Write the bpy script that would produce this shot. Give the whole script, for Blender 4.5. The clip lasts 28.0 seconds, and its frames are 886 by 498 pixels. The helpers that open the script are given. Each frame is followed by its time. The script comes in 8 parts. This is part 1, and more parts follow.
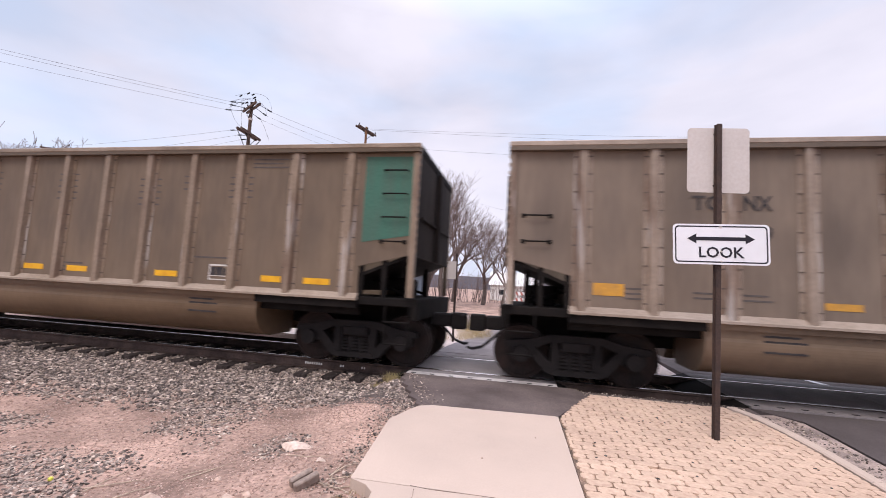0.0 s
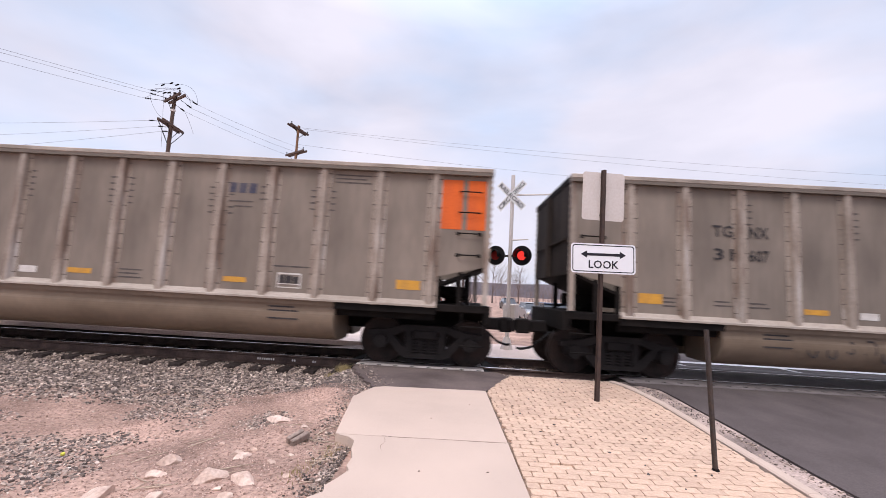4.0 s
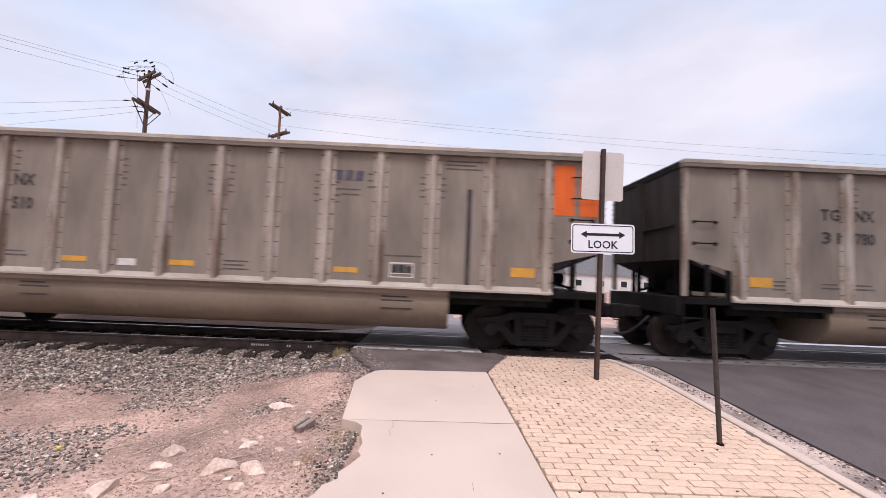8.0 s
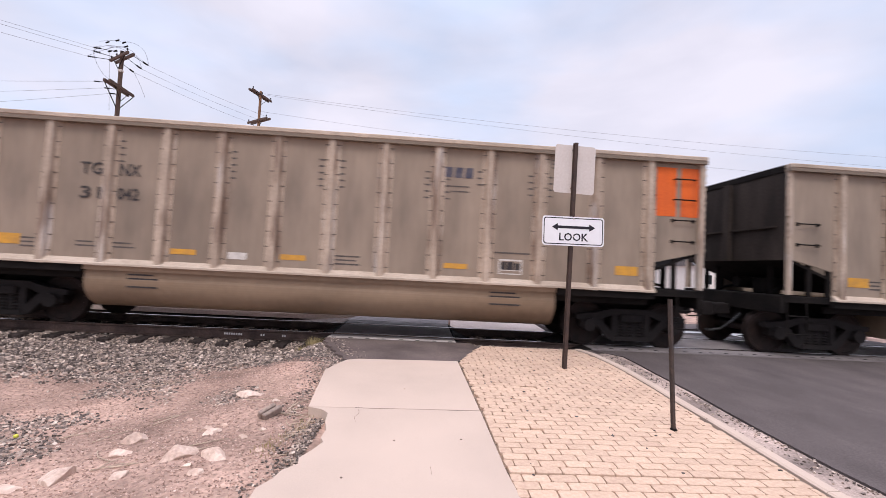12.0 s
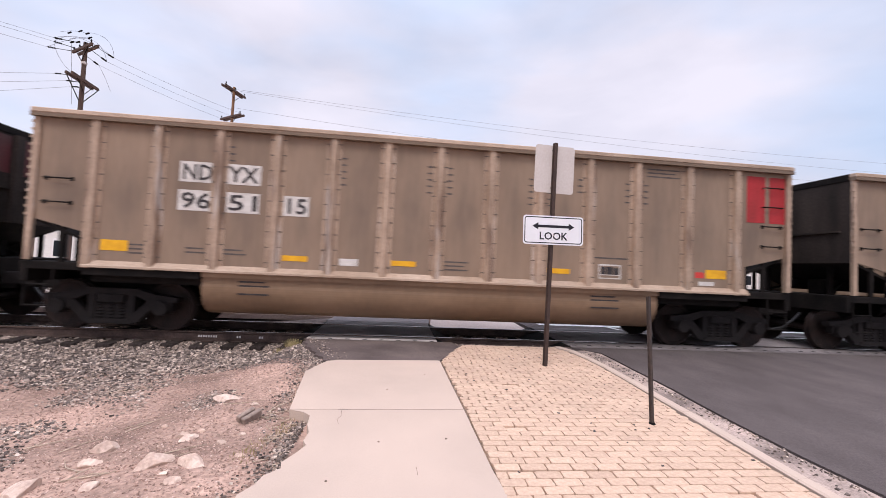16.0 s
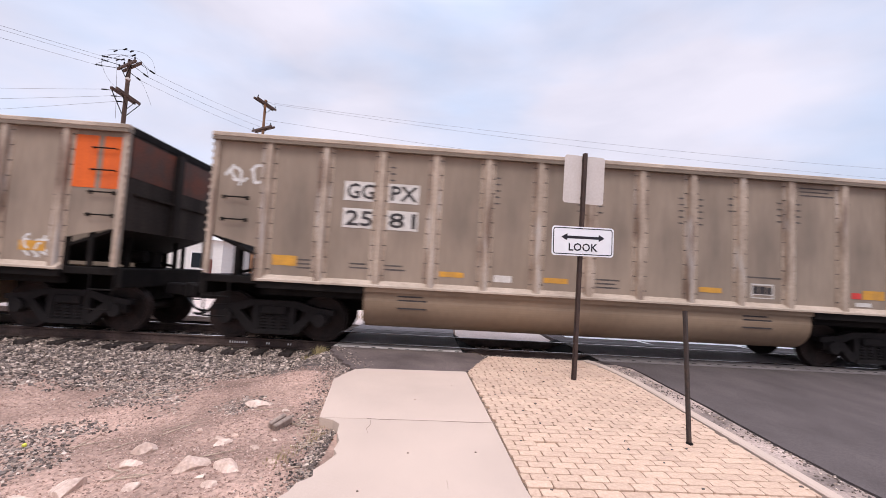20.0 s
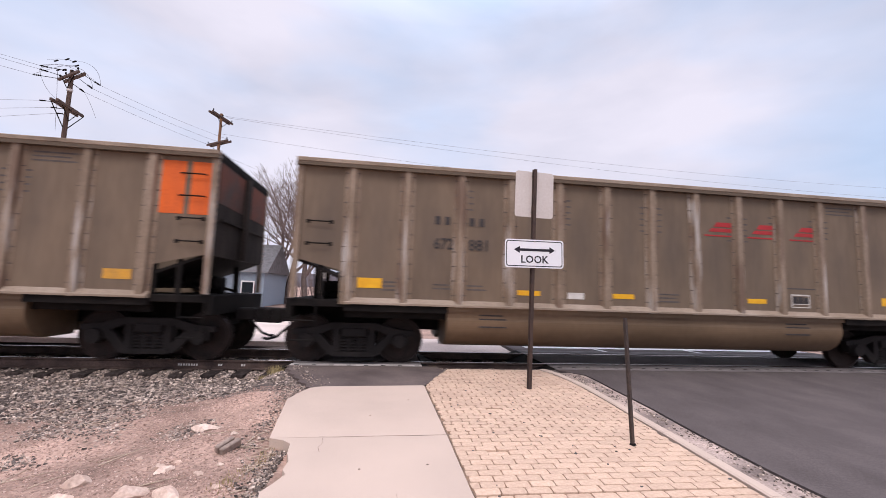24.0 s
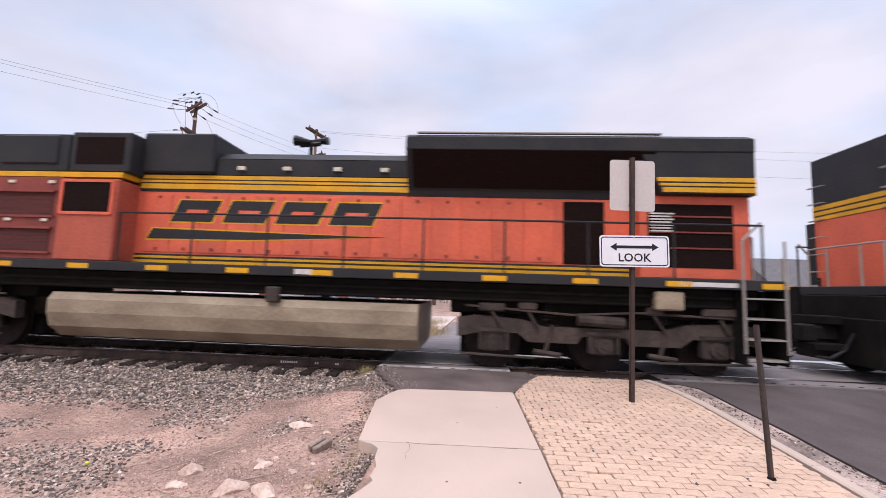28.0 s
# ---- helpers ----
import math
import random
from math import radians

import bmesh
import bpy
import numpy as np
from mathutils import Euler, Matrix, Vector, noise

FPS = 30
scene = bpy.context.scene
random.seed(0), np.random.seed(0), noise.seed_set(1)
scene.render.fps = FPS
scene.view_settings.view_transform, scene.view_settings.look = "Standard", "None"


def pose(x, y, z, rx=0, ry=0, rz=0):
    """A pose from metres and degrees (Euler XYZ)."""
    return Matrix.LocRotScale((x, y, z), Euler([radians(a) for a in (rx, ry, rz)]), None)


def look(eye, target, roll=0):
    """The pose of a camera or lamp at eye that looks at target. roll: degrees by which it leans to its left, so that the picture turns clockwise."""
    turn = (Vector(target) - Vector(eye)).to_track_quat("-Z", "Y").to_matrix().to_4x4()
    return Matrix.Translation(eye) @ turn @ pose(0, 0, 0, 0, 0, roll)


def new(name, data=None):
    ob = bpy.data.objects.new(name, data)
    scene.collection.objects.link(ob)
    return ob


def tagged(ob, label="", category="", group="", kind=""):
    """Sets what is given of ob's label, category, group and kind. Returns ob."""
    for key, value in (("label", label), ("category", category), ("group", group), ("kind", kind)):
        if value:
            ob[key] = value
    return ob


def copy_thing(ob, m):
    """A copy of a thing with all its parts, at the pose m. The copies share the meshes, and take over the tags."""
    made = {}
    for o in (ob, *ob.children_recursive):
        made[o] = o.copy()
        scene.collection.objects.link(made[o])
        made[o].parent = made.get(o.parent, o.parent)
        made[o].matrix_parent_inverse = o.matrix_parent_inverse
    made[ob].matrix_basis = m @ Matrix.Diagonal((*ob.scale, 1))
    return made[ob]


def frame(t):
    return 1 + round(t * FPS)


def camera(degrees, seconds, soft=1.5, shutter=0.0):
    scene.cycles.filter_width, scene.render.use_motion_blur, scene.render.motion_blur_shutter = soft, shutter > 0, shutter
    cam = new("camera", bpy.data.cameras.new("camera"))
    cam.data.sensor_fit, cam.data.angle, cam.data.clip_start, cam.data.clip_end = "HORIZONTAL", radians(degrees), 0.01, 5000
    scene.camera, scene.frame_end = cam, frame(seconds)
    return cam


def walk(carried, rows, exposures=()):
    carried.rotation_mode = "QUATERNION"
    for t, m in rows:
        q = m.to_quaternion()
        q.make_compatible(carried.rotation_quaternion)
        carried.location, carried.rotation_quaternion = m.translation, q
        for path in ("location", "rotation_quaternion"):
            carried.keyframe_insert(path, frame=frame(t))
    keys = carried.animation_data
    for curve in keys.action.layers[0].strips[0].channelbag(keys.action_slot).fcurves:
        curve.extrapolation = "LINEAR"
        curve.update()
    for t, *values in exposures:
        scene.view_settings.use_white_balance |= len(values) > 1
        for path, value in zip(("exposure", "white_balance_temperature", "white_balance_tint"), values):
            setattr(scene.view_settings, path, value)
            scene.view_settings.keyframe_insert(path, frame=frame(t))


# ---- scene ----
cam = camera(94.0, 28.0, soft=0.65, shutter=0.16)
PATH = [
    (0, (0.123, -0.065, 1.503), (-0.264, 1.888, 1.684), 3.1),
    (0.5, (-0.054, -0.208, 1.505), (-0.582, 1.714, 1.665), 4.1),
    (1, (-0.03, -0.434, 1.481), (-0.64, 1.465, 1.63), 4.0),
    (1.5, (-0.013, -0.65, 1.492), (-0.671, 1.233, 1.637), 3.6),
    (2, (-0.179, -0.84, 1.485), (-0.821, 1.049, 1.633), 3.4),
    (2.5, (-0.264, -0.968, 1.48), (-0.848, 0.938, 1.633), 3.5),
    (3, (-0.137, -1.116, 1.479), (-0.515, 0.841, 1.635), 4.2),
    (3.5, (-0.009, -1.239, 1.489), (-0.142, 0.749, 1.653), 2.7),
    (4, (-0.052, -1.285, 1.497), (-0.093, 0.704, 1.703), 3.3),
    (4.5, (-0.14, -1.217, 1.494), (-0.137, 0.772, 1.706), 3.5),
    (6.5, (-0.096, -1.271, 1.491), (-0.136, 0.721, 1.667), 2.5),
    (7, (-0.124, -1.259, 1.496), (-0.145, 0.734, 1.656), 2.5),
    (7.5, (-0.218, -1.221, 1.495), (-0.209, 0.774, 1.638), 2.4),
    (8, (-0.255, -1.19, 1.494), (-0.223, 0.806, 1.617), 2.4),
    (8.5, (-0.207, -1.203, 1.492), (-0.165, 0.794, 1.594), 2.6),
    (9, (-0.118, -1.246, 1.486), (-0.074, 0.752, 1.574), 2.8),
    (9.5, (-0.096, -1.258, 1.476), (-0.047, 0.74, 1.556), 2.9),
    (10, (-0.139, -1.227, 1.49), (-0.089, 0.771, 1.563), 2.7),
    (10.5, (-0.226, -1.176, 1.484), (-0.168, 0.822, 1.557), 2.5),
    (11, (-0.232, -1.158, 1.486), (-0.16, 0.839, 1.563), 2.5),
    (11.5, (-0.163, -1.192, 1.487), (-0.072, 0.804, 1.569), 2.8),
    (12, (-0.086, -1.236, 1.49), (0.024, 0.759, 1.574), 3.0),
    (12.5, (-0.07, -1.251, 1.485), (0.053, 0.743, 1.569), 3.0),
    (14.5, (-0.133, -1.227, 1.488), (0.087, 0.76, 1.568), 3.2),
    (15, (-0.072, -1.256, 1.487), (0.172, 0.727, 1.566), 3.1),
    (15.5, (-0.061, -1.256, 1.488), (0.181, 0.728, 1.564), 2.9),
    (16, (-0.138, -1.218, 1.486), (0.077, 0.768, 1.572), 2.7),
    (16.5, (-0.202, -1.197, 1.491), (-0.02, 0.792, 1.59), 2.9),
    (17, (-0.191, -1.217, 1.494), (-0.036, 0.774, 1.607), 3.2),
    (17.5, (-0.14, -1.24, 1.495), (0.005, 0.751, 1.613), 3.5),
    (18, (-0.079, -1.269, 1.488), (0.062, 0.723, 1.601), 3.6),
    (18.5, (-0.064, -1.282, 1.483), (0.07, 0.711, 1.59), 3.5),
    (19, (-0.086, -1.277, 1.49), (0.031, 0.717, 1.597), 3.5),
    (19.5, (-0.163, -1.241, 1.495), (-0.058, 0.752, 1.611), 3.5),
    (20, (-0.214, -1.216, 1.496), (-0.11, 0.778, 1.621), 3.4),
    (20.5, (-0.183, -1.225, 1.5), (-0.059, 0.767, 1.628), 3.2),
    (21, (-0.113, -1.251, 1.498), (0.057, 0.737, 1.626), 2.7),
    (21.5, (-0.045, -1.286, 1.493), (0.183, 0.696, 1.623), 2.0),
    (22, (-0.011, -1.303, 1.485), (0.268, 0.672, 1.627), 1.6),
    (22.5, (-0.036, -1.299, 1.491), (0.271, 0.671, 1.648), 1.6),
    (24.5, (-0.079, -1.322, 1.497), (0.158, 0.653, 1.704), 2.1),
    (25, (-0.08, -1.327, 1.496), (0.112, 0.653, 1.702), 1.8),
    (25.5, (-0.067, -1.325, 1.495), (0.064, 0.661, 1.695), 1.5),
    (26, (-0.063, -1.311, 1.498), (-0.001, 0.678, 1.696), 1.3),
    (26.5, (-0.052, -1.302, 1.498), (-0.056, 0.688, 1.694), 1.3),
    (27, (-0.035, -1.296, 1.501), (-0.086, 0.694, 1.697), 1.4),
    (27.5, (-0.017, -1.261, 1.502), (-0.107, 0.727, 1.698), 1.7),
    (28, (-0.072, -1.067, 1.499), (-0.21, 0.918, 1.694), 1.9),
]
# exposure and white balance: seconds, stops, kelvin, tint
TONE = [(0, 0.14, 6500, 11.5), (3, 0.12, 6500, 11.5), (7, 0.12, 6500, 11.5), (20, 0.10, 6500, 11.5), (24, 0.06, 6500, 12), (27, 0.02, 6450, 12), (28, 0.09, 6450, 12)]
walk(cam, [(t, look(eye, target, roll)) for t, eye, target, roll in PATH], TONE)

# ---- world, sun, exposure ----
world = bpy.data.worlds.new("world")
scene.world = world
world.use_nodes = True
wn, wl = world.node_tree.nodes, world.node_tree.links
wn.clear()
w_out = wn.new("ShaderNodeOutputWorld")
w_bg = wn.new("ShaderNodeBackground")
w_sky = wn.new("ShaderNodeTexSky")
w_sky.sky_type, w_sky.sun_disc = "NISHITA", False
w_sky.sun_elevation, w_sky.sun_rotation = radians(52), radians(195)
w_sky.air_density, w_sky.dust_density, w_sky.ozone_density = 1.0, 2.5, 1.0
w_co = wn.new("ShaderNodeTexCoord")
w_map = wn.new("ShaderNodeMapping")
w_map.inputs["Scale"].default_value = (1.0, 1.0, 2.6)
w_noise = wn.new("ShaderNodeTexNoise")
w_noise.inputs["Scale"].default_value = 1.9
w_noise.inputs["Detail"].default_value = 5.0
w_noise.inputs["Roughness"].default_value = 0.5
w_noise.inputs["Distortion"].default_value = 0.25
w_ramp = wn.new("ShaderNodeValToRGB")
w_ramp.color_ramp.elements[0].position, w_ramp.color_ramp.elements[0].color = 0.34, (0.72, 0.72, 0.72, 1)
w_ramp.color_ramp.elements[1].position, w_ramp.color_ramp.elements[1].color = 0.60, (0.97, 0.97, 0.97, 1)
w_tone = wn.new("ShaderNodeTexNoise")
w_tone.inputs["Scale"].default_value = 1.5
w_tone.inputs["Detail"].default_value = 4.0
w_cloud = wn.new("ShaderNodeValToRGB")
w_cloud.color_ramp.elements[0].position, w_cloud.color_ramp.elements[0].color = 0.36, (6.3, 7.6, 10.1, 1)
w_cloud.color_ramp.elements[1].position, w_cloud.color_ramp.elements[1].color = 0.60, (8.45, 8.2, 9.4, 1)
w_mix = wn.new("ShaderNodeMixRGB")
wl.new(w_co.outputs["Generated"], w_map.inputs["Vector"])
wl.new(w_map.outputs["Vector"], w_noise.inputs["Vector"])
wl.new(w_map.outputs["Vector"], w_tone.inputs["Vector"])
wl.new(w_noise.outputs["Fac"], w_ramp.inputs["Fac"])
wl.new(w_tone.outputs["Fac"], w_cloud.inputs["Fac"])
wl.new(w_ramp.outputs["Color"], w_mix.inputs["Fac"])
wl.new(w_sky.outputs["Color"], w_mix.inputs["Color1"])
wl.new(w_cloud.outputs["Color"], w_mix.inputs["Color2"])
# an overcast sky grows brighter towards the zenith
w_sep = wn.new("ShaderNodeSeparateXYZ")
w_rise = wn.new("ShaderNodeMapRange")
w_rise.inputs["From Min"].default_value, w_rise.inputs["From Max"].default_value = 0.56, 1.0
w_rise.inputs["To Min"].default_value, w_rise.inputs["To Max"].default_value = 1.0, 3.2
w_gain = wn.new("ShaderNodeVectorMath")
w_gain.operation = "SCALE"
wl.new(w_co.outputs["Generated"], w_sep.inputs["Vector"])
wl.new(w_sep.outputs["Z"], w_rise.inputs["Value"])
wl.new(w_mix.outputs["Color"], w_gain.inputs[0])
wl.new(w_rise.outputs["Result"], w_gain.inputs["Scale"])
wl.new(w_gain.outputs["Vector"], w_bg.inputs["Color"])
w_bg.inputs["Strength"].default_value = 0.1
wl.new(w_bg.outputs["Background"], w_out.inputs["Surface"])

sun = new("sun", bpy.data.lights.new("sun", "SUN"))
sun.data.energy, sun.data.angle, sun.data.color = 1.4, radians(24), (1.0, 0.93, 0.85)
sun.matrix_world = look((-8, -16, 34), (0, 6, 0))


# ---- materials ----
def material(name, base, rough=0.8, metal=0.0, tint=None, scale=3.0, fine=40.0, amount=0.5, bump=0.15, stretch=(1, 1, 1), fine_stretch=(1, 1, 1), gloss=0.25):
    """A surface with broad stains and fine grain: base colour, a second tint, and their sizes per metre."""
    m = bpy.data.materials.new(name)
    m.use_nodes = True
    n, l = m.node_tree.nodes, m.node_tree.links
    b = n["Principled BSDF"]
    b.inputs["Roughness"].default_value = rough
    b.inputs["Metallic"].default_value = metal
    b.inputs["Specular IOR Level"].default_value = gloss
    tint = tint or tuple(c * 0.6 for c in base)
    co = n.new("ShaderNodeTexCoord")
    mp = n.new("ShaderNodeMapping")
    mp.inputs["Scale"].default_value = stretch
    l.new(co.outputs["Object"], mp.inputs["Vector"])
    info = n.new("ShaderNodeObjectInfo")
    own = n.new("ShaderNodeMath")
    own.operation = "MULTIPLY"
    own.inputs[1].default_value = 41.0
    l.new(info.outputs["Random"], own.inputs[0])
    big = n.new("ShaderNodeTexNoise")
    big.noise_dimensions = "4D"
    l.new(own.outputs[0], big.inputs["W"])
    big.inputs["Scale"].default_value = scale
    big.inputs["Detail"].default_value = 6.0
    l.new(mp.outputs["Vector"], big.inputs["Vector"])
    ramp = n.new("ShaderNodeValToRGB")
    ramp.color_ramp.elements[0].position, ramp.color_ramp.elements[1].position = 0.35, 0.68
    ramp.color_ramp.elements[0].color = (*base, 1)
    ramp.color_ramp.elements[1].color = (*tint, 1)
    l.new(big.outputs["Fac"], ramp.inputs["Fac"])
    small = n.new("ShaderNodeTexNoise")
    small.inputs["Scale"].default_value = fine
    small.inputs["Detail"].default_value = 4.0
    mf = n.new("ShaderNodeMapping")
    mf.inputs["Scale"].default_value = fine_stretch
    l.new(co.outputs["Object"], mf.inputs["Vector"])
    l.new(mf.outputs["Vector"], small.inputs["Vector"])
    mix = n.new("ShaderNodeMixRGB")
    mix.blend_type = "OVERLAY"
    mix.inputs["Fac"].default_value = amount
    l.new(ramp.outputs["Color"], mix.inputs["Color1"])
    l.new(small.outputs["Fac"], mix.inputs["Color2"])
    l.new(mix.outputs["Color"], b.inputs["Base Color"])
    if bump:
        bp = n.new("ShaderNodeBump")
        bp.inputs["Strength"].default_value = bump
        bp.inputs["Distance"].default_value = 0.02
        l.new(small.outputs["Fac"], bp.inputs["Height"])
        l.new(bp.outputs["Normal"], b.inputs["Normal"])
    return m


def varied(m, spread=0.25):
    """Makes each object (or loose piece of a joined mesh) a little lighter or darker."""
    n, l = m.node_tree.nodes, m.node_tree.links
    b = n["Principled BSDF"]
    src = b.inputs["Base Color"].links[0].from_socket
    info, geo = n.new("ShaderNodeObjectInfo"), n.new("ShaderNodeNewGeometry")
    add = n.new("ShaderNodeMath")
    add.operation = "ADD"
    l.new(info.outputs["Random"], add.inputs[0])
    l.new(geo.outputs["Random Per Island"], add.inputs[1])
    rng = n.new("ShaderNodeMapRange")
    rng.inputs["From Max"].default_value = 2.0
    rng.inputs["To Min"].default_value, rng.inputs["To Max"].default_value = 1 - spread, 1 + spread
    l.new(add.outputs[0], rng.inputs["Value"])
    hsv = n.new("ShaderNodeHueSaturation")
    l.new(rng.outputs["Result"], hsv.inputs["Value"])
    l.new(src, hsv.inputs["Color"])
    l.new(hsv.outputs["Color"], b.inputs["Base Color"])
    return m


def speckled(m, tones):
    """Gives each loose stone one of several tones, multiplied by the grain below it."""
    n, l = m.node_tree.nodes, m.node_tree.links
    b = n["Principled BSDF"]
    src = b.inputs["Base Color"].links[0].from_socket
    geo = n.new("ShaderNodeNewGeometry")
    ramp = n.new("ShaderNodeValToRGB")
    while len(ramp.color_ramp.elements) < len(tones):
        ramp.color_ramp.elements.new(0.5)
    for e, (pos, tone) in zip(ramp.color_ramp.elements, tones):
        e.position, e.color = pos, (*tone, 1)
    l.new(geo.outputs["Random Per Island"], ramp.inputs["Fac"])
    mix = n.new("ShaderNodeMixRGB")
    mix.blend_type = "MULTIPLY"
    mix.inputs["Fac"].default_value = 1.0
    l.new(src, mix.inputs["Color1"])
    l.new(ramp.outputs["Color"], mix.inputs["Color2"])
    l.new(mix.outputs["Color"], b.inputs["Base Color"])
    return m


M = {}
M["dirt"] = material("dirt", (0.50, 0.330, 0.258), 0.95, tint=(0.20, 0.130, 0.102), scale=0.95, fine=22, amount=0.75, bump=0.8)
M["gravel"] = speckled(material("gravel", (0.95, 0.93, 0.91), 0.9, tint=(0.75, 0.70, 0.66), scale=9, fine=60, amount=0.4), ((0.0, (0.070, 0.056, 0.051)), (0.34, (0.19, 0.153, 0.137)), (0.64, (0.345, 0.275, 0.238)), (0.88, (0.53, 0.425, 0.36)), (1.0, (0.80, 0.68, 0.59))))
M["pebble"] = speckled(material("pebble", (0.95, 0.94, 0.93), 0.9, tint=(0.8, 0.77, 0.75), scale=9, fine=60, amount=0.4), ((0.0, (0.24, 0.160, 0.13)), (0.45, (0.41, 0.27, 0.22)), (0.8, (0.55, 0.37, 0.30)), (1.0, (0.68, 0.53, 0.46))))
M["ballast_bed"] = material("ballast_bed", (0.17, 0.130, 0.112), 0.95, tint=(0.075, 0.057, 0.050), scale=6, fine=35, amount=0.8, bump=0.8)
M["rock"] = varied(material("rock", (0.64, 0.49, 0.405), 0.9, tint=(0.44, 0.30, 0.235), scale=5, fine=30, amount=0.5, bump=0.4), 0.32)
M["concrete"] = material("concrete", (0.545, 0.418, 0.340), 0.85, tint=(0.480, 0.370, 0.302), scale=1.1, fine=120, amount=0.14, bump=0.06)
M["paver"] = varied(material("paver", (0.60, 0.420, 0.308), 0.85, tint=(0.52, 0.358, 0.262), scale=1.4, fine=30, amount=0.35, bump=0.25), 0.13)
M["paver_sand"] = material("paver_sand", (0.29, 0.20, 0.150), 0.95, tint=(0.028, 0.021, 0.018), scale=3.5, fine=40, amount=0.6)
M["asphalt"] = material("asphalt", (0.118, 0.094, 0.089), 0.85, tint=(0.078, 0.062, 0.059), scale=1.4, fine=70, amount=0.5, bump=0.25, gloss=0.2, stretch=(1.2, 0.7, 1))
M["asphalt_old"] = material("asphalt_old", (0.165, 0.126, 0.114), 0.9, tint=(0.085, 0.065, 0.060), scale=1.3, fine=70, amount=0.6, bump=0.3, gloss=0.08)
M["panel"] = material("panel", (0.25, 0.215, 0.21), 0.8, tint=(0.17, 0.145, 0.142), scale=1.5, fine=50, amount=0.5)
M["panel_edge"] = material("panel_edge", (0.62, 0.56, 0.53), 0.7, tint=(0.36, 0.32, 0.30), scale=3, fine=50, amount=0.4)
M["rail"] = material("rail", (0.115, 0.078, 0.066), 0.7, 0.1, tint=(0.060, 0.042, 0.037), scale=4, fine=40, gloss=0.08)
M["rail_head"] = material("rail_head", (0.45, 0.43, 0.42), 0.25, 1.0, tint=(0.35, 0.33, 0.32), scale=4, fine=60, amount=0.2, bump=0.02)
M["tie"] = varied(material("tie", (0.060, 0.045, 0.041), 0.9, tint=(0.022, 0.018, 0.016), scale=5, fine=30, amount=0.6, bump=0.5, stretch=(6, 1, 1), gloss=0.08), 0.35)
M["dry_grass"] = varied(material("dry_grass", (0.42, 0.33, 0.16), 0.9, tint=(0.30, 0.22, 0.12), scale=3, fine=20, amount=0.3, bump=0), 0.3)
M["twig"] = material("twig", (0.55, 0.42, 0.32), 0.9, scale=8, fine=40)
M["steel_dark"] = material("steel_dark", (0.009, 0.0078, 0.0076), 0.8, tint=(0.018, 0.0145, 0.013), scale=3, fine=30, amount=0.4, gloss=0.08)
M["truck_iron"] = material("truck_iron", (0.020, 0.016, 0.0155), 0.68, tint=(0.012, 0.010, 0.010), scale=5, fine=30, amount=0.5, gloss=0.14)
M["wheel_iron"] = material("wheel_iron", (0.019, 0.0145, 0.0135), 0.5, 0.35, tint=(0.036, 0.023, 0.020), scale=5, fine=30, amount=0.5, gloss=0.15)
M["sign_post"] = material("sign_post", (0.052, 0.036, 0.032), 0.7, 0.2, tint=(0.075, 0.047, 0.038), scale=12, fine=60, amount=0.5)
M["sign_white"] = material("sign_white", (0.80, 0.79, 0.82), 0.45, tint=(0.76, 0.75, 0.77), scale=5, fine=40, amount=0.06, bump=0.0)
M["sign_black"] = material("sign_black", (0.025, 0.022, 0.03), 0.5, scale=20, fine=40, amount=0.1, bump=0)
M["sign_back"] = material("sign_back", (0.62, 0.55, 0.51), 0.55, 0.25, tint=(0.57, 0.50, 0.46), scale=3, fine=30, amount=0.15, bump=0.02)
M["wood_pole"] = material("wood_pole", (0.11, 0.07, 0.055), 0.9, tint=(0.07, 0.045, 0.038), scale=3, fine=30, stretch=(6, 6, 0.6))
M["wood_pole_pale"] = material("wood_pole_pale", (0.27, 0.15, 0.085), 0.9, tint=(0.19, 0.10, 0.06), scale=3, fine=30, stretch=(6, 6, 0.6))
M["stub_steel"] = material("stub_steel", (0.060, 0.050, 0.048), 0.6, 0.3, tint=(0.09, 0.065, 0.055), scale=9, fine=60, amount=0.5)
M["wire"] = material("wire", (0.16, 0.15, 0.17), 0.6, scale=3, fine=10, bump=0)
M["bark"] = material("bark", (0.16, 0.12, 0.105), 0.95, tint=(0.10, 0.075, 0.068), scale=4, fine=20, bump=0.4)
M["twigs_far"] = material("twigs_far", (0.20, 0.145, 0.13), 0.95, tint=(0.15, 0.11, 0.10), scale=1, fine=10, bump=0)
M["white_paint"] = material("white_paint", (0.78, 0.76, 0.75), 0.5, tint=(0.70, 0.67, 0.65), scale=3, fine=30, amount=0.15)
M["red_paint"] = material("red_paint", (0.50, 0.035, 0.03), 0.5, tint=(0.40, 0.05, 0.04), scale=4, fine=30, amount=0.2)
M["black_gloss"] = material("black_gloss", (0.015, 0.014, 0.015), 0.3, scale=5, fine=30, amount=0.2, bump=0)
M["yellow_tape"] = material("yellow_tape", (0.80, 0.42, 0.02), 0.5, tint=(0.66, 0.32, 0.02), scale=6, fine=30, amount=0.2, bump=0)
M["ochre_tape"] = material("ochre_tape", (0.62, 0.31, 0.045), 0.6, tint=(0.46, 0.24, 0.06), scale=6, fine=30, amount=0.3, bump=0)
M["label_white"] = material("label_white", (0.66, 0.62, 0.58), 0.6, tint=(0.52, 0.47, 0.43), scale=8, fine=40, amount=0.3, bump=0)
M["ink"] = material("ink", (0.030, 0.027, 0.03), 0.7, tint=(0.065, 0.055, 0.052), scale=6, fine=30, amount=0.4, bump=0)
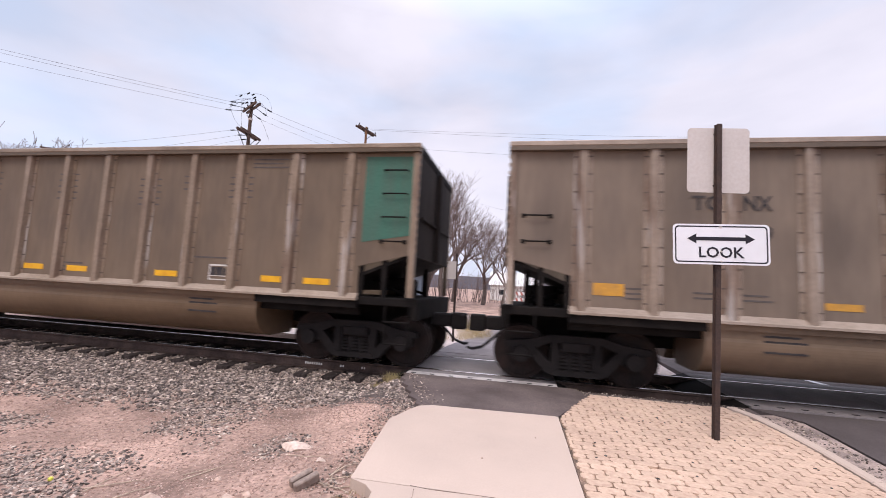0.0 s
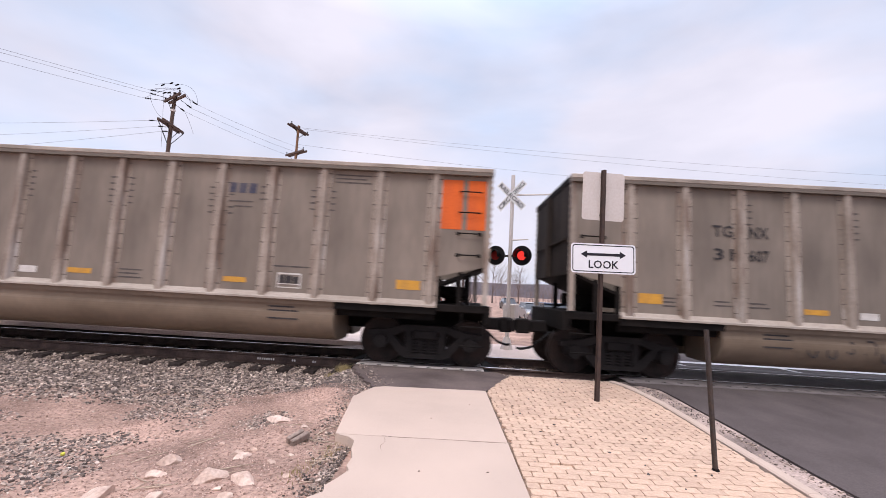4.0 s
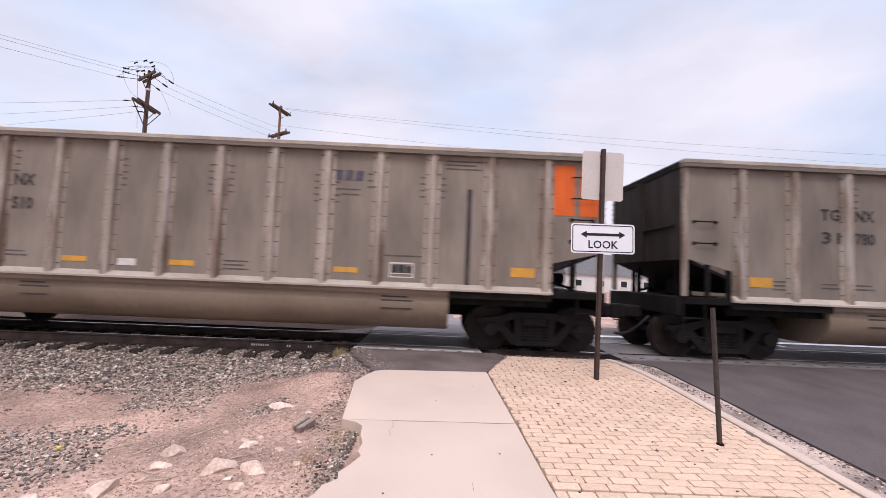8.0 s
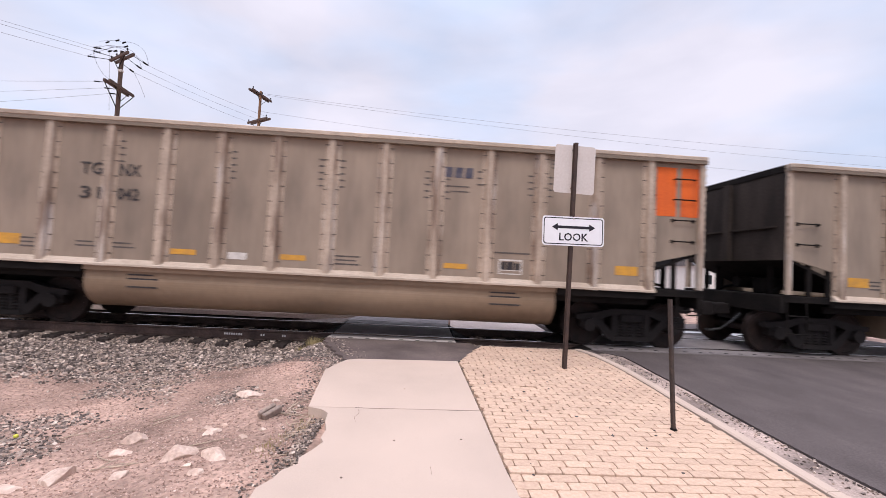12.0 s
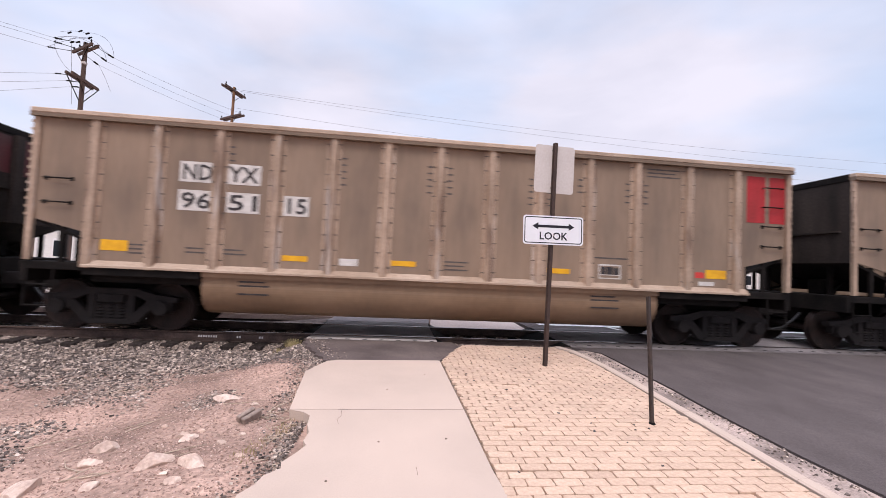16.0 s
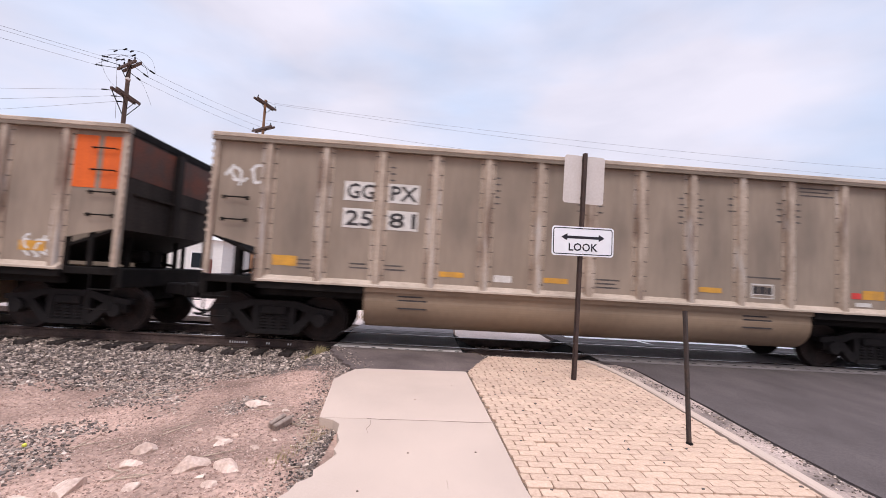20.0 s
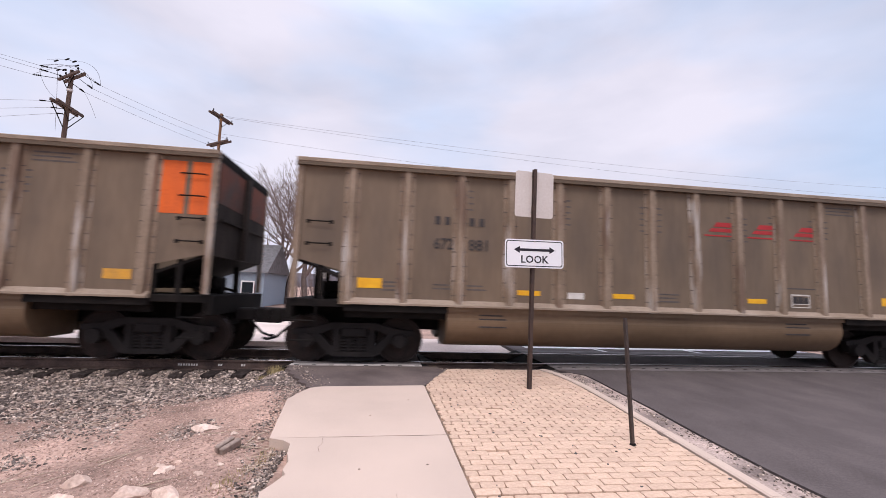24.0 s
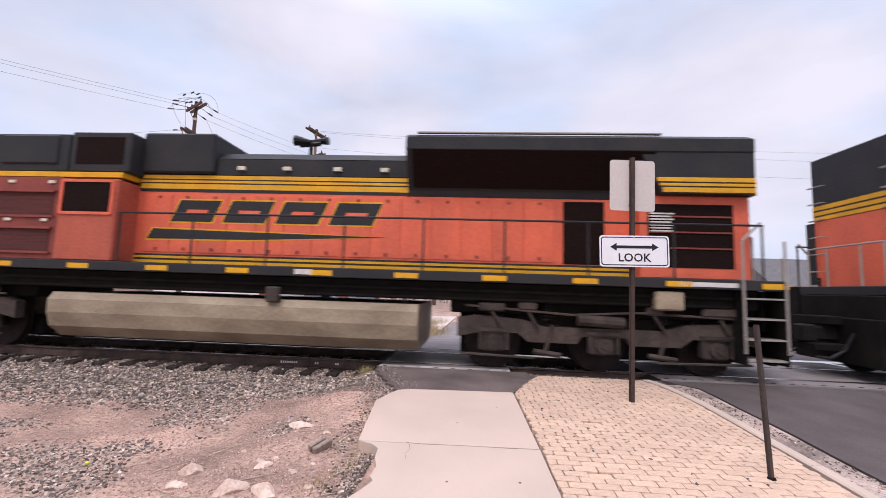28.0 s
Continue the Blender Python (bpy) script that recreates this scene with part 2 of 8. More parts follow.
M["ink_soft"] = material("ink_soft", (0.075, 0.063, 0.06), 0.75, tint=(0.12, 0.10, 0.09), scale=6, fine=30, amount=0.4, bump=0)
M["soot"] = material("soot", (0.014, 0.013, 0.013), 0.75, tint=(0.026, 0.022, 0.021), scale=2, fine=30, amount=0.4, bump=0.03, gloss=0.12)
M["bolt_dark"] = material("bolt_dark", (0.155, 0.120, 0.100), 0.7, tint=(0.06, 0.047, 0.041), scale=6, fine=30, amount=0.3, bump=0)
M["chalk"] = material("chalk", (0.68, 0.66, 0.64), 0.8, tint=(0.55, 0.52, 0.49), scale=6, fine=30, amount=0.3, bump=0)
M["sprayed_blue"] = material("sprayed_blue", (0.035, 0.065, 0.16), 0.8, tint=(0.07, 0.06, 0.075), scale=5, fine=30, amount=0.5, bump=0)
M["faint_chalk"] = material("faint_chalk", (0.26, 0.20, 0.17), 0.8, tint=(0.16, 0.12, 0.10), scale=6, fine=30, amount=0.3, bump=0)
M["brand_blue"] = material("brand_blue", (0.055, 0.055, 0.085), 0.7, tint=(0.11, 0.10, 0.115), scale=8, fine=30, amount=0.3, bump=0)
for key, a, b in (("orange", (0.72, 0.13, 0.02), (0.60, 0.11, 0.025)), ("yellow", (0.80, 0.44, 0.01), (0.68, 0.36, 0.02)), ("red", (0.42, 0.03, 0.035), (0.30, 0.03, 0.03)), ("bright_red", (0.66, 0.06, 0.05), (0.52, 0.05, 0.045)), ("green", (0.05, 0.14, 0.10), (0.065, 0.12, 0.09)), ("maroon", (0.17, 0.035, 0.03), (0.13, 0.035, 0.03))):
    # Panels on the ends: same paint, grimed and dimmed for the ends' shade.
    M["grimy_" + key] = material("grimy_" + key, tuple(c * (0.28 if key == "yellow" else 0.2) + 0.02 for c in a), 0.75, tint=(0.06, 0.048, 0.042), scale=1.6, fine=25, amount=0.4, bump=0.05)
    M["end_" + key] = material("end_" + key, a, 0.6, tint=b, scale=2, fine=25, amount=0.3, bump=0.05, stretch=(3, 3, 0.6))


def dusty_panels(m):
    """Coal dust that settles in a soft dark patch on each sheet of a car side, of uneven strength."""
    n, l = m.node_tree.nodes, m.node_tree.links
    b = n["Principled BSDF"]
    src = b.inputs["Base Color"].links[0].from_socket
    co, sep = n.new("ShaderNodeTexCoord"), n.new("ShaderNodeSeparateXYZ")
    l.new(co.outputs["Object"], sep.inputs["Vector"])

    def step(kind, a, b_, c=None):
        q = n.new("ShaderNodeMath")
        q.operation = kind
        for i, v in enumerate((a, b_) if c is None else (a, b_, c)):
            if isinstance(v, (int, float)):
                q.inputs[i].default_value = v
            else:
                l.new(v, q.inputs[i])
        return q.outputs[0]
    along = step("PINGPONG", step("DIVIDE", step("SUBTRACT", sep.outputs["X"], 3.12), 1.008), 0.5)
    up = step("PINGPONG", step("DIVIDE", step("SUBTRACT", sep.outputs["Z"], 1.0), 2.9), 0.5)
    patch = n.new("ShaderNodeTexNoise")
    patch.noise_dimensions = "4D"
    patch.inputs["Scale"].default_value = 0.9
    patch.inputs["Detail"].default_value = 3.0
    info = n.new("ShaderNodeObjectInfo")
    l.new(step("MULTIPLY", info.outputs["Random"], 23.0), patch.inputs["W"])
    l.new(co.outputs["Object"], patch.inputs["Vector"])
    rng = n.new("ShaderNodeMapRange")
    rng.interpolation_type = "SMOOTHSTEP"
    rng.inputs["From Min"].default_value, rng.inputs["From Max"].default_value = 0.05, 0.30
    rng.inputs["To Min"].default_value, rng.inputs["To Max"].default_value = 0.0, 0.30
    l.new(step("MULTIPLY", step("MULTIPLY", along, up), step("MULTIPLY", patch.outputs["Fac"], 2.4)), rng.inputs["Value"])
    mix = n.new("ShaderNodeMixRGB")
    mix.inputs["Color2"].default_value = (0.070, 0.056, 0.050, 1)
    l.new(rng.outputs["Result"], mix.inputs["Fac"])
    l.new(src, mix.inputs["Color1"])
    l.new(mix.outputs["Color"], b.inputs["Base Color"])


def scoured(m, pale, run=(1.0, 2.0, 0.75)):
    """Long brown stains down a rib, and brighter metal where it has been rubbed."""
    n, l = m.node_tree.nodes, m.node_tree.links
    b = n["Principled BSDF"]
    src = b.inputs["Base Color"].links[0].from_socket
    co, info = n.new("ShaderNodeTexCoord"), n.new("ShaderNodeObjectInfo")
    for k, (tone, lo, hi, most, wide) in enumerate((((0.150, 0.092, 0.066, 1), 0.50, 0.62, 0.75, 5.0), ((0.62, 0.58, 0.55, 1) if pale else (0.36, 0.32, 0.29, 1), 0.56, 0.70, 0.6, 7.0))):
        mp = n.new("ShaderNodeMapping")
        mp.inputs["Scale"].default_value = (wide * run[0], run[1], run[2])
        l.new(co.outputs["Object"], mp.inputs["Vector"])
        w = n.new("ShaderNodeMath")
        w.operation = "MULTIPLY_ADD"
        w.inputs[1].default_value, w.inputs[2].default_value = 57.0, 3.7 * k
        l.new(info.outputs["Random"], w.inputs[0])
        noise_ = n.new("ShaderNodeTexNoise")
        noise_.noise_dimensions = "4D"
        noise_.inputs["Scale"].default_value, noise_.inputs["Detail"].default_value = 1.0, 4.0
        l.new(mp.outputs["Vector"], noise_.inputs["Vector"])
        l.new(w.outputs[0], noise_.inputs["W"])
        span_ = n.new("ShaderNodeMapRange")
        span_.inputs["From Min"].default_value, span_.inputs["From Max"].default_value, span_.inputs["To Max"].default_value = lo, hi, most
        l.new(noise_.outputs["Fac"], span_.inputs["Value"])
        mix = n.new("ShaderNodeMixRGB")
        mix.inputs["Color2"].default_value = tone
        l.new(span_.outputs["Result"], mix.inputs["Fac"])
        l.new(src, mix.inputs["Color1"])
        src = mix.outputs["Color"]
    l.new(src, b.inputs["Base Color"])
    return m


# car bodies: weathered aluminium under dust, each with its ribs and tub
for key, a, b in (("tan", (0.252, 0.204, 0.167), (0.170, 0.137, 0.112)), ("grey", (0.212, 0.180, 0.152), (0.140, 0.119, 0.102)), ("warm", (0.290, 0.203, 0.144), (0.215, 0.150, 0.108)),
                  ("brown", (0.074, 0.047, 0.036), (0.098, 0.062, 0.046)), ("black", (0.046, 0.039, 0.036), (0.068, 0.056, 0.050)), ("olive", (0.180, 0.128, 0.088), (0.132, 0.095, 0.068)), ("buff", (0.312, 0.240, 0.184), (0.225, 0.173, 0.133)),
                  ("drab", (0.220, 0.166, 0.127), (0.150, 0.112, 0.087)), ("dun", (0.236, 0.168, 0.120), (0.172, 0.123, 0.089))):
    M["body_" + key] = material("body_" + key, a, 0.6, 0.0, tint=b, scale=0.9, fine=6, amount=0.20, bump=0.03, stretch=(1.2, 1.2, 0.7), fine_stretch=(2.0, 2.0, 0.35))
    dusty_panels(M["body_" + key])
    pale = key not in ("brown", "black")
    M["rib_" + key] = scoured(material("rib_" + key, tuple(min(1, c * 1.5 + 0.03) if pale else c * 1.3 for c in a), 0.45, 0.15, tint=tuple(c * (1.05 if pale else 0.75) for c in a), scale=1.3, fine=14, amount=0.28, bump=0.02, stretch=(1, 1, 0.6)), pale)
    M["chord_" + key] = material("chord_" + key, tuple(min(1, c * 1.55 + 0.06) if pale else c * 1.5 for c in a), 0.45, 0.15, tint=tuple(c * (0.95 if pale else 0.7) for c in a), scale=1.1, fine=18, amount=0.35, bump=0.06)
    if not pale:
        scoured(M["chord_" + key], False, (0.1, 2.0, 5.0))
    # The top rail's shadow on the lip is put into this darker tone.
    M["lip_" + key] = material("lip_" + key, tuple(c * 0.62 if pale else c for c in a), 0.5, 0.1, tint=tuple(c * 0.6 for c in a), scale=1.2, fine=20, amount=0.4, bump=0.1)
    # Ledge tone is raised to carry the sky light on its slope.
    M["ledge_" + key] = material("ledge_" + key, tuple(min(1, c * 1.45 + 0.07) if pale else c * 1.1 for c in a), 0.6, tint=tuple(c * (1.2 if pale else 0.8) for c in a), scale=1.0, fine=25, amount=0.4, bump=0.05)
    M["tub_" + key] = material("tub_" + key, (a[0] * 1.02, a[1] * 0.93, a[2] * 0.82), 0.5, 0.0, tint=(a[0] * 0.68, a[1] * 0.61, a[2] * 0.53), scale=0.8, fine=6, amount=0.2, bump=0.01, stretch=(0.7, 1, 1), fine_stretch=(2.0, 1, 1))
# End sheets: grime, and the shade of the turned-away ends, mixed into the colour.
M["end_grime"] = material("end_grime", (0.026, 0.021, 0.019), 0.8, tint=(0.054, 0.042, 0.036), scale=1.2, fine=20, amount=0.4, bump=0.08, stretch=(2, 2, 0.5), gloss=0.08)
M["pale_lot"] = material("pale_lot", (0.62, 0.51, 0.455), 0.95, tint=(0.50, 0.40, 0.35), scale=0.8, fine=20, amount=0.4, bump=0.3)
M["fragment"] = material("fragment", (0.34, 0.255, 0.21), 0.9, tint=(0.22, 0.165, 0.135), scale=9, fine=30, amount=0.5, bump=0.4)
M["lemon"] = material("lemon", (0.72, 0.66, 0.10), 0.6, scale=20, fine=40, amount=0.3, bump=0)
M["sandy"] = material("sandy", (0.52, 0.395, 0.335), 0.95, tint=(0.16, 0.122, 0.108), scale=1.6, fine=50, amount=0.7, bump=0.4)


# ---- mesh helpers ----
def box(bm, x0, x1, y0, y1, z0, z1, bevel=0.0):
    r = bmesh.ops.create_cube(bm, size=1.0, matrix=Matrix.LocRotScale(((x0 + x1) / 2, (y0 + y1) / 2, (z0 + z1) / 2), None, (x1 - x0, y1 - y0, z1 - z0)))
    if bevel:
        edges = list({e for v in r["verts"] for e in v.link_edges})
        bmesh.ops.bevel(bm, geom=edges, offset=bevel, segments=1, affect="EDGES")


def prism(bm, outline, axis, a, b):
    """A solid from an outline of two coordinates, pushed along an axis ('x', 'y' or 'z') from a to b."""
    def at(p, c):
        return {"x": (c, p[0], p[1]), "y": (p[0], c, p[1]), "z": (p[0], p[1], c)}[axis]
    lo = [bm.verts.new(at(p, a)) for p in outline]
    hi = [bm.verts.new(at(p, b)) for p in outline]
    k = len(outline)
    made = [bm.faces.new(lo), bm.faces.new(hi[::-1])]
    made += [bm.faces.new((lo[i], hi[i], hi[(i + 1) % k], lo[(i + 1) % k])) for i in range(k)]
    bmesh.ops.recalc_face_normals(bm, faces=made)


def rod(bm, p, q, r, sides=8, r2=None):
    """A round bar from p to q."""
    p, q = Vector(p), Vector(q)
    m = Matrix.Translation((p + q) / 2) @ (q - p).to_track_quat("Z", "Y").to_matrix().to_4x4()
    bmesh.ops.create_cone(bm, cap_ends=True, segments=sides, radius1=r, radius2=r if r2 is None else r2, depth=(q - p).length, matrix=m)


def mesh_of(name, bm, mat, smooth=False):
    me = bpy.data.meshes.new(name)
    bm.to_mesh(me)
    bm.free()
    me.materials.append(mat)
    if smooth:
        me.polygons.foreach_set("use_smooth", [True] * len(me.polygons))
    return me


def part(name, bm, mat, parent=None, label="", smooth=False, at=None):
    """Links a bmesh (or a ready mesh) as one object, under a thing or a part."""
    me = bm if isinstance(bm, bpy.types.Mesh) else mesh_of(name, bm, mat, smooth)
    ob = new(name, me)
    if at is not None:
        ob.matrix_basis = at
    if parent is not None:
        ob.parent = parent
    if label:
        ob["label"] = label
    return ob


def boxes(*rows, bevel=0.0):
    bm = bmesh.new()
    for r in rows:
        box(bm, *r, bevel=bevel)
    return bm


GLYPHS = {}


def letters(text, size, depth=0.004, bold=0.014):
    """Built-in font as a mesh, lying in x and y, from its lower left corner; returns a fresh mesh and its width."""
    key = (text, round(size, 3), bold)
    if key not in GLYPHS:
        cu = bpy.data.curves.new("letters", "FONT")
        cu.body, cu.size, cu.extrude, cu.resolution_u = text, size, depth / 2, 2
        cu.offset = size * bold
        ob = bpy.data.objects.new("letters", cu)
        GLYPHS[key] = ob.to_mesh().copy()
        ob.to_mesh_clear()
        bpy.data.objects.remove(ob)
        bpy.data.curves.remove(cu)
    me = GLYPHS[key].copy()
    xs = [v.co.x for v in me.vertices]
    return me, (max(xs) if xs else 0)


def written(text, size, mat, parent, x, y, z, label="", width=None, name="lettering", bold=0.014):
    """Letters that face -y, with their lower left corner at x, z; width squeezes or widens them."""
    me, w = letters(text, size, bold=bold)
    me.materials.clear()
    me.materials.append(mat)
    if width:
        for v in me.vertices:
            v.co.x *= width / w
    return part(name, me, mat, parent, label, at=pose(x, y, z, 90, 0, 0))


def merged(parts_list):
    """One mesh data from many (verts, faces) pairs."""
    vs, fs, o = [], [], 0
    for v, f in parts_list:
        vs.extend(v)
        fs.extend([tuple(i + o for i in q) for q in f])
        o += len(v)
    return vs, fs


def stuff(name, vs, fs, mat, label, category):
    me = bpy.data.meshes.new(name)
    me.from_pydata(vs, [], fs)
    me.materials.append(mat)
    ob = new(name, me)
    return tagged(ob, label, category, kind="stuff")


# ---- ground ----
NEAR_RAIL, TRACK, FAR_RAIL = 7.50, 8.22, 8.94


def smooth_step(a, b, v):
    u = min(1.0, max(0.0, (v - a) / (b - a)))
    return u * u * (3 - 2 * u)


def ground_z(x, y):
    """Height of the bare earth."""
    left = smooth_step(-0.9, -5.2, x)
    z = -0.09 - 0.36 * left
    z += 0.035 * noise.noise((x * 0.9, y * 0.9, 0)) + 0.012 * noise.noise((x * 4, y * 4, 3))
    bank = smooth_step(5.3, 6.6, y) * (1 - smooth_step(9.9, 11.0, y))
    z = z * (1 - bank) - 0.30 * bank
    far = smooth_step(10.5, 12.5, y)
    z = z * (1 - far) - 0.16 * far
    z -= 0.30 * smooth_step(11.5, 17.0, y)
    z = z + (-0.02 - z) * smooth_step(-2.5, -1.75, x) * smooth_step(3.9, 4.7, y) * (1 - smooth_step(6.6, 6.9, y)) * (1 - smooth_step(-1.2, -0.9, x)) * 0.9
    z -= 0.25 * smooth_step(0.9, 0.0, y) * smooth_step(-1.35, -1.15, x) * (1 - smooth_step(3.3, 3.5, x))
    right = smooth_step(0.4, 1.2, x)
    z = z * (1 - right) - (0.20 + 0.25 * smooth_step(0.9, 0.0, y)) * right
    return z


def ballast_edge(x):
    """Where the crushed stone gives way to the dirt."""
    return 5.55 + 0.20 * min(3.6, max(0.0, x + 5.4)) + 0.40 * noise.noise((x * 0.6, 0, 9))


def build_ground():
    xs = [-600, -250, -120, -60, -40, -30, -24, -20] + [-18 + 0.25 * i for i in range(0, 24)] + [-12 + 0.1 * i for i in range(0, 141)] + [2.5, 3, 4, 6, 8, 11, 14, 20, 30, 60, 120, 250, 600]
    ys = [-600, -200, -80, -40, -20, -12, -8, -6, -4, -3] + [-2 + 0.1 * i for i in range(0, 131)] + [11.5, 12, 12.5, 13, 14, 16, 18, 22, 28, 40, 70, 130, 300, 700]
    vs = [(x, y, ground_z(x, y)) for y in ys for x in xs]
    w = len(xs)
    fs = [(j * w + i, j * w + i + 1, (j + 1) * w + i + 1, (j + 1) * w + i) for j in range(len(ys) - 1) for i in range(w - 1)]
    me = bpy.data.meshes.new("ground")
    me.from_pydata(vs, [], fs)
    me.materials.append(M["dirt"])
    me.materials.append(M["ballast_bed"])
    under = []
    for q in fs:
        x, y = vs[q[0]][0], vs[q[0]][1]
        # Dark bed carried on to y = 11.2 as the train's shadow beyond the rails.
        under.append(1 if x < 0.6 and ballast_edge(x) + 0.25 * noise.noise((x * 3, y * 3, 1)) < y < 11.2 or -2.3 - 0.3 * (y - 4.6) + 0.25 * noise.noise((x * 3, y * 3, 1)) < x < 0.6 and 5.0 < y < 10.4 else 0)
    me.polygons.foreach_set("material_index", under)
    me.polygons.foreach_set("use_smooth", [True] * len(fs))
    tagged(new("ground", me), "bare pinkish dirt with scattered gravel", "ground", kind="structure")


build_ground()


def slab(name, outline, z, depth, mat, label, category, slope=0.0, parent=None):
    """A flat paved piece from its outline; slope raises it with y beyond 3 m."""
    bm = bmesh.new()
    prism(bm, outline, "z", -depth, 0)
    for v in bm.verts:
        v.co.z += z + slope * (v.co.y - 3.0)
    bmesh.ops.triangulate(bm, faces=[f for f in bm.faces if len(f.verts) > 4])
    ob = part(name, bm, mat, parent)
    if parent is None:
        tagged(ob, label, category, kind="structure")
    return ob


SLOPE = 0.018
RISE = 0.006
# sidewalk slabs: the far one whole, the near one with its left edge broken away
far_slab = [(-1.13, 3.085), (0.63, 3.128), (0.585, 5.17), (0.55, 5.19), (-0.93, 5.10), (-1.08, 5.02), (-1.15, 4.85), (-1.27, 4.45)]
near_edge = [(-1.12, 3.078), (-0.98, 3.02), (-0.90, 2.93), (-0.88, 2.72), (-0.83, 2.55), (-0.84, 2.38), (-0.80, 2.30), (-0.86, 2.14), (-0.92, 2.02), (-0.90, 1.93), (-0.99, 1.83), (-1.01, 1.72), (-1.08, 1.60), (-1.07, 1.45), (-1.14, 1.25), (-1.12, 1.0), (-1.2, 0.6), (-1.2, -6.0), (0.78, -6.0), (0.68, 1.5), (0.65, 1.9), (0.632, 3.121)]
sidewalk = slab("sidewalk", far_slab, 0.0, 0.14, M["concrete"], "pale worn concrete sidewalk slab beside brick pavers", "sidewalk", SLOPE)
slab("sidewalk", near_edge[::-1], 0.0, 0.14, M["concrete"], "pale concrete sidewalk slab with a broken crumbling edge", "sidewalk", SLOPE)


def crack(pts, w=0.006):
    """A hairline crack in the concrete, as a dark sunken thread lying just on the slab."""
    for (x0, y0), (x1, y1) in zip(pts, pts[1:]):
        d = Vector((y0 - y1, x1 - x0)).normalized() * w / 2
        bm = bmesh.new()
        f = [bm.verts.new((x, y, SLOPE * (y - 3.0) + 0.0008)) for x, y in ((x0 - d.x, y0 - d.y), (x1 - d.x * 0.7, y1 - d.y * 0.7), (x1 + d.x * 0.7, y1 + d.y * 0.7), (x0 + d.x, y0 + d.y))]
        bmesh.ops.recalc_face_normals(bm, faces=[bm.faces.new(f)])
        part("crack", bm, M["paver_sand"], sidewalk)


crack([(-0.62, 3.06), (-0.60, 2.95), (-0.63, 2.84), (-0.60, 2.72)], 0.004)
crack([(-0.66, 3.10), (-0.50, 3.085), (-0.2, 3.10), (0.1, 3.108), (0.3, 3.104), (0.62, 3.118)], 0.010)
crack([(0.08, 1.93), (0.084, 1.86), (0.082, 1.82)], 0.004)
for x, y, r in ((-0.18, 3.75, 0.012), (-0.22, 2.36, 0.010), (0.36, 2.42, 0.011), (0.3, 4.4, 0.009), (-0.55, 1.75, 0.010), (0.16, 1.5, 0.009)):
    bm = bmesh.new()
    bmesh.ops.create_cone(bm, cap_ends=True, segments=9, radius1=r, radius2=r * 0.7, depth=0.004, matrix=pose(x, y, SLOPE * (y - 3.0) + 0.002))
    part("gum_spot", bm, M["paver_sand"], sidewalk, "small dark spot trodden into the concrete")
# asphalt apron between sidewalk and crossing panels
slab("pavement_apron", [(-1.02, 5.09), (-0.94, 5.13), (0.56, 5.215), (0.62, 5.35), (1.1, 6.46), (1.0, 6.93), (-1.83, 6.92), (-1.74, 6.72), (-1.78, 6.58), (-1.64, 6.40), (-1.66, 6.22), (-1.50, 6.05), (-1.50, 5.88), (-1.36, 5.72), (-1.37, 5.55), (-1.20, 5.40), (-1.18, 5.22)], 0.006, 0.16, M["asphalt_old"], "dark worn asphalt apron before the rails", "pavement", 0.0005)
# asphalt strip behind the pavers and the road
slab("pavement_strip", [(1.0, 6.93), (1.1, 6.47), (3.0, 6.42), (3.42, 6.6), (3.42, 6.93)], -0.03, 0.1, M["asphalt_old"], "dark crumbling asphalt beside the rail", "pavement")
slab("road", [(3.42, 6.93), (3.60, 6.66), (3.83, 6.40), (3.80, 5.8), (3.74, 5.2), (3.70, 4.6), (3.66, 4.1), (3.58, 3.5), (3.52, 2.95), (3.46, 2.1), (3.45, -60), (13.2, -60), (13.2, 6.93)], -0.02, 0.14, M["asphalt"], "grey asphalt road leading to the level crossing", "road")


def strip(name, rows, mat, label, category):
    """A paved band from rows of (y, left x, right x, z)."""
    vs, fs = [], []
    for y, x0, x1, z in rows:
        vs += [(x0, y, z), (x1, y, z), (x1, y, z - 0.14), (x0, y, z - 0.14)]
    for i in range(len(rows) - 1):
        o = i * 4
        for a, b in ((0, 1), (1, 2), (2, 3), (3, 0)):
            fs.append((o + a, o + b, o + 4 + b, o + 4 + a))
    fs += [(3, 2, 1, 0), tuple(len(vs) - 4 + i for i in range(4))]
    me = bpy.data.meshes.new(name)
    me.from_pydata(vs, [], fs)
    me.materials.append(mat)
    return tagged(new(name, me), label, category, kind="structure")


strip("road_beyond", [(9.52, 3.42, 13.2, -0.015), (11.5, 3.5, 13.2, -0.05), (17.5, 3.8, 13.4, -0.41), (60, 5.5, 15, -0.41), (320, 12, 22, -0.40)], M["asphalt"], "grey asphalt road beyond the rails", "road")
# Panel grey instead of pale concrete: the train's shadow, painted into the colour.
strip("sidewalk_beyond", [(9.56, -1.85, 0.75, -0.005), (11.5, -1.7, 0.9, -0.04), (17.5, -1.4, 1.1, -0.40), (30, -0.4, 1.7, -0.40)], M["panel"], "worn concrete sidewalk beyond the rails, greyed for the train's shadow", "sidewalk")
slab("verge", [(3.30, 6.55), (3.6, 6.64), (3.80, 6.35), (3.77, 5.8), (3.71, 5.2), (3.67, 4.6), (3.63, 4.1), (3.55, 3.5), (3.49, 2.95), (3.43, 2.1), (3.42, -6), (3.0, -6), (3.05, 2.0), (3.2, 4.0), (3.2, 5.2)], -0.03, 0.1, M["sandy"], "gritty strip of broken asphalt and sand beside the kerb", "verge")


